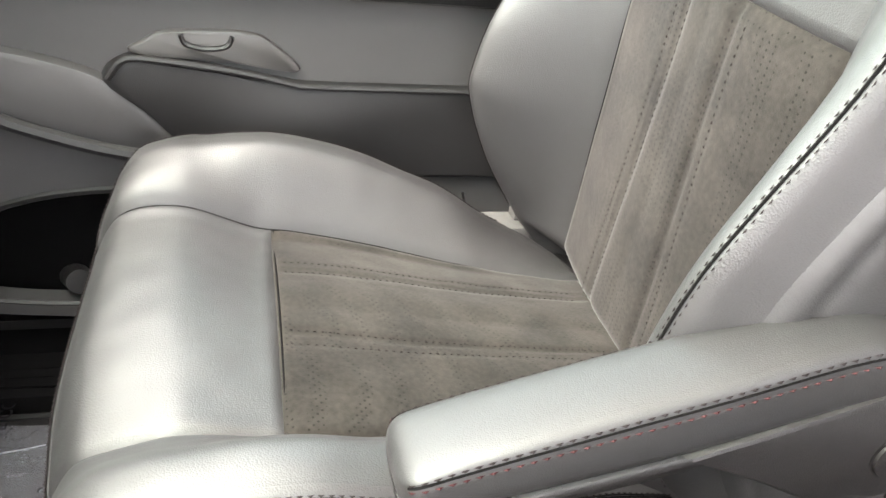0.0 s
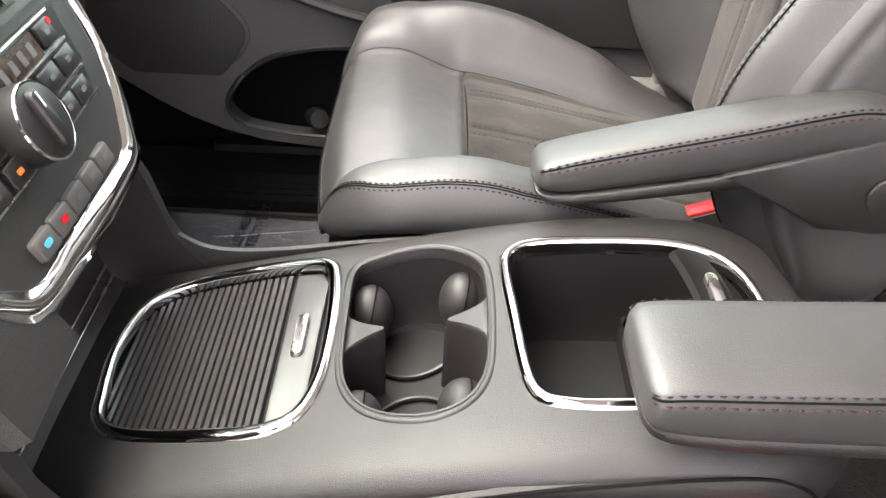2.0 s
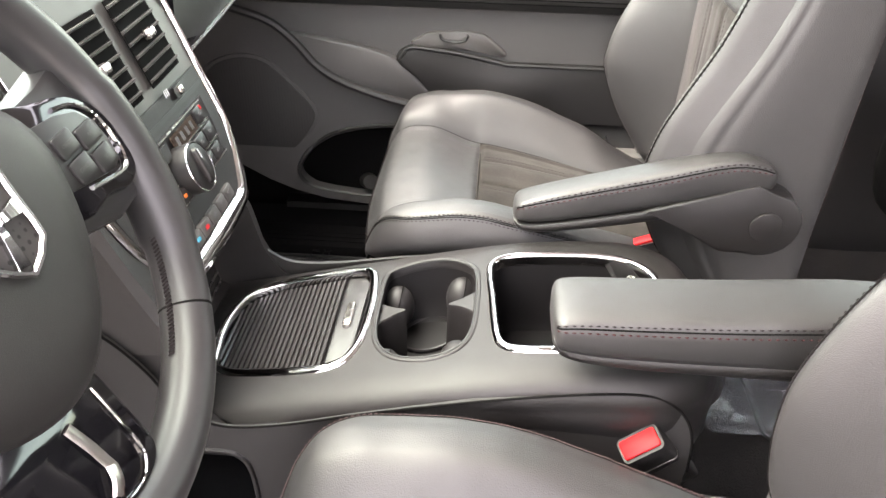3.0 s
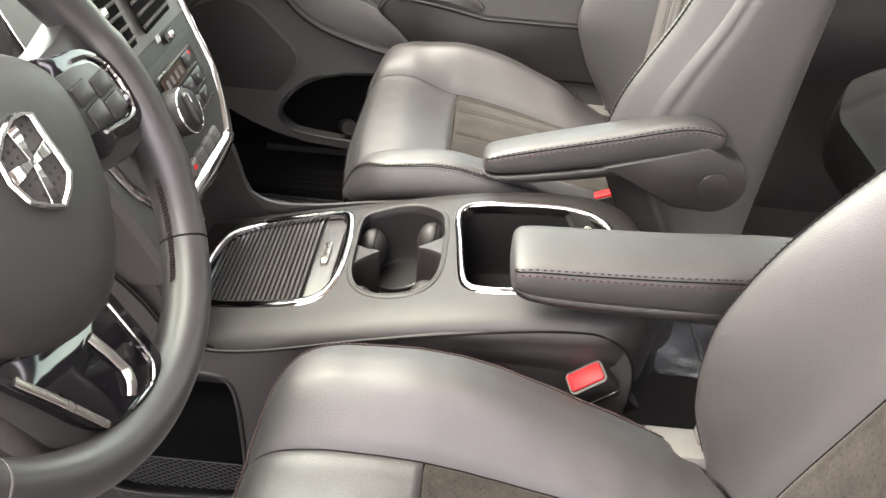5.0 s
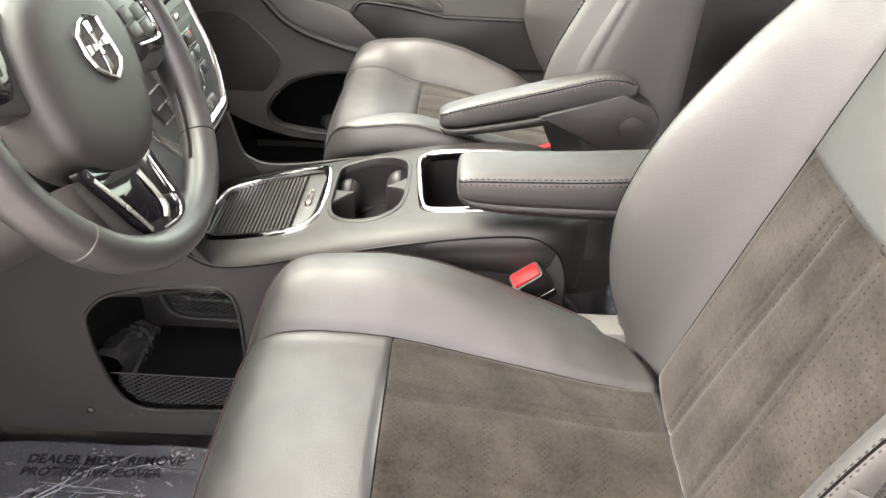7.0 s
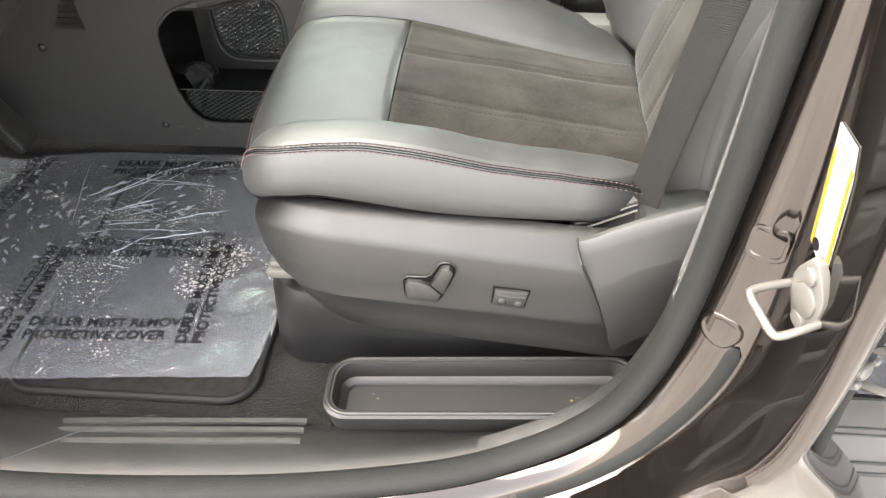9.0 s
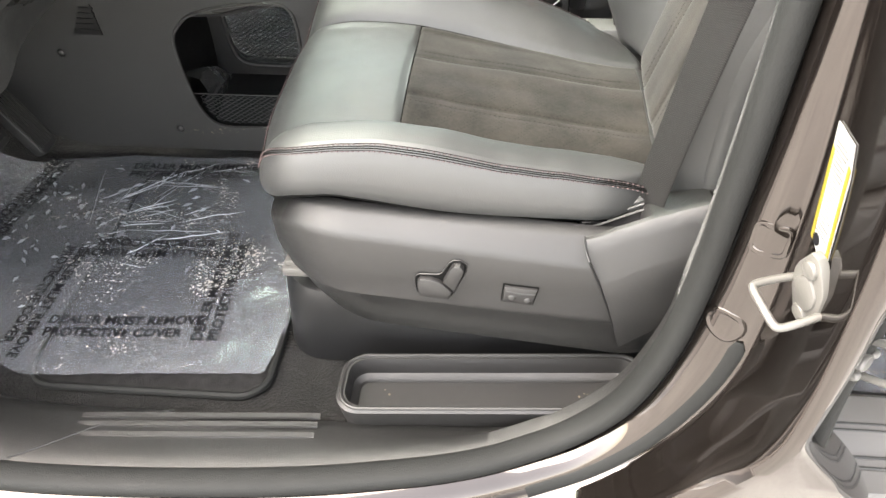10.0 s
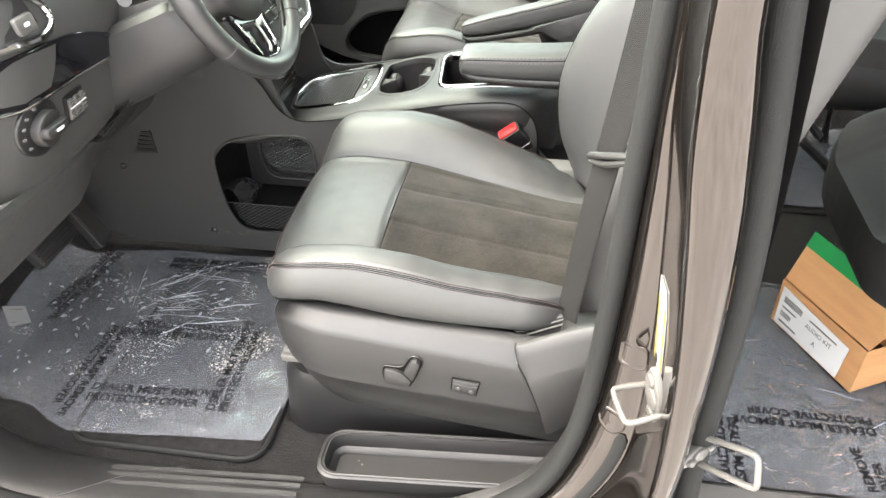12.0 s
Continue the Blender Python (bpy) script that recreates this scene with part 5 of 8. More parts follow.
BIN = spline([(0.030, 0.080), (0.034, 0.02), (0.039, -0.040), (0.046, -0.064), (0.064, -0.072), (0.10, -0.075), (0.185, -0.073), (0.208, -0.062), (0.220, -0.03), (0.223, 0.02), (0.216, 0.065),
              (0.198, 0.090), (0.165, 0.102), (0.10, 0.107), (0.056, 0.109), (0.036, 0.102)], 80, True)


def cutter(outline, depth):
    bm = bmesh.new()
    loft(bm, [[on_top(p.x, p.y, d) for p in outline] for d in (-depth, 0.06)])
    return part("cutter", bm, BLACK)


TRAY, CUP, BIN = ([Vector((p.x, p.y, 0)) for p in spline([(q.x, q.y, 0) for q in o], len(o), True)] for o in (TRAY, CUP, BIN))
cut(cbody, [cutter(TRAY, 0.0145), cutter(CUP, 0.088), cutter(BIN, 0.115)])


def ring_trim(name, outline, w, hgt, material, parent, label, sink=0.003):
    """A moulded frame that follows an outline: raised, rounded, w wide towards the outside."""
    n = len(outline)
    c = sum(outline, Vector()) / n
    rings = []
    for i, p in enumerate(outline):
        t = outline[(i + 1) % n] - outline[i - 1]
        o = Vector((t.y, -t.x, 0)).normalized()
        if o.dot(p - c) < 0:
            o = -o
        rings.append([on_top(*(p + o * a).to_2d(), d) for a, d in ((-0.0015, -0.012), (-0.0015, 0.000), (0.0, hgt * 0.7), (w * 0.3, hgt), (w * 0.65, hgt * 0.85), (w, hgt * 0.2), (w * 1.05, -sink))])
    bm = bmesh.new()
    loft(bm, rings, False, False, True)
    return part(name, bm, material, parent, label, angle=60)


def liner(name, outline, depth, material, parent, label="", taper=0.06):
    """The walls and floor of a well."""
    n = len(outline)
    c = sum(outline, Vector()) / n
    bm = bmesh.new()
    rings = []
    for k, d in ((0.997, -0.002), (0.992, -0.012), (1 - taper * 0.6, -depth * 0.6), (1 - taper * 0.9, -depth * 0.92), (1 - taper - 0.04, -depth + 0.001)):
        rings.append([on_top(*(c + (p - c) * k).to_2d(), d) for p in outline])
    loft(bm, rings, True, False)
    bm.faces.new([bm.verts.new(v) for v in rings[-1]])
    return part(name, bm, material, parent, label)


# front bin with its ribbed sliding lid
ring_trim("tray_frame", TRAY, 0.0105, 0.0044, CHROME, console, "polished chrome frame")
def span(outline, x):
    ys = []
    for i, p in enumerate(outline):
        q = outline[(i + 1) % len(outline)]
        if (p.x - x) * (q.x - x) <= 0 and p.x != q.x:
            ys.append(p.y + (q.y - p.y) * (x - p.x) / (q.x - p.x))
    return (min(ys), max(ys)) if len(ys) > 1 else None


bm = bmesh.new()
rows = []
for k in range(60):
    x = -0.2945 + 0.1755 * k / 59
    lo_, hi_ = span(TRAY, x) or (0.03, 0.04)
    rows.append([on_top(x, lo_ + (hi_ - lo_) * j / 6, -0.0125) for j in range(7)])
loft(bm, rows, False, False)
lid = part("sliding_lid", bm, LINER, console, "ribbed plastic sliding lid")


for k in range(21):
    x = -0.288 + 0.0064 * k
    sp = span(TRAY, x)
    if not sp:
        continue
    bm = bmesh.new()
    y0, y1 = sp[0] + 0.004, sp[1] - 0.004
    rows = []
    for j in range(13):
        y = y0 + (y1 - y0) * j / 12
        rows.append([on_top(x + a, y, -0.0096 + h_) for a, h_ in ((-0.0027, -0.003), (-0.0027, 0.0012), (-0.0020, 0.0022), (0.0016, 0.0024), (0.0024, 0.0012), (0.0025, -0.003))])
    loft(bm, rows, False, False)
    part("slat", bm, LID, lid)
bm = bmesh.new()
prism(bm, [(-0.153, -0.060), (-0.134, -0.057), (-0.125, -0.040), (-0.1235, 0.10), (-0.131, 0.117), (-0.153, 0.119)], on_top, -0.010, -0.0065, 0.0015)
part("lid_end", bm, LID, lid)
bm = bmesh.new()
prism(bm, rrect(0.0105, 0.052, 0.0052, 5, -0.1395, 0.030), on_top, -0.007, -0.0008, 0.0035)
part("lid_grip", bm, SATIN, lid, "satin silver grip")

# cup holder
ring_trim("cup_frame", CUP, 0.0050, 0.0022, SOFT, console, "thin moulded rim")
bm = bmesh.new()
tube(bm, [on_top(p.x, p.y, 0.0005) for p in [Vector((-0.045, 0.025, 0)) + (q - Vector((-0.045, 0.025, 0))) * 0.985 for q in CUP]], 0.0016, 6, closed=True)
part("cup_bead", bm, TRIM, console)
cup = liner("cup_well", CUP, 0.087, LINER, console, "black rubber-lined cup well", 0.16)
for cy, cx in ((0.075, -0.046), (-0.026, -0.044)):
    bm = bmesh.new()
    tube(bm, [on_top(cx + 0.037 * math.cos(a), cy + 0.037 * math.sin(a), -0.083) for a in [2 * math.pi * k / 40 for k in range(40)]], 0.0022, 6, closed=True)
    part("well_step", bm, BLACK, cup)
for sx in (-1, 1):
    bm = bmesh.new()
    xm = -0.045
    pts = spline([(xm + sx * 0.058, 0.060, 0), (xm + sx * 0.052, 0.045, 0), (xm + sx * 0.038, 0.034, 0), (xm + sx * 0.024, 0.026, 0), (xm + sx * 0.037, 0.018, 0), (xm + sx * 0.051, 0.006, 0), (xm + sx * 0.058, -0.010, 0)], 25)
    o = [(p.x, p.y) for p in pts]
    rings = [[on_top(xm + (a - xm) * kk, b, d) for a, b in o] for kk, d in ((1.0, -0.087), (1.0, -0.016), (1.008, -0.010), (1.03, -0.0065), (1.06, -0.0055))]
    loft(bm, rings, True, True)
    part("waist", bm, SOFT, cup, "grey waist between the two cups")
for cx, cy in ((-0.086, 0.092), (-0.006, 0.092), (-0.086, -0.040), (-0.006, -0.040)):
    bm = bmesh.new()
    o = on_top(cx, cy, -0.044)
    bmesh.ops.create_uvsphere(bm, u_segments=24, v_segments=14, radius=1.0, matrix=Matrix.Translation(o) @ Matrix.Diagonal((0.0200, 0.0225, 0.029, 1)))
    part("grip_finger", bm, DARKTRIM, cup, "soft black rubber grip finger")
    bm = bmesh.new()
    tube(bm, [o + Vector((0.0202 * math.cos(a) * 0.25, 0.0228 * math.sin(a), 0.0293 * math.cos(a))) for a in [radians(-70 + 140 * k / 14) for k in range(15)]], 0.0006, 4)
    part("finger_seam", bm, PIPING, cup)

# rear bin
ring_trim("bin_frame", BIN, 0.0085, 0.0042, CHROME, console, "polished chrome frame")
well = liner("bin_well", BIN, 0.114, LINER, console, "black bin lining", 0.05)
bm = bmesh.new()
box(bm, (0.142, -0.068, 0.270), (0.178, 0.096, 0.321), 0.0035, 2)
divider = part("bin_divider", bm, LINER, well, "moulded divider with round coin cups")
cups = []
for cy in (0.078, 0.033, -0.012, -0.052):
    bm = bmesh.new()
    bmesh.ops.create_cone(bm, cap_ends=True, segments=28, radius1=0.0135, radius2=0.0140, depth=0.06, matrix=Matrix.Translation((0.1555, cy, 0.322)) @ pose(0, 0, 0, 0, -8, 0))
    cups.append(part("cutter", bm, LINER))
cut(divider, cups)
for nm, lo, hi in (("bin_step", (0.179, -0.066, 0.270), (0.216, 0.094, 0.305)), ("bin_rib", (0.2125, -0.060, 0.300), (0.2185, 0.092, 0.318)), ("bin_ledge", (0.179, 0.0905, 0.300), (0.212, 0.1000, 0.318)), ("bin_ledge", (0.060, 0.0935, 0.270), (0.142, 0.1010, 0.292))):
    bm = bmesh.new()
    box(bm, lo, hi, 0.0025, 2)
    part(nm, bm, LINER, well)
bm = bmesh.new()
rows = []
for k in range(21):
    y = -0.060 + 0.150 * k / 20
    e = 0.010 * ((y - 0.015) / 0.075) ** 2
    rows.append([Vector((0.176 - e, y, 0.395)), Vector((0.180 - e, y, 0.3995)), Vector((0.205 - e, y, 0.3985)), Vector((0.212 - e, y, 0.392))])
loft(bm, rows, False, False)
bmesh.ops.solidify(bm, geom=bm.faces[:], thickness=0.003)
blid = part("bin_lid", bm, LINER, console, "open sliding lid drawn back under the frame")
bm = bmesh.new()
prism(bm, rrect(0.010, 0.058, 0.005, 5, 0.192, 0.030), lambda a, b, d: Vector((a, b, 0.399 + d)), 0.0, 0.006, 0.0035)
part("lid_grip", bm, SATIN, blid, "satin silver grip")

# near and far side panels of the console with their pockets
GROOVE = [(-0.345, 0.46), (-0.320, 0.435), (-0.299, 0.405), (-0.282, 0.372), (-0.262, 0.350), (-0.232, 0.338), (-0.175, 0.341), (-0.10, 0.354), (-0.03, 0.364), (0.09, 0.383), (0.17, 0.389), (0.205, 0.382), (0.230, 0.360), (0.243, 0.325), (0.246, 0.28), (0.246, 0.0)]


def side_y(x):
    return table([(-0.75, -0.165), (-0.25, -0.160), (-0.15, -0.152), (0.0, -0.134), (0.12, -0.126), (0.25, -0.120)], x)


def side_panel(name, hole, yf, label):
    top = [(p.x, p.z) for p in spline([(a, 0, b) for a, b in GROOVE], 70)]
    outline = [(-0.80, 0.10), (-0.74, 0.03), (-0.66, 0.004), (-0.30, 0.002), (0.0, 0.0)] + top[::-1] + [(-0.46, 0.52), (-0.66, 0.47)]
    bm = bmesh.new()
    loops = []
    for d in (0.0, 0.005):
        a = [bm.verts.new((x, yf(x) + d, z)) for x, z in outline]
        b = [bm.verts.new((x, yf(x) + d, z)) for x, z in hole]
        es = [bm.edges.new((l[i], l[(i + 1) % len(l)])) for l in (a, b) for i in range(len(l))]
        bmesh.ops.triangle_fill(bm, edges=es, use_beauty=True)
        loops.append((a, b))
    for l0, l1 in zip(*loops):
        for i in range(len(l0)):
            k = (i + 1) % len(l0)
            bm.faces.new((l0[i], l0[k], l1[k], l1[i]))
    return part(name, bm, CONSOLE_SIDE if name == "side_panel" else TRIM, console, label, angle=25)


POCKET = [(p.x, p.z) for p in spline([(-0.436, 0, 0.205), (-0.434, 0, 0.240), (-0.420, 0, 0.262), (-0.396, 0, 0.282), (-0.35, 0, 0.296), (-0.30, 0, 0.303), (-0.245, 0, 0.304), (-0.224, 0, 0.296), (-0.214, 0, 0.270), (-0.212, 0, 0.20),
                                      (-0.216, 0, 0.10), (-0.228, 0, 0.070), (-0.256, 0, 0.060), (-0.34, 0, 0.056), (-0.381, 0, 0.058), (-0.404, 0, 0.070), (-0.420, 0, 0.100), (-0.431, 0, 0.150)], 64, True)]
FARHOLE = [(p.x, p.z) for p in spline([(-0.46, 0, 0.21), (-0.44, 0, 0.245), (-0.34, 0, 0.262), (-0.235, 0, 0.262), (-0.212, 0, 0.24), (-0.208, 0, 0.12), (-0.22, 0, 0.045), (-0.32, 0, 0.036), (-0.43, 0, 0.045), (-0.462, 0, 0.10)], 40, True)]
INNERHOLE = [(p.x, p.z) for p in spline([(-0.421, 0, 0.21), (-0.4215, 0, 0.16), (-0.418, 0, 0.118), (-0.406, 0, 0.087), (-0.382, 0, 0.0745), (-0.33, 0, 0.0725), (-0.26, 0, 0.0725), (-0.222, 0, 0.079), (-0.212, 0, 0.11), (-0.212, 0, 0.20), (-0.225, 0, 0.235), (-0.30, 0, 0.248), (-0.40, 0, 0.242)], 52, True)]
near = side_panel("side_panel", POCKET, side_y, "grained grey plastic console side with storage pocket")
bm = bmesh.new()
tube(bm, [(x, side_y(x) - 0.0005, z) for x, z in POCKET], 0.0030, 6, closed=True, up=(0, 1, 0))
part("pocket_lip", bm, TRIM, near)
far = side_panel("far_panel", FARHOLE, lambda x: 0.136, "grained grey plastic console side towards the passenger")
bm = bmesh.new()
tube(bm, [(x, 0.134, z) for x, z in FARHOLE], 0.005, 8, closed=True, up=(0, 1, 0))
part("pocket_lip", bm, BLACK, far)
# the dark joint line that follows the edge of the upper body
bm = bmesh.new()
tube(bm, [(p.x, side_y(p.x) + 0.0 - 0.0006 - 0.004 * sm(-0.1, 0.1, p.x), p.z + 0.002) for p in spline([(a, 0, b) for a, b in GROOVE[:-1]], 90)], 0.0014, 5)
part("joint_line", bm, PIPING, console)
# pocket's interior
for nm, lo_, hi_ in (("pocket_floor", (-0.47, -0.155, 0.038), (-0.19, 0.115, 0.050)), ("pocket_front", (-0.47, -0.155, 0.05), (-0.455, 0.115, 0.28)),
                     ("pocket_rear", (-0.205, -0.150, 0.05), (-0.195, 0.115, 0.30))):
    bm = bmesh.new()
    box(bm, lo_, hi_, 0.002)
    part(nm, bm, LINER, console, "black plastic pocket lining")
bm = bmesh.new()
loft(bm, [[Vector((x, y, ct(x) + d)) for y, d in ((-0.155, -0.016), (0.115, -0.016), (0.115, -0.021), (-0.155, -0.021))] for x in (-0.47, -0.40, -0.34, -0.28, -0.23, -0.19)])
part("pocket_roof", bm, LINER, console, "black plastic pocket lining")
bm = bmesh.new()
loops = []
for y in (0.045, 0.058):
    a = [bm.verts.new((x, y, z)) for x, z in ((-0.468, 0.046), (-0.196, 0.046), (-0.196, 0.285), (-0.30, 0.285), (-0.468, 0.262))]
    b = [bm.verts.new((x, y, z)) for x, z in INNERHOLE]
    es = [bm.edges.new((l[i], l[(i + 1) % len(l)])) for l in (a, b) for i in range(len(l))]
    bmesh.ops.triangle_fill(bm, edges=es, use_beauty=True)
    loops.append((a, b))
for l0, l1 in zip(*loops):
    for i in range(len(l0)):
        k = (i + 1) % len(l0)
        bm.faces.new((l0[i], l0[k], l1[k], l1[i]))
inner = part("pocket_wall", bm, TRIM, console, "grey moulded inner wall with a netted opening", angle=25)
bm = bmesh.new()
tube(bm, [(x, 0.043, z) for x, z in INNERHOLE], 0.0052, 8, closed=True, up=(0, 1, 0))
part("opening_lip", bm, SOFT, inner)
# sloping moulded ledge that runs inwards along the pocket's front
bm = bmesh.new()
rows = []
for k in range(13):
    q = k / 12
    a = Vector((-0.412, -0.150, 0.150)).lerp(Vector((-0.452, 0.040, 0.066)), q)
    b = Vector((-0.403, -0.144, 0.107)).lerp(Vector((-0.432, 0.040, 0.052)), q)
    up_ = 0.006 * math.sin(math.pi * 0.9 * q)
    rows.append([a + Vector((-0.05, 0, 0.012)), a + Vector((-0.010, 0, 0.004 + up_)), a + Vector((0, 0, up_)), a.lerp(b, 0.5) + Vector((0.002, -0.002, 0.002 + up_)), b + Vector((-0.001, 0, up_)), b + Vector((0.004, 0.002, up_ - 0.003)), b + Vector((0.002, 0.004, -0.02)), Vector((b.x - 0.004, b.y, 0.046))])
loft(bm, rows, False, False)
part("pocket_ledge", bm, mat("polished_grey_plastic", (0.060, 0.062, 0.060), 0.22, spec=0.7, vary=0.06), console, "glossy moulded ledge in the pocket")


def net(name, inside, yf, x0, x1, z0, z1, step, parent, r=0.0007):
    """Elastic netting: two families of slanting cords, kept inside an outline."""
    bm = bmesh.new()
    for sgn in (1, -1):
        k = -60
        while k < 120:
            run = []
            for j in range(60):
                x = x0 + (x1 - x0) * j / 59
                z = z0 + sgn * (x - x0) * 0.62 + k * step
                if z0 <= z <= z1 and inside(x, z):
                    run.append(Vector((x, yf(x, z) + sgn * 0.0004, z)))
                elif len(run) > 1:
                    tube(bm, run, r, 4)
                    run = []
                else:
                    run = []
            if len(run) > 1:
                tube(bm, run, r, 4)
            k += 1
    return part(name, bm, NET, parent, "black elastic netting")


def in_poly(poly):
    def f(x, z):
        c = False
        for i, (ax, az) in enumerate(poly):
            bx, bz = poly[i - 1]
            if (az > z) != (bz > z) and x < (bx - ax) * (z - az) / (bz - az) + ax:
                c = not c
        return c
    return f


tagged(net("pocket_net", in_poly(POCKET), lambda x, z: -0.148, -0.44, -0.205, 0.052, 0.118, 0.0080, console), kind="stuff")
tagged(net("far_net", in_poly(INNERHOLE), lambda x, z: 0.0545, -0.43, -0.205, 0.060, 0.185, 0.0085, console, 0.0009), kind="stuff")
bm = bmesh.new()
tube(bm, [(x, -0.148, 0.119 + 0.02 * (x + 0.32) ** 2) for x in [-0.43 + 0.22 * k / 12 for k in range(13)]], 0.0012, 5)
part("net_hem", bm, NET, console)
for bx, bz in ((-0.470, 0.050), (-0.650, 0.205)):
    bm = bmesh.new()
    bmesh.ops.create_uvsphere(bm, u_segments=14, v_segments=8, radius=0.0075, matrix=Matrix.Translation((bx, side_y(bx) - 0.0005, bz)) @ Matrix.Diagonal((1, 0.55, 1, 1)))
    part("push_rivet", bm, BLACK, near, "black plastic push rivet")
bm = bmesh.new()
prism(bm, [(-0.615, 0.243), (-0.560, 0.243), (-0.566, 0.300)], lambda a, b, d: Vector((a, side_y(a) - d, b)), -0.004, 0.002)
for k in range(5):
    z = 0.251 + 0.010 * k
    box(bm, (-0.610 + 0.5 * (z - 0.243), -0.1675, z), (-0.562, -0.1625, z + 0.003))
part("side_vent", bm, BLACK, near, "small black louvred vent")
# scuff with dried mud near the rivet
random.seed(11)
bm = bmesh.new()
for k in range(45):
    x, z = random.gauss(-0.40, 0.035), random.gauss(0.046, 0.006)
    bmesh.ops.create_icosphere(bm, subdivisions=1, radius=random.uniform(0.0003, 0.0009), matrix=Matrix.Translation((x, side_y(x) - 0.0002, z)) @ Matrix.Diagonal((1.6, 0.3, 1, 1)))
tagged(part("dried_mud", bm, GRIT), "pale dried mud specks on the console's foot", "dirt", kind="stuff")

# fins that carry the console up to the centre stack, and the slot below it
for yf_, t_ in ((-0.150, 0.014), (0.131, 0.012)):
    edge = [(p.x, p.z) for p in spline([(-0.222, 0, 0.296), (-0.236, 0, 0.312), (-0.256, 0, 0.334), (-0.271, 0, 0.362), (-0.279, 0, 0.395), (-0.288, 0, 0.43), (-0.306, 0, 0.452), (-0.33, 0, 0.458)], 26)]
    bm = bmesh.new()
    prism(bm, edge + [(-0.36, 0.455), (-0.36, 0.28), (-0.21, 0.30)], lambda a, b, d: Vector((a, yf_ + d, b)), 0.0, t_, 0.003)
    part("console_fin", bm, SOFT, console)
bm = bmesh.new()
rows = [[Vector((x, y, z)) for x, z in ((-0.322, 0.303), (-0.333, 0.309), (-0.338, 0.320), (-0.341, 0.345), (-0.352, 0.352), (-0.372, 0.356), (-0.378, 0.40), (-0.360, 0.415), (-0.325, 0.424), (-0.300, 0.450))] for y in (-0.14, -0.05, 0.05, 0.125)]
loft(bm, rows, False, False)
part("under_stack_wall", bm, SOFT, console)
for z_, x_ in ((0.3120, -0.3335), (0.3240, -0.3375)):
    bm = bmesh.new()
    tube(bm, [(x_ + 0.0008, y, z_) for y in (-0.135, 0.0, 0.122)], 0.0016, 6)
    part("slot_trim", bm, SATIN, console, "thin silver line at the slot")

# ------------------------------------------------------------ centre stack
YS = 0.020


def on_stack(a, b, d):
    """a across (world y), b height, d out of the panel."""
    return Vector((-0.279 - 0.40 * (b - 0.46) - 0.25 * (a - YS) ** 2 + 0.93 * d, a, b + 0.37 * d))


stack = thing("center_stack", (-0.33, YS, 0.46), "grey centre stack with vents, climate controls and chrome frame", "dashboard panel")
HALF = [(0.076, 0.457), (0.092, 0.461), (0.105, 0.473), (0.122, 0.492), (0.137, 0.516), (0.145, 0.548), (0.149, 0.598), (0.154, 0.65), (0.155, 0.70), (0.150, 0.73)]
right = [(p.x, p.y) for p in spline([(YS + a, b, 0) for a, b in HALF], 40)]
OUT = [(YS + a, 0.457) for a in (-0.06, -0.03, 0.0, 0.03, 0.06)] + right + [(2 * YS - a, b) for a, b in right][::-1]
bm = bmesh.new()
prism(bm, OUT, on_stack, -0.05, 0.0)
part("panel", bm, TRIM_PALE, stack, "smooth grey panel")
bm = bmesh.new()
low_out = [(YS + (a - YS) * 0.93, b) for a, b in OUT if b < 0.60]
prism(bm, low_out, on_stack, -0.002, 0.0015)
part("control_panel", bm, SOFT, stack, "darker grey control panel")
path = right[::-1] + [(YS + a, 0.457) for a in (0.06, 0.03, 0.0, -0.03, -0.06)] + [(2 * YS - a, b) for a, b in right]
rings = []
for i, (a, b) in enumerate(path):
    wd = 0.0045 + 0.0075 * sm(0.53, 0.455, b)
    nx, nz = (a - YS) / 0.15, (b - 0.62) / 0.25
    l = math.hypot(nx, nz)
    nx, nz = nx / l, nz / l
    rings.append([on_stack(a + nx * o * wd, b + nz * o * wd, d) for o, d in ((-1.0, 0.0), (-0.8, 0.0035), (0.0, 0.0060), (0.8, 0.0035), (1.0, -0.004), (0.9, -0.02))])
bm = bmesh.new()
loft(bm, rings, False, False)
part("chrome_frame", bm, CHROME, stack, "polished chrome frame", angle=60)


def vent(a0, a1, b0, b1, shear, n):
    v = part("vent_box", _plate([(a0 + shear, b0), (a1, b0), (a1 + 0.004, b1), (a0 + shear * 1.5, b1)], on_stack, -0.001, 0.0012), PIPING, stack, "black air vent")
    for k in range(n):
        b = b0 + (b1 - b0) * (k + 0.6) / n
        bm = bmesh.new()
        rows = []
        for j in range(2):
            a = (a0 + shear, a1)[j]
            rows.append([on_stack(a, b - 0.0030, 0.0008), on_stack(a, b - 0.0014, 0.0052), on_stack(a, b + 0.0002, 0.0056), on_stack(a, b + 0.0006, 0.0008)])
        loft(bm, rows, True, True)
        part("louvre", bm, TRIM_PALE, v)
    return v


def _plate(outline, f, d0, d1, bevel=0.0):
    bm = bmesh.new()
    prism(bm, outline, f, d0, d1, bevel)
    return bm


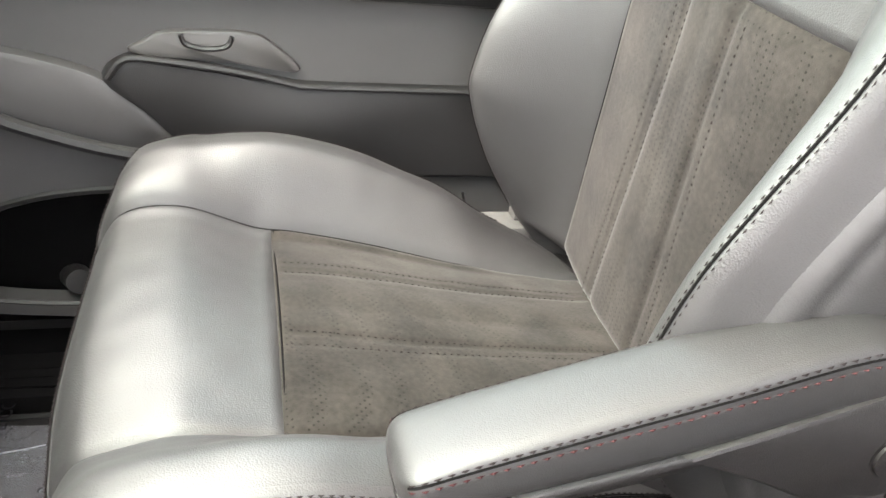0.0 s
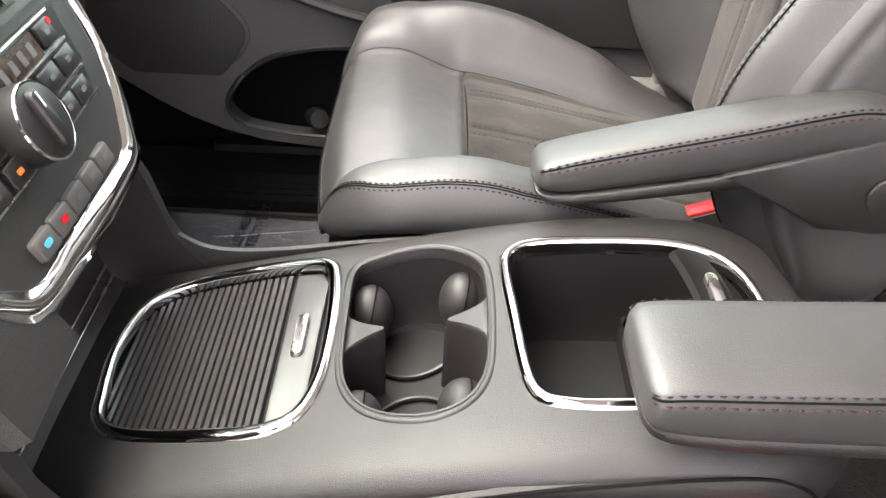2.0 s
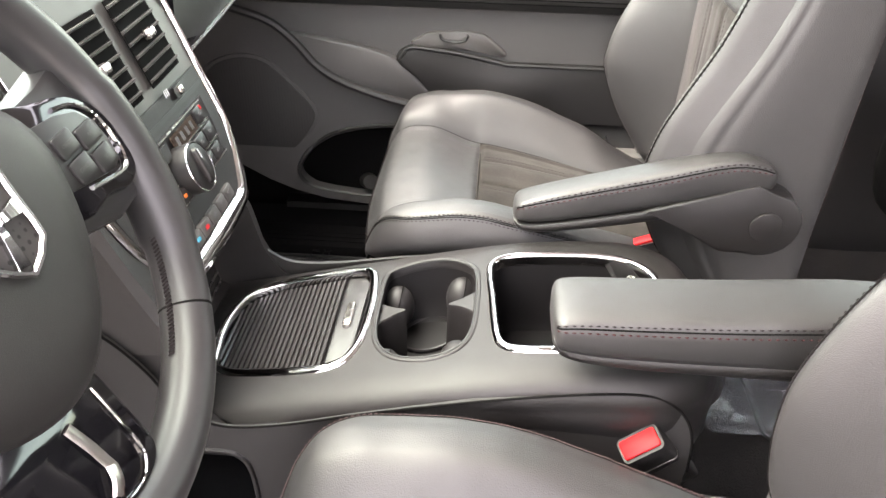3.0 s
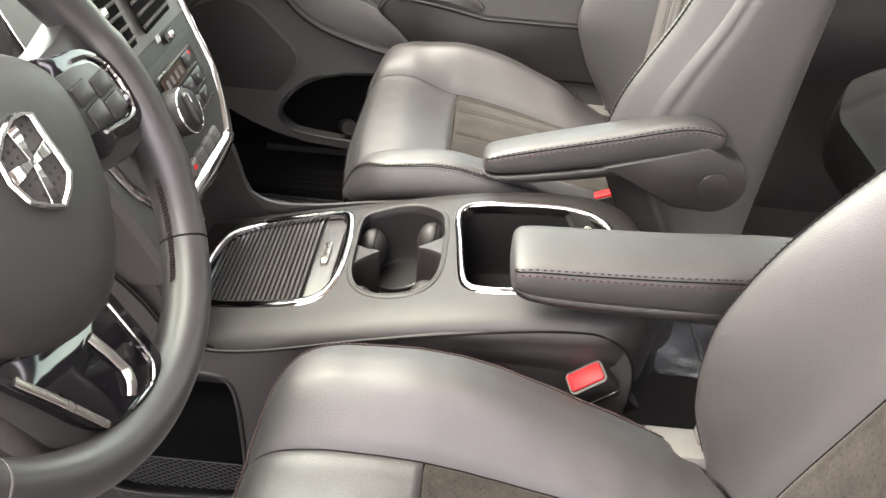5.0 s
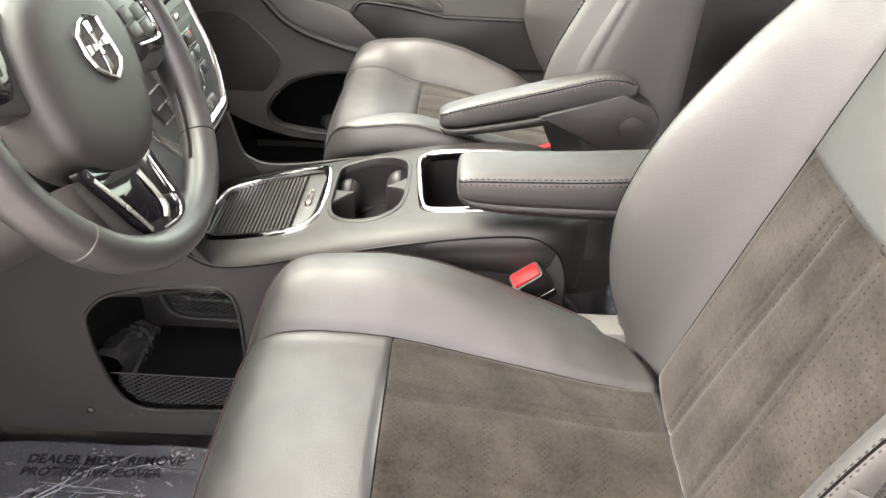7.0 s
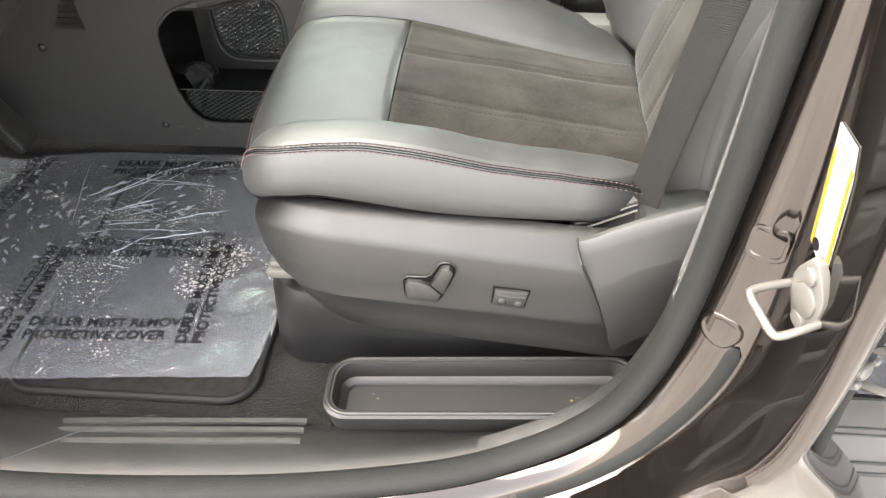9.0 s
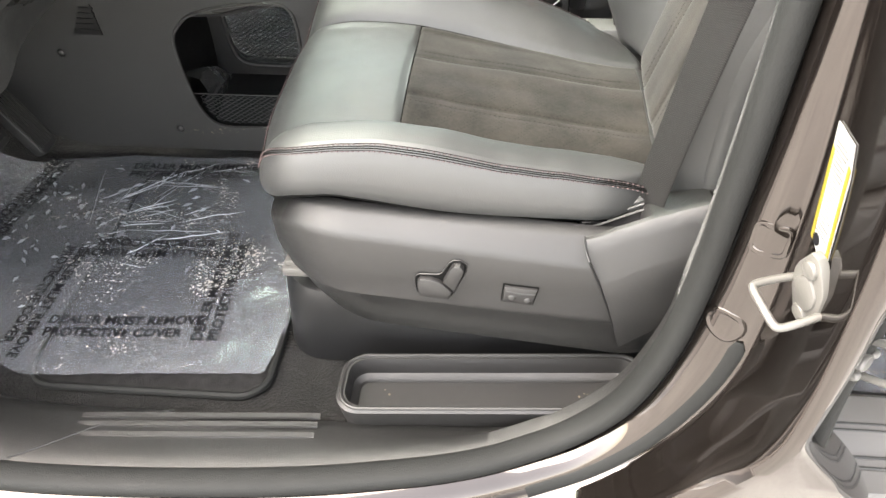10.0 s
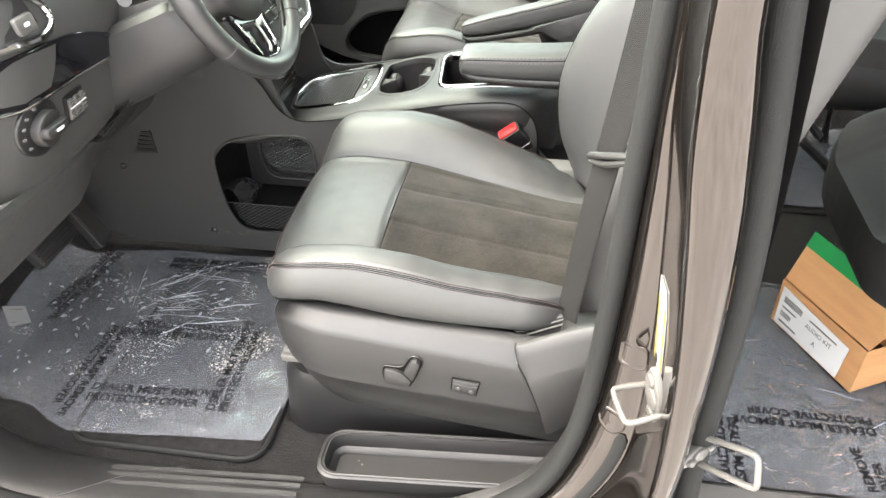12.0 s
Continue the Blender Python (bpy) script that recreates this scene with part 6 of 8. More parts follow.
v1 = vent(0.052, 0.133, 0.611, 0.700, 0.002, 7)
v2 = vent(-0.060, 0.026, 0.611, 0.700, -0.002, 7)
part("vent_tab", _plate(rrect(0.020, 0.010, 0.004, 4, 0.096, 0.6545), on_stack, 0.003, 0.011, 0.003), SATIN, v1, "silver vent tab")
part("vent_tab", _plate(rrect(0.020, 0.010, 0.004, 4, -0.016, 0.6545), on_stack, 0.003, 0.011, 0.003), SATIN, v2, "silver vent tab")
for y in (0.098, -0.060):
    s_ = part("slider_slot", _plate(rrect(0.026, 0.011, 0.003, 3, y, 0.592), on_stack, 0.0012, 0.0024), BLACK, stack)
    part("slider", _plate(rrect(0.010, 0.009, 0.003, 3, y, 0.592), on_stack, 0.002, 0.0065, 0.002), SATIN, s_)
    for k in range(3):
        part("mark", _plate([(y - 0.034 + 0.004 * k, 0.596), (y - 0.0325 + 0.004 * k, 0.596), (y - 0.0315 + 0.004 * k, 0.603), (y - 0.033 + 0.004 * k, 0.603)], on_stack, 0.0012, 0.0018), MARK, s_)
part("seam_strip", _plate([(-0.12, 0.5775), (0.158, 0.5775), (0.160, 0.5825), (-0.122, 0.5825)], on_stack, 0.001, 0.0024), BLACK, stack)
climate = part("climate_panel", _plate([(-0.075, 0.508), (0.112, 0.508), (0.126, 0.530), (0.134, 0.571), (-0.094, 0.571), (-0.088, 0.530)], on_stack, 0.001, 0.003, 0.001), BUTTON, stack, "dark grey climate control panel")
for b in (0.549, 0.528, 0.5085, 0.5700):
    part("silver_line", _plate([(-0.080, b - 0.0009), (0.122, b - 0.0009), (0.122, b + 0.0009), (-0.080, b + 0.0009)], on_stack, 0.002, 0.0040), SATIN, climate)
part("display", _plate(rrect(0.064, 0.0165, 0.001, 2, 0.056, 0.5590), on_stack, 0.002, 0.0036), LCD, climate, "dark amber display")
for k in range(4):
    part("digit", _plate([(0.032 + 0.014 * k, 0.5545), (0.038 + 0.014 * k, 0.5545), (0.038 + 0.014 * k, 0.5635), (0.032 + 0.014 * k, 0.5635)], on_stack, 0.0030, 0.0040), GREYINK, climate)
for a, b, w, h_, m_ in ((0.104, 0.560, 0.022, 0.016, BUTTON), (-0.02, 0.560, 0.06, 0.016, BUTTON), (0.076, 0.5385, 0.026, 0.016, BUTTON), (0.106, 0.5385, 0.026, 0.016, BUTTON), (-0.03, 0.5385, 0.026, 0.016, BUTTON),
                        (0.072, 0.518, 0.026, 0.015, BUTTON), (0.100, 0.518, 0.024, 0.015, BUTTON), (-0.010, 0.518, 0.024, 0.015, BUTTON), (-0.040, 0.518, 0.024, 0.015, BUTTON)):
    bt = part("button", _plate(rrect(w, h_, 0.002, 3, a, b), on_stack, 0.002, 0.0052, 0.0012), m_, climate)
    part("symbol", _plate(rrect(0.0062, 0.0034, 0.001, 3, a, b), on_stack, 0.005, 0.0057), AMBER if a == -0.010 else GREYINK, bt)
part("symbol", _plate(rrect(0.005, 0.005, 0.002, 3, 0.113, 0.5645), on_stack, 0.005, 0.0058), RED, climate)
knob = part("knob", _plate([(0.020 + 0.0255 * math.cos(a), 0.532 + 0.0255 * math.sin(a)) for a in [2 * math.pi * k / 40 for k in range(40)]], on_stack, 0.0, 0.022, 0.003), BUTTON, climate, "round control knob")
bm = bmesh.new()
tube(bm, [on_stack(0.020 + 0.0245 * math.cos(a), 0.532 + 0.0245 * math.sin(a), 0.0205) for a in [2 * math.pi * k / 40 for k in range(40)]], 0.0013, 6, closed=True, up=(1, 0, 0.4))
part("knob_ring", bm, CHROME, knob)
part("knob_grip", _plate(rrect(0.011, 0.040, 0.005, 4, 0.020, 0.532), on_stack, 0.020, 0.0275, 0.003), BUTTON, knob)
part("knob_mark", _plate([(0.0192, 0.540), (0.0208, 0.540), (0.0208, 0.550), (0.0192, 0.550)], on_stack, 0.0272, 0.0278), MARK, knob)
for k, m_ in enumerate((BLUE, RED, MARK, MARK, MARK)):
    y = -0.032 + 0.0255 * k
    bt = part("switch_button", _plate(rrect(0.0235, 0.015, 0.0025, 3, y, 0.4785), on_stack, 0.0, 0.0055, 0.0018), TRIM_PALE, stack)
    part("symbol", _plate(rrect(0.0085, 0.0042, 0.002, 3, y, 0.4785), on_stack, 0.005, 0.0060), m_ if k < 2 else GREYINK, bt)

# ------------------------------------------------------------ dashboard
dash = thing("dashboard", (-0.5, 0.0, 0.5), "dark grained dashboard with gloss trim and light switch", "dashboard")
bm = bmesh.new()
rows = []
for y in [0.165 + 0.62 * k / 16 for k in range(17)]:
    e = 0.05 * sm(0.3, 0.78, y)
    rows.append([Vector((x - e, y, z)) for x, z in ((-0.72, 0.40), (-0.60, 0.46), (-0.47, 0.535), (-0.40, 0.570), (-0.368, 0.590), (-0.360, 0.620), (-0.372, 0.700), (-0.40, 0.765), (-0.46, 0.792), (-0.60, 0.800), (-0.98, 0.790))])
loft(bm, rows, False, False)
part("passenger_dash", bm, SOFT, dash)
bm = bmesh.new()
prism(bm, [(0.175, 0.600), (0.70, 0.615), (0.70, 0.655), (0.172, 0.668)], lambda a, b, d: Vector((-0.362 - 0.05 * sm(0.3, 0.78, a) - 0.13 * max(0, b - 0.62) + d, a, b)), -0.004, 0.004, 0.0015)
part("trim_inlay", bm, PIANO, dash, "gloss black inlay")
for pts in (((0.175, 0.597), (0.70, 0.611)), ((0.172, 0.671), (0.70, 0.658))):
    bm = bmesh.new()
    tube(bm, [Vector((-0.357 - 0.05 * sm(0.3, 0.78, a) - 0.13 * max(0, b - 0.62), a, b)) for a, b in (pts[0], ((pts[0][0] + pts[1][0]) / 2, (pts[0][1] + pts[1][1]) / 2), pts[1])], 0.0030, 8)
    part("inlay_chrome", bm, CHROME, dash, "chrome strip")

# driver's half: upper face, gloss band, lower face and knee panel
def face_x(z):
    return table([(0.42, -0.520), (0.47, -0.450), (0.52, -0.400), (0.56, -0.381), (0.60, -0.374), (0.66, -0.368), (0.72, -0.372), (0.78, -0.40), (0.81, -0.46)], z)


def on_dash(a, b, d):
    return Vector((face_x(b) + 0.04 * sm(-0.70, -0.84, a) * -1 + d, a, b))


bm = bmesh.new()
rows = []
for k in range(25):
    y = -0.145 - 0.69 * k / 24
    low_z = table([(-0.84, 0.520), (-0.75, 0.510), (-0.60, 0.480), (-0.45, 0.440), (-0.30, 0.42), (-0.14, 0.42)], y)
    rows.append([on_dash(y, z, 0) for z in [low_z + (0.81 - low_z) * j / 18 for j in range(19)]] + [Vector((-0.98, y, 0.80))])
loft(bm, rows, False, False)
part("driver_dash", bm, DASH, dash)
bm = bmesh.new()
rows = []
for k in range(21):
    y = -0.165 - 0.665 * k / 20
    low_z = table([(-0.84, 0.520), (-0.75, 0.510), (-0.60, 0.480), (-0.45, 0.440), (-0.30, 0.42), (-0.14, 0.42)], y)
    x0 = face_x(low_z)
    xf = min(x0 - 0.010, -0.478)
    rows.append([Vector((x0 + 0.002, y, low_z + 0.008)), Vector((x0 + 0.004, y, low_z - 0.004)), Vector((x0 - 0.004, y, low_z - 0.016)), Vector((xf * 0.5 + x0 * 0.5 - 0.004, y, low_z * 0.5 + 0.192)), Vector((xf - 0.004, y, 0.378)), Vector((xf - 0.016, y, 0.360)), Vector((xf - 0.040, y, 0.353)), Vector((-0.90, y, 0.345))])
loft(bm, rows, False, False)
part("knee_panel", bm, DASH, dash, "grained grey knee panel")
bm = bmesh.new()
rows = []
for k in range(26):
    z = 0.425 + 0.32 * k / 25
    ye = 2 * YS - table([(b, YS + a) for a, b in HALF], z) - 0.006
    p = on_stack(ye, z, 0.002)
    rows.append([p, Vector((p.x + 0.004, -0.144, z)), Vector((p.x - 0.004, -0.1515, z)), Vector((-0.39, -0.160, z)), Vector((-0.47, -0.167, z))])
loft(bm, rows, False, False)
part("stack_cheek", bm, TRIM, dash, "grained panel beside the centre stack")
band = [(-0.84, 0.682), (-0.80, 0.650), (-0.74, 0.634), (-0.68, 0.632), (-0.60, 0.628), (-0.52, 0.620), (-0.50, 0.640), (-0.58, 0.676), (-0.66, 0.690), (-0.76, 0.696)]
part("gloss_band", _plate([(p.x, p.y) for p in spline([(a, b, 0) for a, b in band], 50, True)], on_dash, -0.003, 0.004, 0.002), PIANO, dash, "gloss black band")
bm = bmesh.new()
tube(bm, spline([on_dash(a, b - 0.001, 0.005) for a, b in band[:6]], 30), 0.0018, 6)
part("band_chrome", bm, CHROME, dash, "thin chrome line")
bm = bmesh.new()
tube(bm, spline([on_dash(a, b, 0.006) for a, b in ((-0.84, 0.705), (-0.74, 0.708), (-0.675, 0.700), (-0.640, 0.706), (-0.635, 0.725), (-0.66, 0.750), (-0.72, 0.775))], 34), 0.0048, 8)
part("vent_ring", bm, CHROME, dash, "chrome ring of the side vent")
part("vent_core", _plate([(-0.83, 0.712), (-0.70, 0.712), (-0.655, 0.716), (-0.66, 0.745), (-0.72, 0.770), (-0.83, 0.775)], on_dash, -0.002, 0.003), BLACK, dash)
part("mirror_switch", _plate(rrect(0.035, 0.020, 0.004, 3, -0.68, 0.722), on_dash, 0.002, 0.008, 0.002), TRIM_PALE, dash, "small grey switch")
part("mirror_mark", _plate(rrect(0.010, 0.004, 0.001, 2, -0.68, 0.722), on_dash, 0.0075, 0.0086), MARK, dash)
dial = part("light_switch", _plate([(-0.708 + 0.038 * math.cos(a), 0.598 + 0.038 * math.sin(a)) for a in [2 * math.pi * k / 40 for k in range(40)]], on_dash, -0.003, 0.004, 0.002), BLACK, dash, "round black headlamp switch with white marks")
part("dial_knob", _plate([(-0.703 + 0.024 * math.cos(a), 0.595 + 0.024 * math.sin(a)) for a in [2 * math.pi * k / 32 for k in range(32)]], on_dash, 0.003, 0.016, 0.003), SOFT, dial)
part("dial_grip", _plate(rrect(0.046, 0.015, 0.007, 5, -0.703, 0.596), on_dash, 0.015, 0.026, 0.004), SOFT, dial)
for k, an in enumerate((105, 135, 160, 185, 215)):
    part("dial_mark", _plate(rrect(0.0055, 0.004, 0.002, 2, -0.706 + 0.031 * math.cos(radians(an)), 0.597 + 0.031 * math.sin(radians(an))), on_dash, 0.003, 0.0048), GREYINK, dial)
part("grip_mark", _plate(rrect(0.014, 0.004, 0.001, 2, -0.703, 0.596), on_dash, 0.0255, 0.0266), MARK, dial)
sws = part("dimmer_panel", _plate(rrect(0.044, 0.040, 0.004, 3, -0.630, 0.592), on_dash, -0.002, 0.004, 0.001), BLACK, dash, "ridged dimmer wheels")
for k in range(3):
    part("dimmer_wheel", _plate(rrect(0.010, 0.030, 0.002, 2, -0.643 + 0.013 * k, 0.592), on_dash, 0.002, 0.008, 0.002), TRIM_PALE, sws)
    for j in range(4):
        part("ridge", _plate(rrect(0.010, 0.0018, 0.0005, 1, -0.643 + 0.013 * k, 0.582 + 0.0066 * j), on_dash, 0.0075, 0.0092), MARK if j == 2 else SATIN, sws)

# ------------------------------------------------------------ steering column and wheel
WC, WT = Vector((-0.2192, -0.413, 0.7206)), radians(25.2)
WV, WU, WN = (Matrix.Rotation(radians(2.0), 3, "Z") @ Vector(v) for v in ((0, 1, 0), (-math.sin(WT), 0, math.cos(WT)), (math.cos(WT), 0, math.sin(WT))))


def on_wheel(a, b, d):
    """a to the driver's right, b up, d towards the driver."""
    return WC + (WV * a + WU * b + WN * d) * 0.917


column = thing("steering_column", on_wheel(0, 0, -0.15), "dark grained steering column shroud with ignition and levers", "steering column")
bm = bmesh.new()
loft(bm, [[on_wheel(-0.005 + w * math.cos(a), cy + h_ * math.sin(a), d) for a in [2 * math.pi * k / 28 for k in range(28)]] for w, h_, cy, d in
          ((0.030, 0.030, 0, -0.02), (0.046, 0.044, -0.006, -0.035), (0.058, 0.058, -0.012, -0.05), (0.068, 0.070, -0.018, -0.09), (0.072, 0.078, -0.024, -0.14), (0.074, 0.082, -0.03, -0.21), (0.074, 0.084, -0.03, -0.30))])
part("shroud", bm, TRIM, column)
bm = bmesh.new()
loft(bm, [[on_wheel(a * w - 0.046, b * h_ - 0.055, d) for a, b in ((-0.36, 0.5), (-0.46, 0.42), (-0.5, 0.25), (-0.5, -0.10), (-0.44, -0.28), (-0.34, -0.44), (-0.26, -0.5), (0.26, -0.5), (0.34, -0.44), (0.44, -0.28), (0.5, -0.10), (0.5, 0.25), (0.46, 0.42), (0.36, 0.5))]
          for w, h_, d in ((0.06, 0.05, -0.045), (0.115, 0.085, -0.052), (0.138, 0.108, -0.070), (0.148, 0.118, -0.14), (0.152, 0.124, -0.22), (0.152, 0.126, -0.30))])
part("lower_shroud", bm, DARKTRIM, column, angle=30)
bm = bmesh.new()
tube(bm, spline([on_wheel(-0.05, 0.01, -0.075), on_wheel(-0.11, 0.02, -0.075), on_wheel(-0.165, 0.034, -0.068), on_wheel(-0.20, 0.04, -0.062)], 16), lambda s: 0.0065 + 0.004 * sm(0.4, 0.7, s), 10)
part("turn_lever", bm, BLACK, column, "black turn signal lever")
bm = bmesh.new()
rings = []
for k, p in enumerate(spline([(-0.340, -0.448, 0.585), (-0.368, -0.462, 0.545), (-0.392, -0.470, 0.512), (-0.425, -0.468, 0.490), (-0.47, -0.455, 0.487), (-0.53, -0.44, 0.49)], 22)):
    r0 = 0.040 + 0.008 * math.sin(2.6 * k / 21)
    ring = []
    for j in range(36):
        a = 2 * math.pi * j / 36
        fold_ = 1 - 2 * abs(noise.noise((math.cos(a) * 2.3, math.sin(a) * 2.3 + 4.0, k * 0.28)))
        rr = r0 * (0.86 + 0.34 * fold_ * abs(fold_))
        ring.append(Vector((p.x + 0.55 * rr * math.cos(a), p.y + rr * math.sin(a), p.z + 0.75 * rr * math.cos(a))))
    rings.append(ring)
loft(bm, rings)
part("column_boot", bm, RUBBER, column, "dark crumpled boot under the column", angle=30)
bm = bmesh.new()
tube(bm, spline([(-0.352, -0.455, 0.548), (-0.366, -0.478, 0.540), (-0.376, -0.505, 0.536)], 8), lambda s: 0.006 + 0.004 * s, 10, flat=0.55)
part("tilt_lever", bm, BLACK, column, "small grey tilt lever")

wheel = thing("steering_wheel", on_wheel(0, 0, 0), "black leather steering wheel with gloss black spokes, turned slightly", "steering wheel")
RR = 0.1705


def rim_ring(an, grow=1.0, n=20):
    c, s = math.cos(an), math.sin(an)
    fat = 0.0168 + 0.0016 * (abs(math.sin(an + radians(12))) < 0.35)
    return [on_wheel((RR + fat * grow * math.cos(t)) * c, (RR + fat * grow * math.cos(t)) * s, 1.12 * fat * grow * math.sin(t)) for t in [2 * math.pi * k / n for k in range(n)]]


bm = bmesh.new()
loft(bm, [rim_ring(2 * math.pi * k / 120) for k in range(120)], True, False, True)
part("rim", bm, LEATHER_RIM, wheel, angle=60)
for an in (211.5, 311):
    bm = bmesh.new()
    loft(bm, [rim_ring(radians(an + e), g) for e, g in ((-0.35, 1.0), (-0.2, 1.012), (0.2, 1.012), (0.35, 1.0))], True, False)
    part("rim_seam", bm, PIPING if an == 311 else TRIM_PALE, wheel)
bm = bmesh.new()
for k in range(96):
    an = radians(-62 + 1.0 * k) if k < 52 else radians(128 + 1.0 * (k - 52) * 1.2)
    ring = [on_wheel((RR - 0.0172 + o) * math.cos(an + e), (RR - 0.0172 + o) * math.sin(an + e), d) for o, e, d in ((-0.0002, -0.006, -0.0022), (-0.0006, 0.0, 0.0), (-0.0002, 0.006, 0.0022))]
    tube(bm, ring, 0.0006, 5)
tagged(part("rim_stitching", bm, THREAD_DARK, wheel, "black cross stitching inside the rim"), kind="stuff")

# airbag cover
HUB = [(0.005, 0.076), (0.050, 0.066), (0.082, 0.046), (0.092, 0.014), (0.076, -0.028), (0.050, -0.060), (0.028, -0.078), (0.002, -0.089), (-0.024, -0.090), (-0.054, -0.080), (-0.080, -0.063), (-0.098, -0.038), (-0.097, -0.010), (-0.086, 0.022), (-0.066, 0.052), (-0.036, 0.072)]
hub_line = [(p.x, p.y) for p in spline([(a, b, 0) for a, b in HUB], 64, True)]
ca, cb = -0.004, -0.010
bm = bmesh.new()
rings = []
for k, d in ((1.02, -0.030), (1.03, -0.008), (1.0, 0.006), (0.95, 0.0135), (0.86, 0.0185), (0.70, 0.0215), (0.48, 0.023), (0.24, 0.0235), (0.02, 0.0235)):
    rings.append([on_wheel(ca + (a - ca) * k, cb + (b - cb) * k, d) for a, b in hub_line])
loft(bm, rings)
hub = part("airbag_cover", bm, HUB_GRAIN, wheel, "grained dark airbag cover", angle=60)
# emblem: plain shield with a cross, no lettering
SH = [(-0.031, 0.016), (-0.018, 0.0225), (-0.003, 0.0255), (0.006, 0.0240), (0.0135, 0.0200), (0.0120, 0.0100), (0.0110, 0.0), (0.0105, -0.010), (0.0085, -0.0195), (-0.002, -0.0260), (-0.014, -0.0295), (-0.024, -0.0220), (-0.033, -0.0130), (-0.0355, 0.0020)]
OX, OY = 0.016, 0.008
sh = [(a + OX, b + OY) for a, b in SH]
badge = part("emblem", _plate(sh, on_wheel, 0.020, 0.0242, 0.001), MESHGRILLE, hub, "chrome-edged shield emblem")
bm = bmesh.new()
tube(bm, [on_wheel(a, b, 0.0255) for a, b in sh], 0.0019, 6, closed=True, up=WN)
part("emblem_rim", bm, CHROME, badge)
for q in ((-0.008, 0.0225), (0.0095, 0.0005), (-0.0165, -0.0240), (-0.0330, 0.0030)):
    q = (q[0] + OX, q[1] + OY)
    d_ = Vector((q[0] + 0.0110 - OX, q[1] - 0.0010 - OY)).normalized()
    n_ = Vector((-d_.y, d_.x))
    c_ = Vector((-0.0110 + OX, 0.0010 + OY))
    part("emblem_bar", _plate([tuple(c_ + n_ * 0.0018), tuple(c_ - n_ * 0.0018), tuple(Vector(q) - n_ * 0.0048), tuple(Vector(q) + n_ * 0.0048)], on_wheel, 0.0235, 0.0268, 0.001), CHROME, badge)


# right and left spokes with button pods
AX = Vector((math.cos(radians(-104)), math.sin(radians(-104))))


def mirrored(a, b):
    """The same place on the other side of the wheel's own middle line."""
    p = Vector((a + 0.018, b + 0.008))
    q = AX * (2 * p.dot(AX)) - p
    return q.x - 0.018, q.y - 0.008


for flip in (False, True):
    g = (lambda a, b: mirrored(a, b)) if flip else (lambda a, b: (a, b))
    f = lambda a, b, d, g=g: on_wheel(*g(a, b), d)
    arm = part("spoke", _plate([(0.040, 0.046), (0.085, 0.042), (0.125, 0.044), (0.160, 0.050), (0.166, 0.0), (0.158, -0.050), (0.120, -0.052), (0.085, -0.042), (0.045, -0.036)], f, -0.022, 0.004, 0.006), LEATHER_RIM, wheel)
    pod = part("button_pod", _plate([(p.x, p.y) for p in spline([(0.072, 0.041, 0), (0.102, 0.039, 0), (0.132, 0.031, 0), (0.150, 0.018, 0), (0.158, 0.0, 0), (0.158, -0.020, 0), (0.150, -0.034, 0), (0.132, -0.038, 0), (0.108, -0.032, 0), (0.074, -0.026, 0)], 44, True)], f, -0.005, 0.0120, 0.003), PIANO, wheel, "gloss black button pod")
    bm = bmesh.new()
    tube(bm, spline([f(0.112, 0.0290, 0.0125), f(0.133, 0.0235, 0.0125), f(0.1450, 0.0110, 0.0125), f(0.1475, -0.008, 0.0125), f(0.1445, -0.0225, 0.0125), f(0.134, -0.0270, 0.0125), f(0.098, -0.0200, 0.0125)], 30), 0.0014, 6)
    part("pod_chrome", bm, CHROME, pod, "thin chrome line")
    part("pod_plate", _plate([(0.078, 0.030), (0.110, 0.026), (0.130, 0.020), (0.1405, 0.008), (0.1420, -0.008), (0.1390, -0.020), (0.128, -0.0225), (0.080, -0.013)], f, 0.010, 0.0130, 0.001), BUTTON, pod)
    for a, b in ((0.101, 0.010), (0.125, 0.005), (0.101, -0.007), (0.125, -0.012)):
        bt = part("button", _plate(rrect(0.0215, 0.0145, 0.002, 3, a, b), f, 0.012, 0.0152, 0.0012), BUTTON, pod)
        if flip:
            part("button_mark", _plate(rrect(0.008, 0.0022, 0.0008, 2, a, b), f, 0.0148, 0.0158), GREYINK, bt)
        else:
            letters({0.010: "ON/OFF", 0.005: "RES", -0.007: "CANCEL", -0.012: "SET"}[b], 0.0036, lambda p, q, a=a, b=b: f(a + p, b - 0.0012 + q, 0.0158), GREYINK, bt, "button_mark", "CENTER")
# lower spoke: gloss black with satin bars
f = on_wheel
low = part("lower_spoke", _plate([(-0.112, -0.056), (-0.060, -0.074), (0.008, -0.084), (0.014, -0.120), (0.010, -0.160), (-0.036, -0.166), (-0.078, -0.154), (-0.104, -0.110)], f, -0.024, 0.001, 0.004), SOFT, wheel)
part("gloss_insert", _plate([(p.x, p.y) for p in spline([(-0.099, -0.054, 0), (-0.060, -0.070, 0), (-0.020, -0.084, 0), (0.004, -0.086, 0), (0.0065, -0.110, 0), (0.006, -0.138, 0), (0.002, -0.151, 0), (-0.014, -0.1565, 0), (-0.036, -0.154, 0), (-0.062, -0.145, 0), (-0.079, -0.126, 0), (-0.090, -0.092, 0)], 44, True)], f, -0.004, 0.0075, 0.0025), PIANO, low, "gloss black spoke insert")
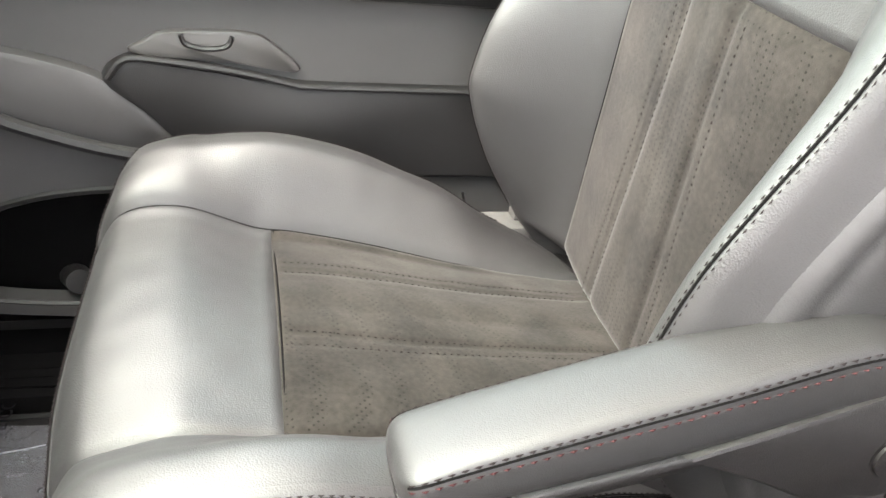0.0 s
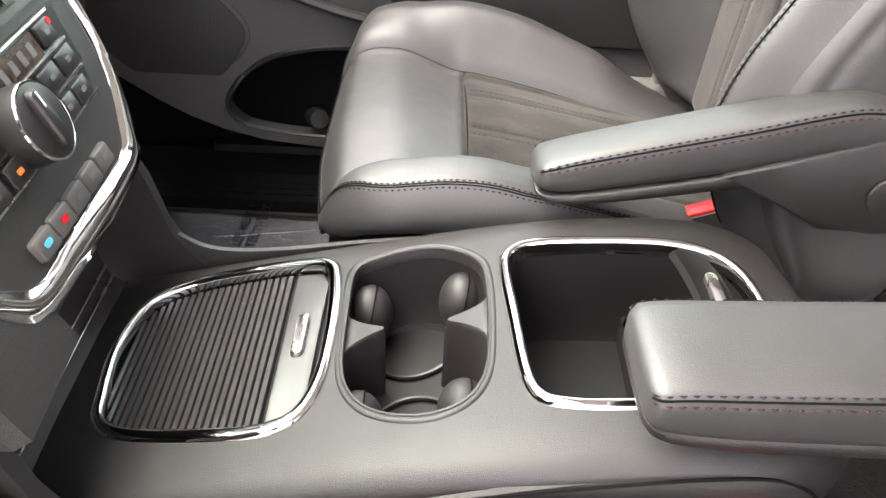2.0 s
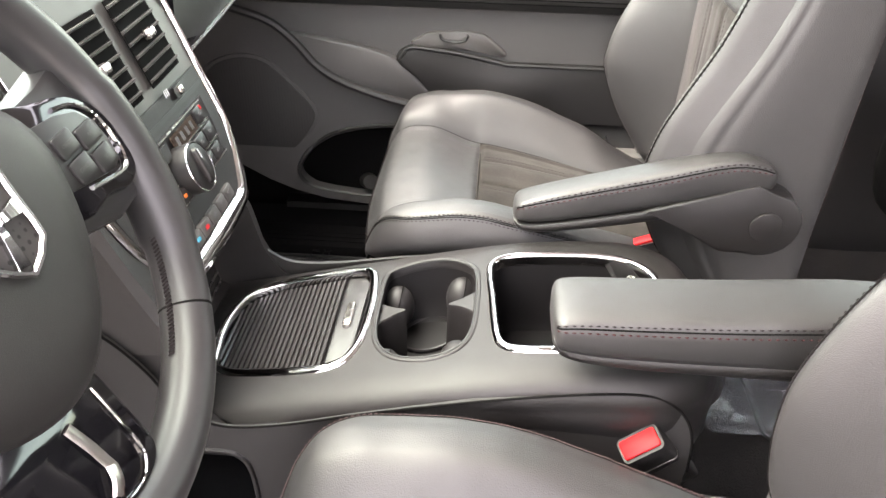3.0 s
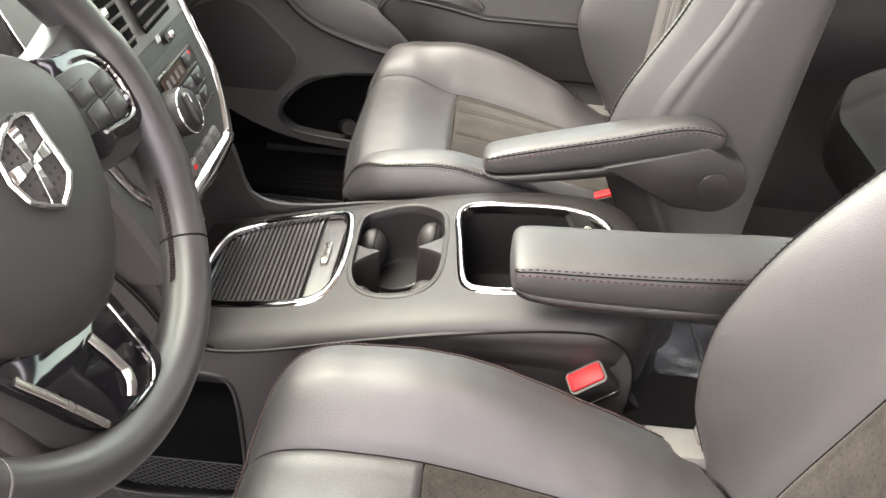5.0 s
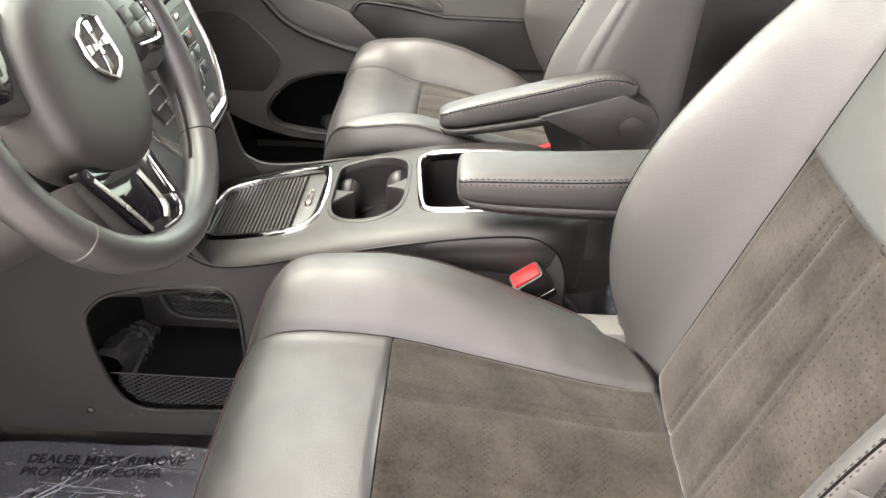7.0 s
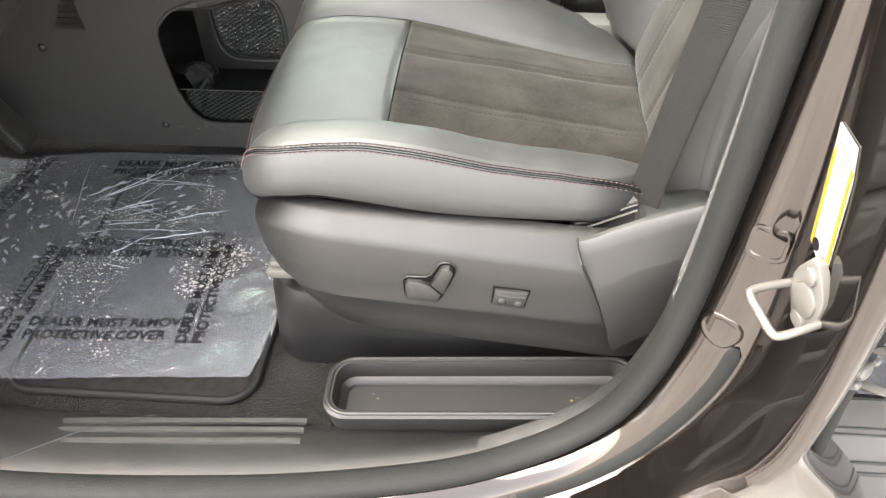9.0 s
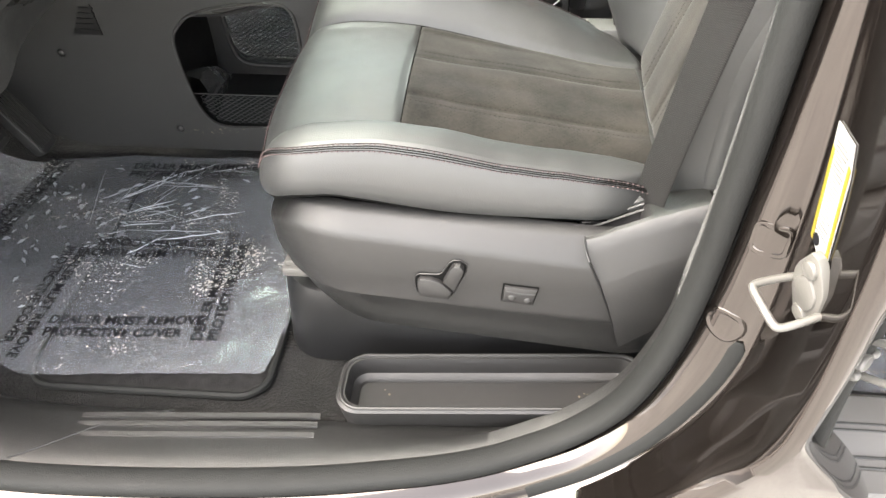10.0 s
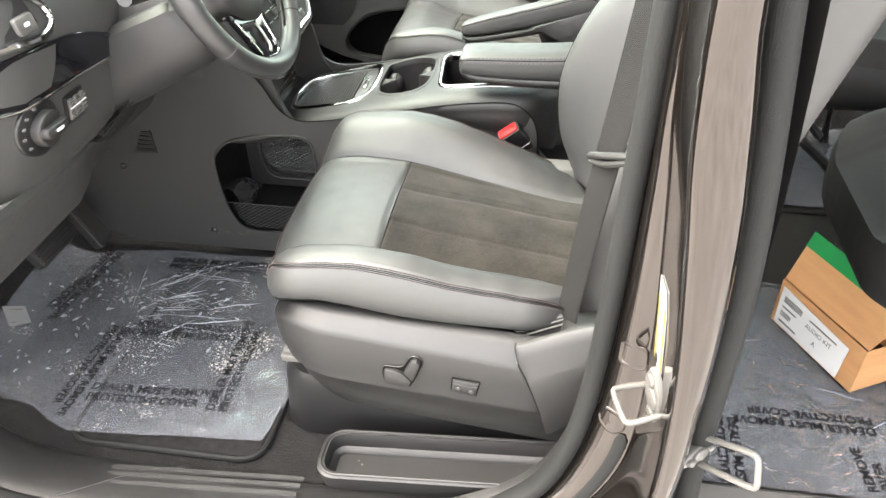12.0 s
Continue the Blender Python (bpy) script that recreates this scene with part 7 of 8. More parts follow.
for p, q, w in (((-0.094, -0.066), (-0.071, -0.134), 0.0026), ((-0.035, -0.092), (-0.031, -0.129), 0.0034)):
    bm = bmesh.new()
    tube(bm, [f(*p, 0.0085), f((p[0] + q[0]) / 2, (p[1] + q[1]) / 2, 0.0095), f(*q, 0.0085)], w, 8, flat=0.35, up=WN)
    part("satin_bar", bm, SATIN, low, "satin silver bar")
bm = bmesh.new()
tube(bm, spline([f(-0.0045, -0.092, 0.008), f(-0.0055, -0.120, 0.0082), f(-0.0072, -0.1390, 0.0082), f(-0.0120, -0.1475, 0.0082), f(-0.024, -0.1515, 0.0082), f(-0.050, -0.1455, 0.008)], 24), 0.0010, 6)
part("insert_line", bm, CHROME, low, "thin chrome line")
bm = bmesh.new()
tube(bm, spline([f(-0.0315, -0.1265, 0.009), f(-0.036, -0.134, 0.0100), f(-0.0425, -0.1400, 0.009)], 8), 0.0040, 8, flat=0.5, up=WN)
part("insert_hook", bm, SATIN, low)

# pedals
pedals = []
for nm, at, tilt, w, h_, lab in (("brake_pedal", (-0.70, -0.40, 0.165), 35, 0.115, 0.062, "ribbed black rubber brake pedal"), ("accelerator_pedal", (-0.715, -0.262, 0.13), 28, 0.052, 0.15, "ribbed grey accelerator pedal")):
    pd = thing(nm, at, lab, "pedal", "pedals")
    M = Matrix.Translation(at) @ pose(0, 0, 0, 90, 0, 90) @ pose(0, 0, 0, -tilt, 0, 0)
    g = lambda a, b, d, M=M: M @ Vector((a, b, d))
    part("pad", _plate(rrect(w, h_, 0.010, 4), g, -0.010, 0.008, 0.003), DARKTRIM, pd)
    for k in range(7):
        part("tread", _plate(rrect(w * 0.86 if nm[0] == "b" else 0.004, 0.0035 if nm[0] == "b" else h_ * 0.84, 0.001, 2, 0 if nm[0] == "b" else -w * 0.38 + w * 0.127 * k, (-h_ * 0.38 + h_ * 0.127 * k) if nm[0] == "b" else 0), g, 0.007, 0.0105, 0.001), SOFT, pd)
    bm = bmesh.new()
    tube(bm, [g(0, 0, -0.008), g(0, 0.05, -0.06), g(0, 0.16, -0.12)], 0.010, 8)
    part("arm", bm, BLACK, pd)

# ------------------------------------------------------------ passenger's door
pdoor = thing("passenger_door", (0.0, 0.79, 0.1), "dark grey passenger door lining with armrest, handle and speaker", "car door", kind="structure")
DY = 0.785


def on_door(a, b, d):
    """a along x, b height, d into the cabin."""
    return Vector((a, DY - d, b))


POCKETD = [(p.x, p.y) for p in spline([(-0.385, 0.150, 0), (-0.368, 0.190, 0), (-0.329, 0.226, 0), (-0.28, 0.248, 0), (-0.20, 0.262, 0), (-0.05, 0.266, 0), (0.10, 0.255, 0), (0.22, 0.22, 0), (0.25, 0.17, 0), (0.20, 0.12, 0), (0.0, 0.098, 0), (-0.226, 0.098, 0), (-0.33, 0.108, 0), (-0.368, 0.122, 0)], 60, True)]
bm = bmesh.new()
outline = [(-0.66, 0.285), (-0.61, 0.236), (-0.563, 0.196), (-0.50, 0.157), (-0.45, 0.131), (-0.395, 0.109), (-0.327, 0.091), (-0.228, 0.081), (0.0, 0.076), (0.25, 0.080), (0.37, 0.095), (0.44, 0.30), (0.46, 0.60), (-0.56, 0.60), (-0.66, 0.40)]
loops = []
for d in (0.035, 0.0):
    a = [bm.verts.new(on_door(x, z, d + 0.02 * sm(0.30, 0.10, z))) for x, z in outline]
    b = [bm.verts.new(on_door(x, z, d + 0.02 * sm(0.30, 0.10, z))) for x, z in POCKETD]
    es = [bm.edges.new((l[i], l[(i + 1) % len(l)])) for l in (a, b) for i in range(len(l))]
    bmesh.ops.triangle_fill(bm, edges=es, use_beauty=True)
    loops.append((a, b))
for l0, l1 in zip(*loops):
    for i in range(len(l0)):
        k = (i + 1) % len(l0)
        bm.faces.new((l0[i], l0[k], l1[k], l1[i]))
lin = part("lining", bm, DOORLINING, pdoor, "grained grey door lining", angle=25)
bm = bmesh.new()
tube(bm, [on_door(x, z, 0.050 if z < 0.2 else 0.040) for x, z in POCKETD], 0.0050, 6, closed=True, up=(0, 1, 0))
part("pocket_lip", bm, TRIM, lin)
bm = bmesh.new()
box(bm, (-0.42, 0.79, 0.06), (0.27, 0.80, 0.30))
box(bm, (-0.42, 0.735, 0.060), (0.27, 0.795, 0.075))
part("pocket_back", bm, BLACK, lin, "black door pocket")
# lower door, its black colour standing in for shade in the footwell
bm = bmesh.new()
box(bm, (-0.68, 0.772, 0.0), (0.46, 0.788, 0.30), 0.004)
part("door_bottom", bm, FOOTWELL_SHADE, pdoor, "lower edge of the door, near-black for the footwell's shade")
# upper roll and beltline shelf
bm = bmesh.new()
rows = []
for k in range(41):
    x = -0.60 + 1.06 * k / 40
    rows.append([Vector((x, DY - d, z)) for d, z in ((0.0, 0.508), (0.036, 0.505), (0.058, 0.512), (0.070, 0.530), (0.072, 0.560), (0.060, 0.590), (0.03, 0.606), (-0.03, 0.612))])
loft(bm, rows, False, False)
part("upper_roll", bm, DOORPAD, pdoor, "soft padded upper door roll")
for z_ in (0.528, 0.536):
    bm = bmesh.new()
    tube(bm, [Vector((x, DY - 0.0702, z_)) for x in (-0.58, -0.2, 0.1, 0.43)], 0.0012, 5)
    part("roll_seam", bm, PIPING, pdoor)
# big padded middle, with handle recess
mid = [(p.x, p.y) for p in spline([(-0.172, 0.408, 0), (-0.150, 0.432, 0), (-0.120, 0.432, 0), (-0.05, 0.424, 0), (0.02, 0.412, 0), (0.06, 0.408, 0), (0.25, 0.408, 0), (0.43, 0.408, 0), (0.43, 0.296, 0), (0.24, 0.292, 0), (0.05, 0.286, 0), (-0.07, 0.30, 0), (-0.10, 0.335, 0), (-0.13, 0.37, 0)], 60, True)]
part("middle_pad", _plate(mid, on_door, 0.030, 0.058, 0.008), DOORPAD, pdoor, "padded dark grey middle section")
bm = bmesh.new()
tube(bm, spline([on_door(a, b, 0.058) for a, b in ((-0.165, 0.412), (-0.145, 0.434), (-0.10, 0.433), (-0.03, 0.424), (0.03, 0.412), (0.06, 0.409), (0.25, 0.409), (0.42, 0.409))], 40), 0.0040, 8)
part("pad_edge", bm, DOORPAD, pdoor)
bm = bmesh.new()
tube(bm, [on_door(a, 0.291, 0.050) for a in (0.10, 0.2, 0.40)], 0.0028, 6)
part("lower_bead", bm, DOORPAD, pdoor)
bm = bmesh.new()
rec = [(-0.140, 0.434), (-0.125, 0.452), (-0.10, 0.462), (-0.02, 0.464), (0.01, 0.452), (0.04, 0.420), (-0.03, 0.426)]
prism(bm, [(p.x, p.y) for p in spline([(a, b, 0) for a, b in rec], 40, True)], on_door, 0.030, 0.042, 0.006)
hr = part("handle_recess", bm, TRIM_PALE, pdoor, "paler grey handle bowl")
bm = bmesh.new()
tube(bm, spline([on_door(a, b, 0.050) for a, b in ((-0.088, 0.461), (-0.082, 0.450), (-0.06, 0.446), (-0.04, 0.450), (-0.034, 0.461))], 20), 0.0030, 6)
part("door_handle", bm, TRIM, hr, "small grey door handle")
# flowing armrest ledge towards the dashboard
bm = bmesh.new()
led = [(p.x, p.y) for p in spline([(-0.385, 0.448, 0), (-0.30, 0.440, 0), (-0.23, 0.428, 0), (-0.172, 0.408, 0), (-0.13, 0.370, 0), (-0.098, 0.330, 0), (-0.13, 0.318, 0), (-0.18, 0.328, 0), (-0.232, 0.342, 0), (-0.285, 0.364, 0), (-0.335, 0.394, 0)], 50, True)]
prism(bm, led, on_door, 0.030, 0.052, 0.008)
part("armrest_panel", bm, DOORLINING, pdoor, "warm grey padded armrest panel")
bm = bmesh.new()
tube(bm, spline([on_door(a, b, 0.056) for a, b in ((-0.50, 0.500), (-0.42, 0.476), (-0.372, 0.440), (-0.330, 0.392), (-0.285, 0.362), (-0.230, 0.341), (-0.175, 0.325), (-0.12, 0.316), (-0.02, 0.312))], 50), 0.0085, 8)
part("armrest_edge", bm, DOORPAD, pdoor, "pale moulded edge")
# loudspeaker
SP = [(p.x, p.y) for p in spline([(-0.60, 0.30, 0), (-0.56, 0.37, 0), (-0.50, 0.40, 0), (-0.435, 0.394, 0), (-0.38, 0.345, 0), (-0.336, 0.288, 0), (-0.352, 0.24, 0), (-0.40, 0.185, 0), (-0.46, 0.158, 0), (-0.525, 0.190, 0), (-0.580, 0.24, 0)], 60, True)]
part("speaker_rim", _plate(SP, on_door, 0.034, 0.042, 0.004), DOORLINING, pdoor)
c0, c1 = -0.47, 0.27
part("speaker_grille", _plate([(c0 + (a - c0) * 0.94, c1 + (b - c1) * 0.94) for a, b in SP], on_door, 0.036, 0.0445, 0.002), MESHGRILLE, pdoor, "perforated speaker grille")
# small bottle hook seen in the pocket
bm = bmesh.new()
bmesh.ops.create_cone(bm, cap_ends=True, segments=20, radius1=0.020, radius2=0.016, depth=0.05, matrix=Matrix.Translation((-0.24, 0.765, 0.12)) @ pose(0, 0, 0, 70, 0, 20))
part("pocket_rib", bm, DOORPAD, pdoor)

# passenger's sill plate with ribs, footwell shade put into its colour, and the rear floor edge
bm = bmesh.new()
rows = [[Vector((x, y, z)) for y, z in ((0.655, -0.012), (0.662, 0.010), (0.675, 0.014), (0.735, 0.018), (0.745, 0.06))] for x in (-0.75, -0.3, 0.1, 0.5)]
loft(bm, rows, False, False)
ps = tagged(part("passenger_sill", bm, FOOTWELL_SHADE), "plastic passenger door sill with ribs, near-black for the footwell's shade", "sill plate", kind="structure")
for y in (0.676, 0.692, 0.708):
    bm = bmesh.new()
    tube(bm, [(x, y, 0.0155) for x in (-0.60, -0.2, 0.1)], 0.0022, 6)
    part("rib", bm, FOOTWELL_SHADE, ps)
rs = thing("rear_sill", (0.85, -0.77, 0.03), "grey ribbed sill of the sliding door opening", "sill plate", kind="structure")
bm = bmesh.new()
rows = [[Vector((x, y, z)) for y, z in ((-0.68, -0.012), (-0.69, 0.030), (-0.70, 0.038), (-0.76, 0.036), (-0.775, 0.026), (-0.83, 0.020), (-0.86, -0.02), (-0.90, -0.05), (-0.92, -0.25))] for x in (0.46, 0.7, 1.0, 1.3)]
loft(bm, rows, False, False)
part("plate", bm, TRIM_PALE, rs)
for y in (-0.742, -0.752, -0.785, -0.80):
    bm = bmesh.new()
    tube(bm, [(x, y, 0.036 if y > -0.76 else 0.027) for x in (0.50, 0.9, 1.3)], 0.0022, 6)
    part("rib", bm, TRIM, rs)


# ------------------------------------------------------------ floor mats under clear printed film
def crumple(x, y, k):
    p = Vector((x * 7, y * 7, k))
    a = 1 - abs(noise.noise(p + Vector((0, 0, 3)))) * 2
    b = 1 - abs(noise.noise(p * 2.7)) * 2
    c = noise.noise(p * 9)
    return 0.0026 * a * a + 0.0012 * b * b + 0.0004 * c


def floor_mat(name, cx, cy, w, l, label):
    """A carpet mat with a bound edge; w along x, l along y."""
    m_ = thing(name, (cx, cy, -0.01), label, "floor mat", "floor mats")
    o = rrect(w, l, 0.04, 8, cx, cy)
    part("carpet_top", _plate(o, lambda a, b, d: Vector((a, b, floor_z(a, b) + d)), 0.0, 0.009, 0.002), MATCLOTH, m_)
    bm = bmesh.new()
    tube(bm, [(a, b, floor_z(a, b) + 0.007) for a, b in o], 0.0058, 8, closed=True)
    part("bound_edge", bm, RUBBER, m_, "grey bound edge")
    return m_


def film(name, outline, k, words, label):
    """Wrinkled clear film with printed words; words rows: (x, y, degrees, size)."""
    xs, ys = [p[0] for p in outline], [p[1] for p in outline]
    ins = in_poly(outline)
    bm = bmesh.new()
    nx, ny = int((max(xs) - min(xs)) / 0.0065), int((max(ys) - min(ys)) / 0.0065)
    vs = {}
    lift = lambda x, y: floor_z(x, y) + 0.0125 + crumple(x, y, k)
    for i in range(nx):
        for j in range(ny):
            x, y = min(xs) + i * 0.0065, min(ys) + j * 0.0065
            if ins(x + 0.003, y + 0.003):
                q = []
                for a, b in ((i, j), (i + 1, j), (i + 1, j + 1), (i, j + 1)):
                    if (a, b) not in vs:
                        xx, yy = min(xs) + a * 0.0065, min(ys) + b * 0.0065
                        vs[a, b] = bm.verts.new((xx, yy, lift(xx, yy)))
                    q.append(vs[a, b])
                bm.faces.new(q)
    for v in bm.verts:
        if len(v.link_faces) < 4:
            best = None
            for i, (ax, ay) in enumerate(outline):
                bx, by = outline[i - 1]
                l2 = (bx - ax) ** 2 + (by - ay) ** 2
                k_ = min(max(((v.co.x - ax) * (bx - ax) + (v.co.y - ay) * (by - ay)) / l2, 0.0), 1.0)
                q_ = (ax + (bx - ax) * k_, ay + (by - ay) * k_)
                d_ = math.hypot(q_[0] - v.co.x, q_[1] - v.co.y)
                if best is None or d_ < best[0]:
                    best = (d_, q_)
            if best[0] < 0.012:
                v.co.x, v.co.y = best[1]
                v.co.z = lift(v.co.x, v.co.y)
    fl = thing(name, (sum(xs) / len(xs), sum(ys) / len(ys), 0.0), label, "plastic film", "protective films")
    sheet_ = part("film", bm, FILM_SOILED if name[0] == "d" else FILM, fl, angle=80)
    if sheet_.data.polygons[0].normal.z < 0:
        sheet_.data.flip_normals()
    rnd = random.Random(int(k) + 11)
    for n in range(30 if k == 0.0 else 9):
        # sharp folds fanning out from the pedal side
        sx, sy = (rnd.gauss(-0.52, 0.05), rnd.gauss(-0.36, 0.07)) if k == 0.0 else (rnd.uniform(min(xs) + 0.1, max(xs) - 0.1), rnd.uniform(min(ys) + 0.05, max(ys) - 0.05))
        an, ln = rnd.gauss(0.25, 0.45), rnd.uniform(0.03, 0.17)
        line = []
        for j in range(9):
            px, py = sx + ln * j / 8 * math.cos(an), sy + ln * j / 8 * math.sin(an) + 0.004 * noise.noise((j * 0.6, n * 3.1, k))
            if ins(px - 0.012, py - 0.012) and ins(px + 0.012, py + 0.012):
                line.append((px, py, lift(px, py) + 0.0003))
        if len(line) > 4:
            bm = bmesh.new()
            tube(bm, line, lambda s, w=rnd.uniform(0.0004, 0.0010): w * math.sin(math.pi * min(max(s, 0.04), 0.96)), 5, flat=1.3)
            part("fold", bm, FOLD, fl)
    if k == 0.0:
        # small crushed facets that catch the light
        for n in range(130):
            cx_, cy_, sd = rnd.choice(((-0.60, -0.34, 0.05), (-0.56, -0.43, 0.06), (-0.70, -0.42, 0.05), (-0.68, -0.55, 0.06), (-0.44, -0.36, 0.09)))
            px, py, an, ln = rnd.gauss(cx_, sd), rnd.gauss(cy_, sd), rnd.uniform(0, 3.1), rnd.uniform(0.002, 0.011)
            if not (ins(px - 0.02, py - 0.02) and ins(px + 0.02, py + 0.02)):
                continue
            bm = bmesh.new()
            ca, sa, z_ = math.cos(an), math.sin(an), lift(px, py)
            pts = [(px - ln * ca, py - ln * sa, z_ + 0.0004), (px - 0.3 * ln * sa, py + 0.3 * ln * ca, z_ + rnd.uniform(0.001, 0.004)), (px + ln * ca, py + ln * sa, z_ + 0.0006), (px + 0.4 * ln * sa, py - 0.4 * ln * ca, z_ + 0.0008)]
            bm.faces.new([bm.verts.new(p) for p in pts])
            bmesh.ops.solidify(bm, geom=bm.faces[:], thickness=0.0002)
            part("crease", bm, FOLD, fl)
    for x, y, deg, size, *lines in words:
        c, s = math.cos(radians(deg)), math.sin(radians(deg))
        for row, text in enumerate(lines or ("DEALER MUST REMOVE", "PROTECTIVE COVER")):
            letters(text, size, lambda a, b, r=row, x=x, y=y, c=c, s=s, z=size: Vector((x + c * a - s * (b - r * z * 1.05), y + s * a + c * (b - r * z * 1.05), lift(x + c * a - s * (b - r * z), y + s * a + c * (b - r * z)) + 0.0012)), INK, fl, bold=0.0004)
    return fl


floor_mat("driver_mat", -0.345, -0.48, 0.35, 0.50, "dark carpet driver's floor mat with grey bound edge")
SZ = 0.0230
film("driver_mat_film", [(-0.78, -0.64), (-0.70, -0.665), (-0.62, -0.672), (-0.575, -0.70), (-0.53, -0.718), (-0.45, -0.714), (-0.18, -0.692), (-0.165, -0.60), (-0.17, -0.20), (-0.30, -0.185), (-0.56, -0.19), (-0.70, -0.21), (-0.80, -0.26)], 0.0,
     [(-0.534, -0.622, 3, SZ), (-0.552, -0.232, 2, SZ), (-0.318, -0.446, 183, SZ), (-0.288, -0.640, 92, SZ), (-0.556, -0.452, 268, SZ), (-0.690, -0.215, 262, SZ), (-0.17, -0.46, 92, SZ)],
     "wrinkled clear protective film with printed words on the driver's mat")
floor_mat("passenger_mat", -0.40, 0.43, 0.50, 0.42, "dark carpet passenger floor mat")
film("passenger_mat_film", [(-0.70, 0.20), (-0.20, 0.20), (-0.17, 0.62), (-0.66, 0.63)], 5.0,
     [(-0.575, 0.515, 0, SZ), (-0.345, 0.497, 86, SZ), (-0.60, 0.33, 0, SZ)], "clear protective film with printed words on the passenger mat")
floor_mat("rear_mat", 0.90, -0.40, 0.66, 0.54, "dark carpet rear floor mat")
film("rear_mat_film", [(0.52, -0.665), (1.25, -0.66), (1.25, -0.12), (0.50, -0.12)], 9.0,
     [(0.868, -0.515, 180, SZ), (0.838, -0.648, 96, SZ, "REMOVE", "OVER"), (0.62, -0.52, 268, SZ)], "clear protective film with printed words on the rear floor")

floor_mat("rear_mat", 0.86, 0.42, 0.74, 0.46, "dark carpet rear floor mat behind the passenger")
film("rear_mat_film", [(0.40, 0.205), (1.22, 0.20), (1.22, 0.65), (0.39, 0.65)], 14.0,
     [(0.52, 0.44, 0, SZ), (0.70, 0.30, 92, SZ)], "clear protective film with printed words behind the passenger seat")

random.seed(3)
bm = bmesh.new()
for k in range(380):
    cl = random.choice(((-0.44, -0.30), (-0.36, -0.37), (-0.40, -0.63), (-0.31, -0.42), (-0.50, -0.35), (-0.36, -0.45)))
    x, y = random.gauss(cl[0], 0.045), random.gauss(cl[1], 0.036)
    if not (-0.72 < x < -0.19 and -0.68 < y < -0.21):
        continue
    r0 = random.uniform(0.0003, 0.0007) * (2.0 if random.random() < 0.06 else 1)
    bmesh.ops.create_icosphere(bm, subdivisions=1, radius=r0, matrix=Matrix.Translation((x, y, floor_z(x, y) + 0.0135 + crumple(x, y, 0.0))) @ Matrix.Rotation(random.random() * 6, 4, "Z") @ Matrix.Diagonal((1.5, 1.0, 0.5, 1)))
tagged(part("sand_grit", bm, GRIT), "pale sand and grit scattered on the film", "dirt", kind="stuff")

# ------------------------------------------------------------ second-row seats and carton
def rear_seat(yc, shift, label):
    st = thing("second_row_seat", (0.95, yc, 0.0), label, "car seat", "rear seats")
    xc, L, W = 1.015 + shift, 0.255, 0.235

    def top(u, v):
        a = abs(u)
        z = 0.436 - 0.05 * (v + L) / (2 * L) + 0.030 * sm(0.10, 0.19, a) - 0.050 * sm(0.180, 0.245, a) - 0.060 * sm(-0.14, -L - 0.01, v) ** 1.5
        z -= groove(a - 0.135, 0.004, 0.005)
        if a < 0.135:
            z -= groove(v + 0.09, 0.004, 0.005)
        return z
    bms = pad(W, L, 0.13, top, lambda u, v: 0.285, [(0.006, 0.10), (0.011, 0.3), (0.010, 0.6), (-0.004, 0.85), (-0.03, 1.0)], lambda u, v, z: Vector((xc + v, yc + u, z)), lambda u, v: "top", 60, 60)
    cu = part("cushion", bms["side"], LEATHER_REAR_SHADED, st, angle=70)
    part("cushion_top", bms["top"], LEATHER_REAR_SHADED, cu, angle=70)
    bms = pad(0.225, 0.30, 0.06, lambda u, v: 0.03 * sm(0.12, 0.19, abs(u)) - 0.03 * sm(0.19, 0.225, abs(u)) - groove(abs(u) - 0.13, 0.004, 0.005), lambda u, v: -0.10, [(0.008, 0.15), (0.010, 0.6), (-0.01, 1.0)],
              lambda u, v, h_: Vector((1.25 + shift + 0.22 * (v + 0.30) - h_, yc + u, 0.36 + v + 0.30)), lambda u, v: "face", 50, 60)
    bk = part("backrest", bms["side"], LEATHER_REAR_SHADED, st, angle=70)
    part("backrest_face", bms["face"], LEATHER_REAR_SHADED, bk, angle=70)
    for sy in (-0.2, 0.2):
        bm = bmesh.new()
        tube(bm, [(1.16 + shift, yc + sy, 0.30), (1.12 + shift, yc + sy, 0.15), (1.13 + shift, yc + sy, -0.01)], 0.016, 8)
        part("leg", bm, BLACK, st)
        bm = bmesh.new()
        tube(bm, [(0.80 + shift, yc + sy * 0.9, 0.30), (1.0 + shift, yc + sy * 0.9, 0.14), (1.11 + shift, yc + sy * 0.9, 0.02)], 0.012, 8)
        part("strut", bm, BLACK, st)
    return st


rear_seat(-0.37, 0.0, "black leather second-row seat behind the driver")
rear_seat(0.37, -0.09, "black leather second-row seat behind the passenger")

carton = thing("carton", (0.86, -0.31, 0.01), "open brown carton with green flap and white label", "carton")
A = Vector((0.742, -0.250, 0.012))
B = Vector((0.843, -0.440, 0.012))
ex = (B - A).normalized()
ey = Vector((-ex.y, ex.x, 0))
Lb = (B - A).length
Wb, Hb = 0.15, 0.102


def in_box(a, b, c):
    return A + ex * a + ey * b + Vector((0, 0, c))


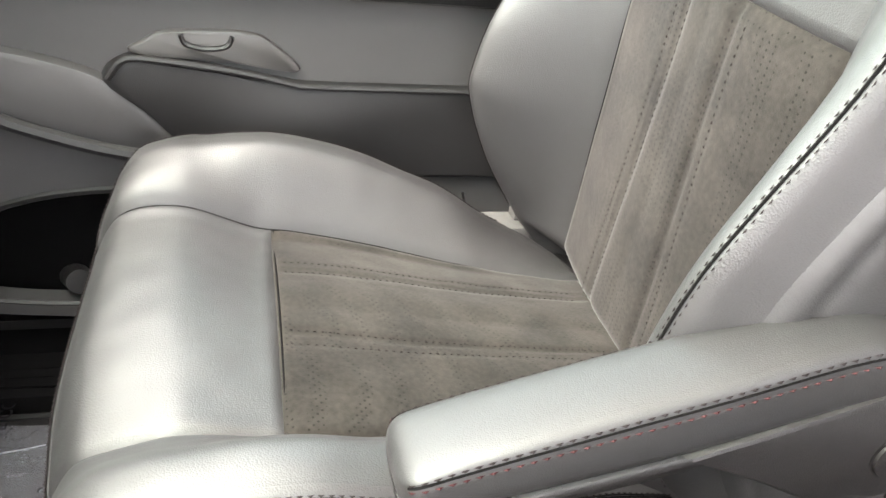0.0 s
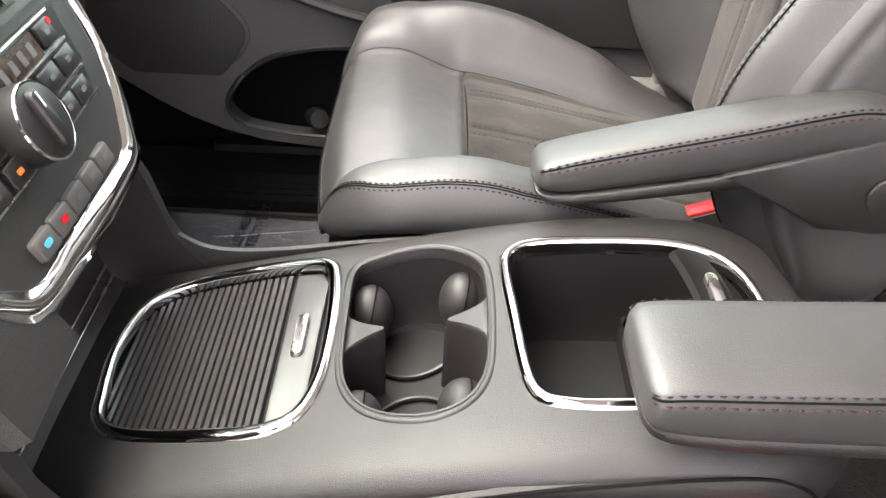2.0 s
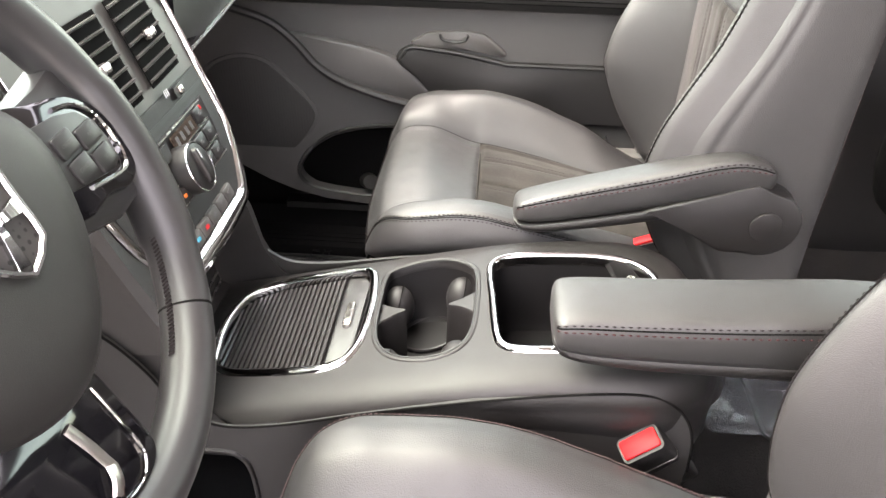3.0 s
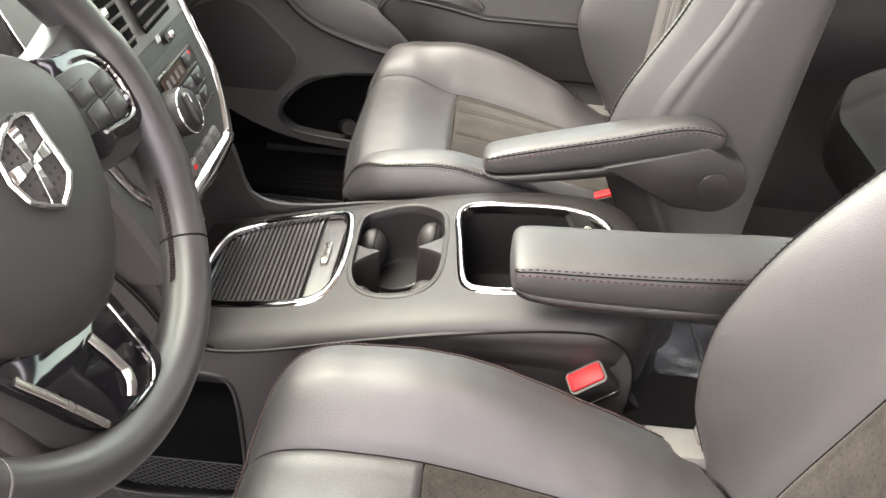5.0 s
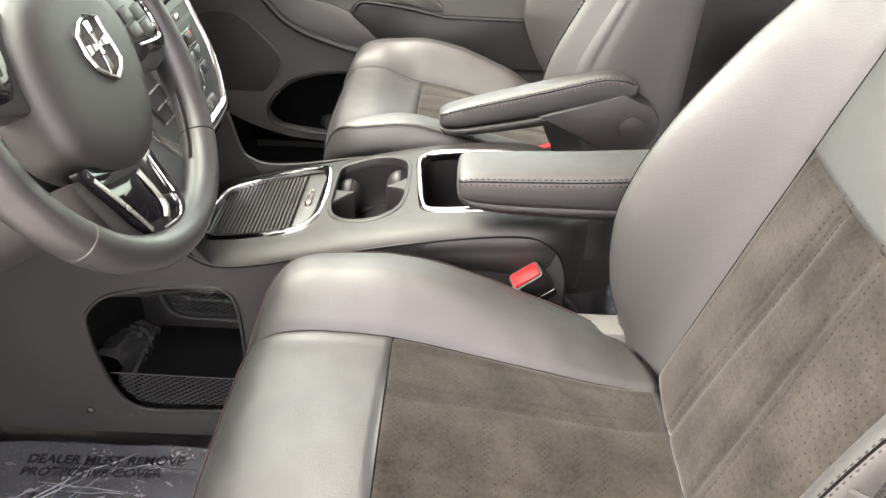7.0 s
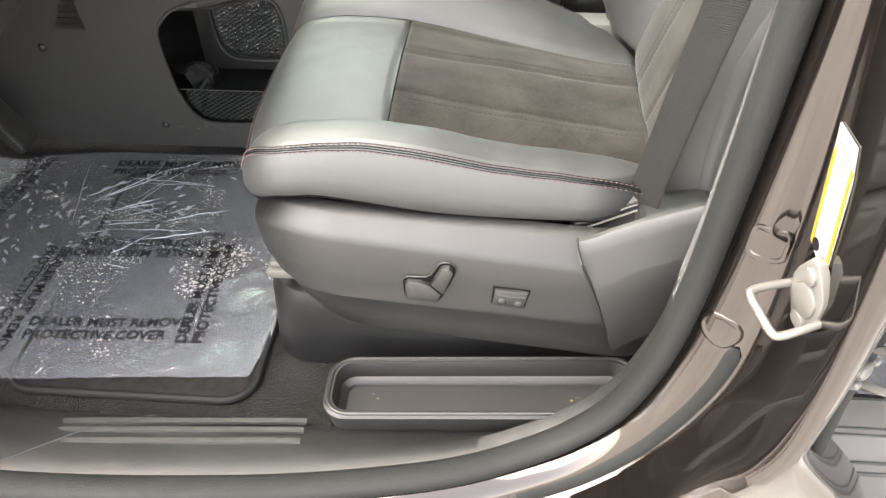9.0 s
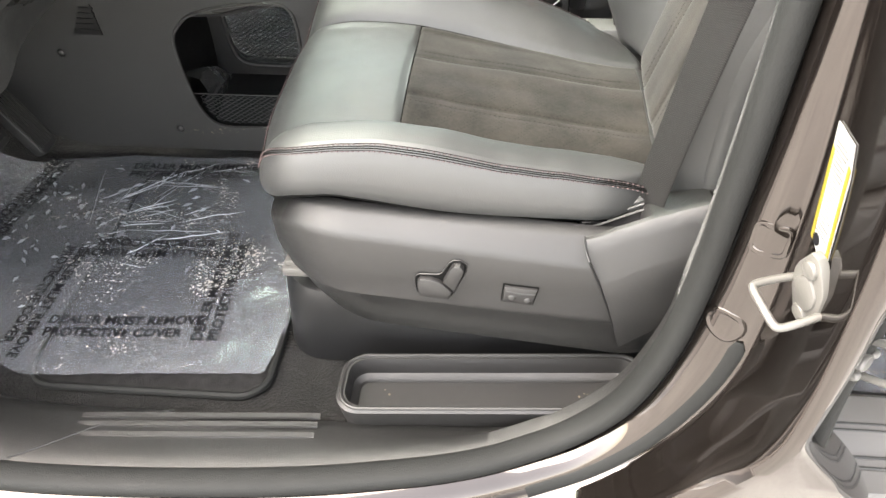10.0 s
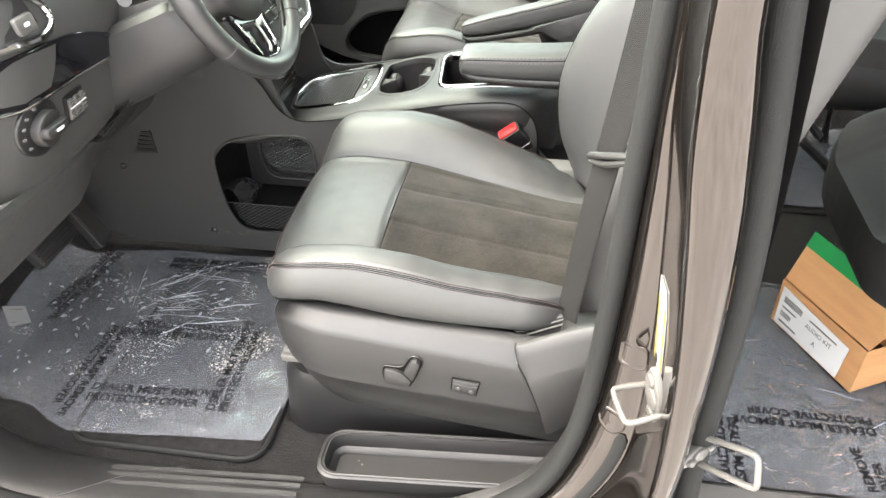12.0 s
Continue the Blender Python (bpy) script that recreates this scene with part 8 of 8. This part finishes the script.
for nm, pts in (("front_side", ((0, 0, 0), (Lb, 0, 0), (Lb, 0, Hb), (0, 0, Hb))), ("back_side", ((0, Wb, 0), (Lb, Wb, 0), (Lb, Wb, Hb), (0, Wb, Hb))), ("left_end", ((0, 0, 0), (0, Wb, 0), (0, Wb, Hb), (0, 0, Hb))),
                ("right_end", ((Lb, 0, 0), (Lb, Wb, 0), (Lb, Wb, Hb), (Lb, 0, Hb))), ("bottom", ((0, 0, 0.001), (Lb, 0, 0.001), (Lb, Wb, 0.001), (0, Wb, 0.001))),
                ("lid_flap", ((0.0, 0.004, Hb), (Lb, 0.004, Hb), (Lb + 0.018, 0.030, Hb + 0.072), (0.0, 0.030, Hb + 0.072)))):
    bm = bmesh.new()
    f_ = bm.faces.new([bm.verts.new(in_box(*p)) for p in pts])
    bmesh.ops.solidify(bm, geom=[f_], thickness=0.003)
    part(nm, bm, CARD, carton)
bm = bmesh.new()
f_ = bm.faces.new([bm.verts.new(in_box(*p)) for p in ((-0.001, 0.0295, Hb + 0.072), (Lb + 0.019, 0.0295, Hb + 0.072), (Lb + 0.027, 0.041, Hb + 0.102), (-0.001, 0.041, Hb + 0.102))])
bmesh.ops.solidify(bm, geom=[f_], thickness=0.003)
part("green_band", bm, GREEN, carton, "bright green printed band")
PAPER_BOX = mat("carton_label_paper", (0.42, 0.42, 0.415), 0.6, vary=0.05)
lab = part("label", _plate([(0.012, 0.006), (Lb - 0.035, 0.006), (Lb - 0.030, 0.082), (0.010, 0.092)], lambda a, b, d: in_box(a, -0.0035 - d, b), 0.0, 0.0008), PAPER_BOX, carton, "white paper label")
onl = lambda a, b: in_box(a, -0.0052, b)
letters("AUDIO KIT", 0.0150, lambda a, b: onl(0.085 + a * 0.9, 0.050 + b), INK, lab, "print")
letters("A", 0.0150, lambda a, b: onl(0.110 + a * 0.9, 0.026 + b), INK, lab, "print")
for a0, a1, b0, b1 in ((0.022, 0.072, 0.062, 0.076), (0.022, 0.052, 0.030, 0.042), (0.090, 0.16, 0.068, 0.071), (0.022, 0.06, 0.050, 0.053), (0.022, 0.07, 0.016, 0.020)):
    for k in range(int((a1 - a0) / 0.0035) if b1 - b0 > 0.008 else 1):
        aa = a0 + 0.0035 * k
        part("print_bar", _plate([(aa, b0), (aa + (0.0018 if b1 - b0 > 0.008 else a1 - a0), b0), (aa + (0.0018 if b1 - b0 > 0.008 else a1 - a0), b1), (aa, b1)], lambda a, b, d: in_box(a, -0.0043 - d, b), 0.0, 0.0006), GREYINK, lab)

# small printed sticker lying on the driver's film
tag = thing("film_sticker", (-0.766, -0.478, 0.03), "small white printed sticker on the clear film", "sticker")


def on_tag(a, b, d):
    x, y = -0.766 + a * 0.55 + b * 0.55, -0.478 + a * 0.80 - b * 0.60
    return Vector((x, y, floor_z(x, y) + 0.0185 + d))


part("paper", _plate(rrect(0.040, 0.046, 0.003, 2), on_tag, 0.0, 0.0008), PAPER, tag)
for b in (-0.014, -0.004, 0.006, 0.015):
    part("print_line", _plate(rrect(0.028, 0.0035, 0.0005, 1, 0.0, b), on_tag, 0.0008, 0.0014), GREYINK, tag)
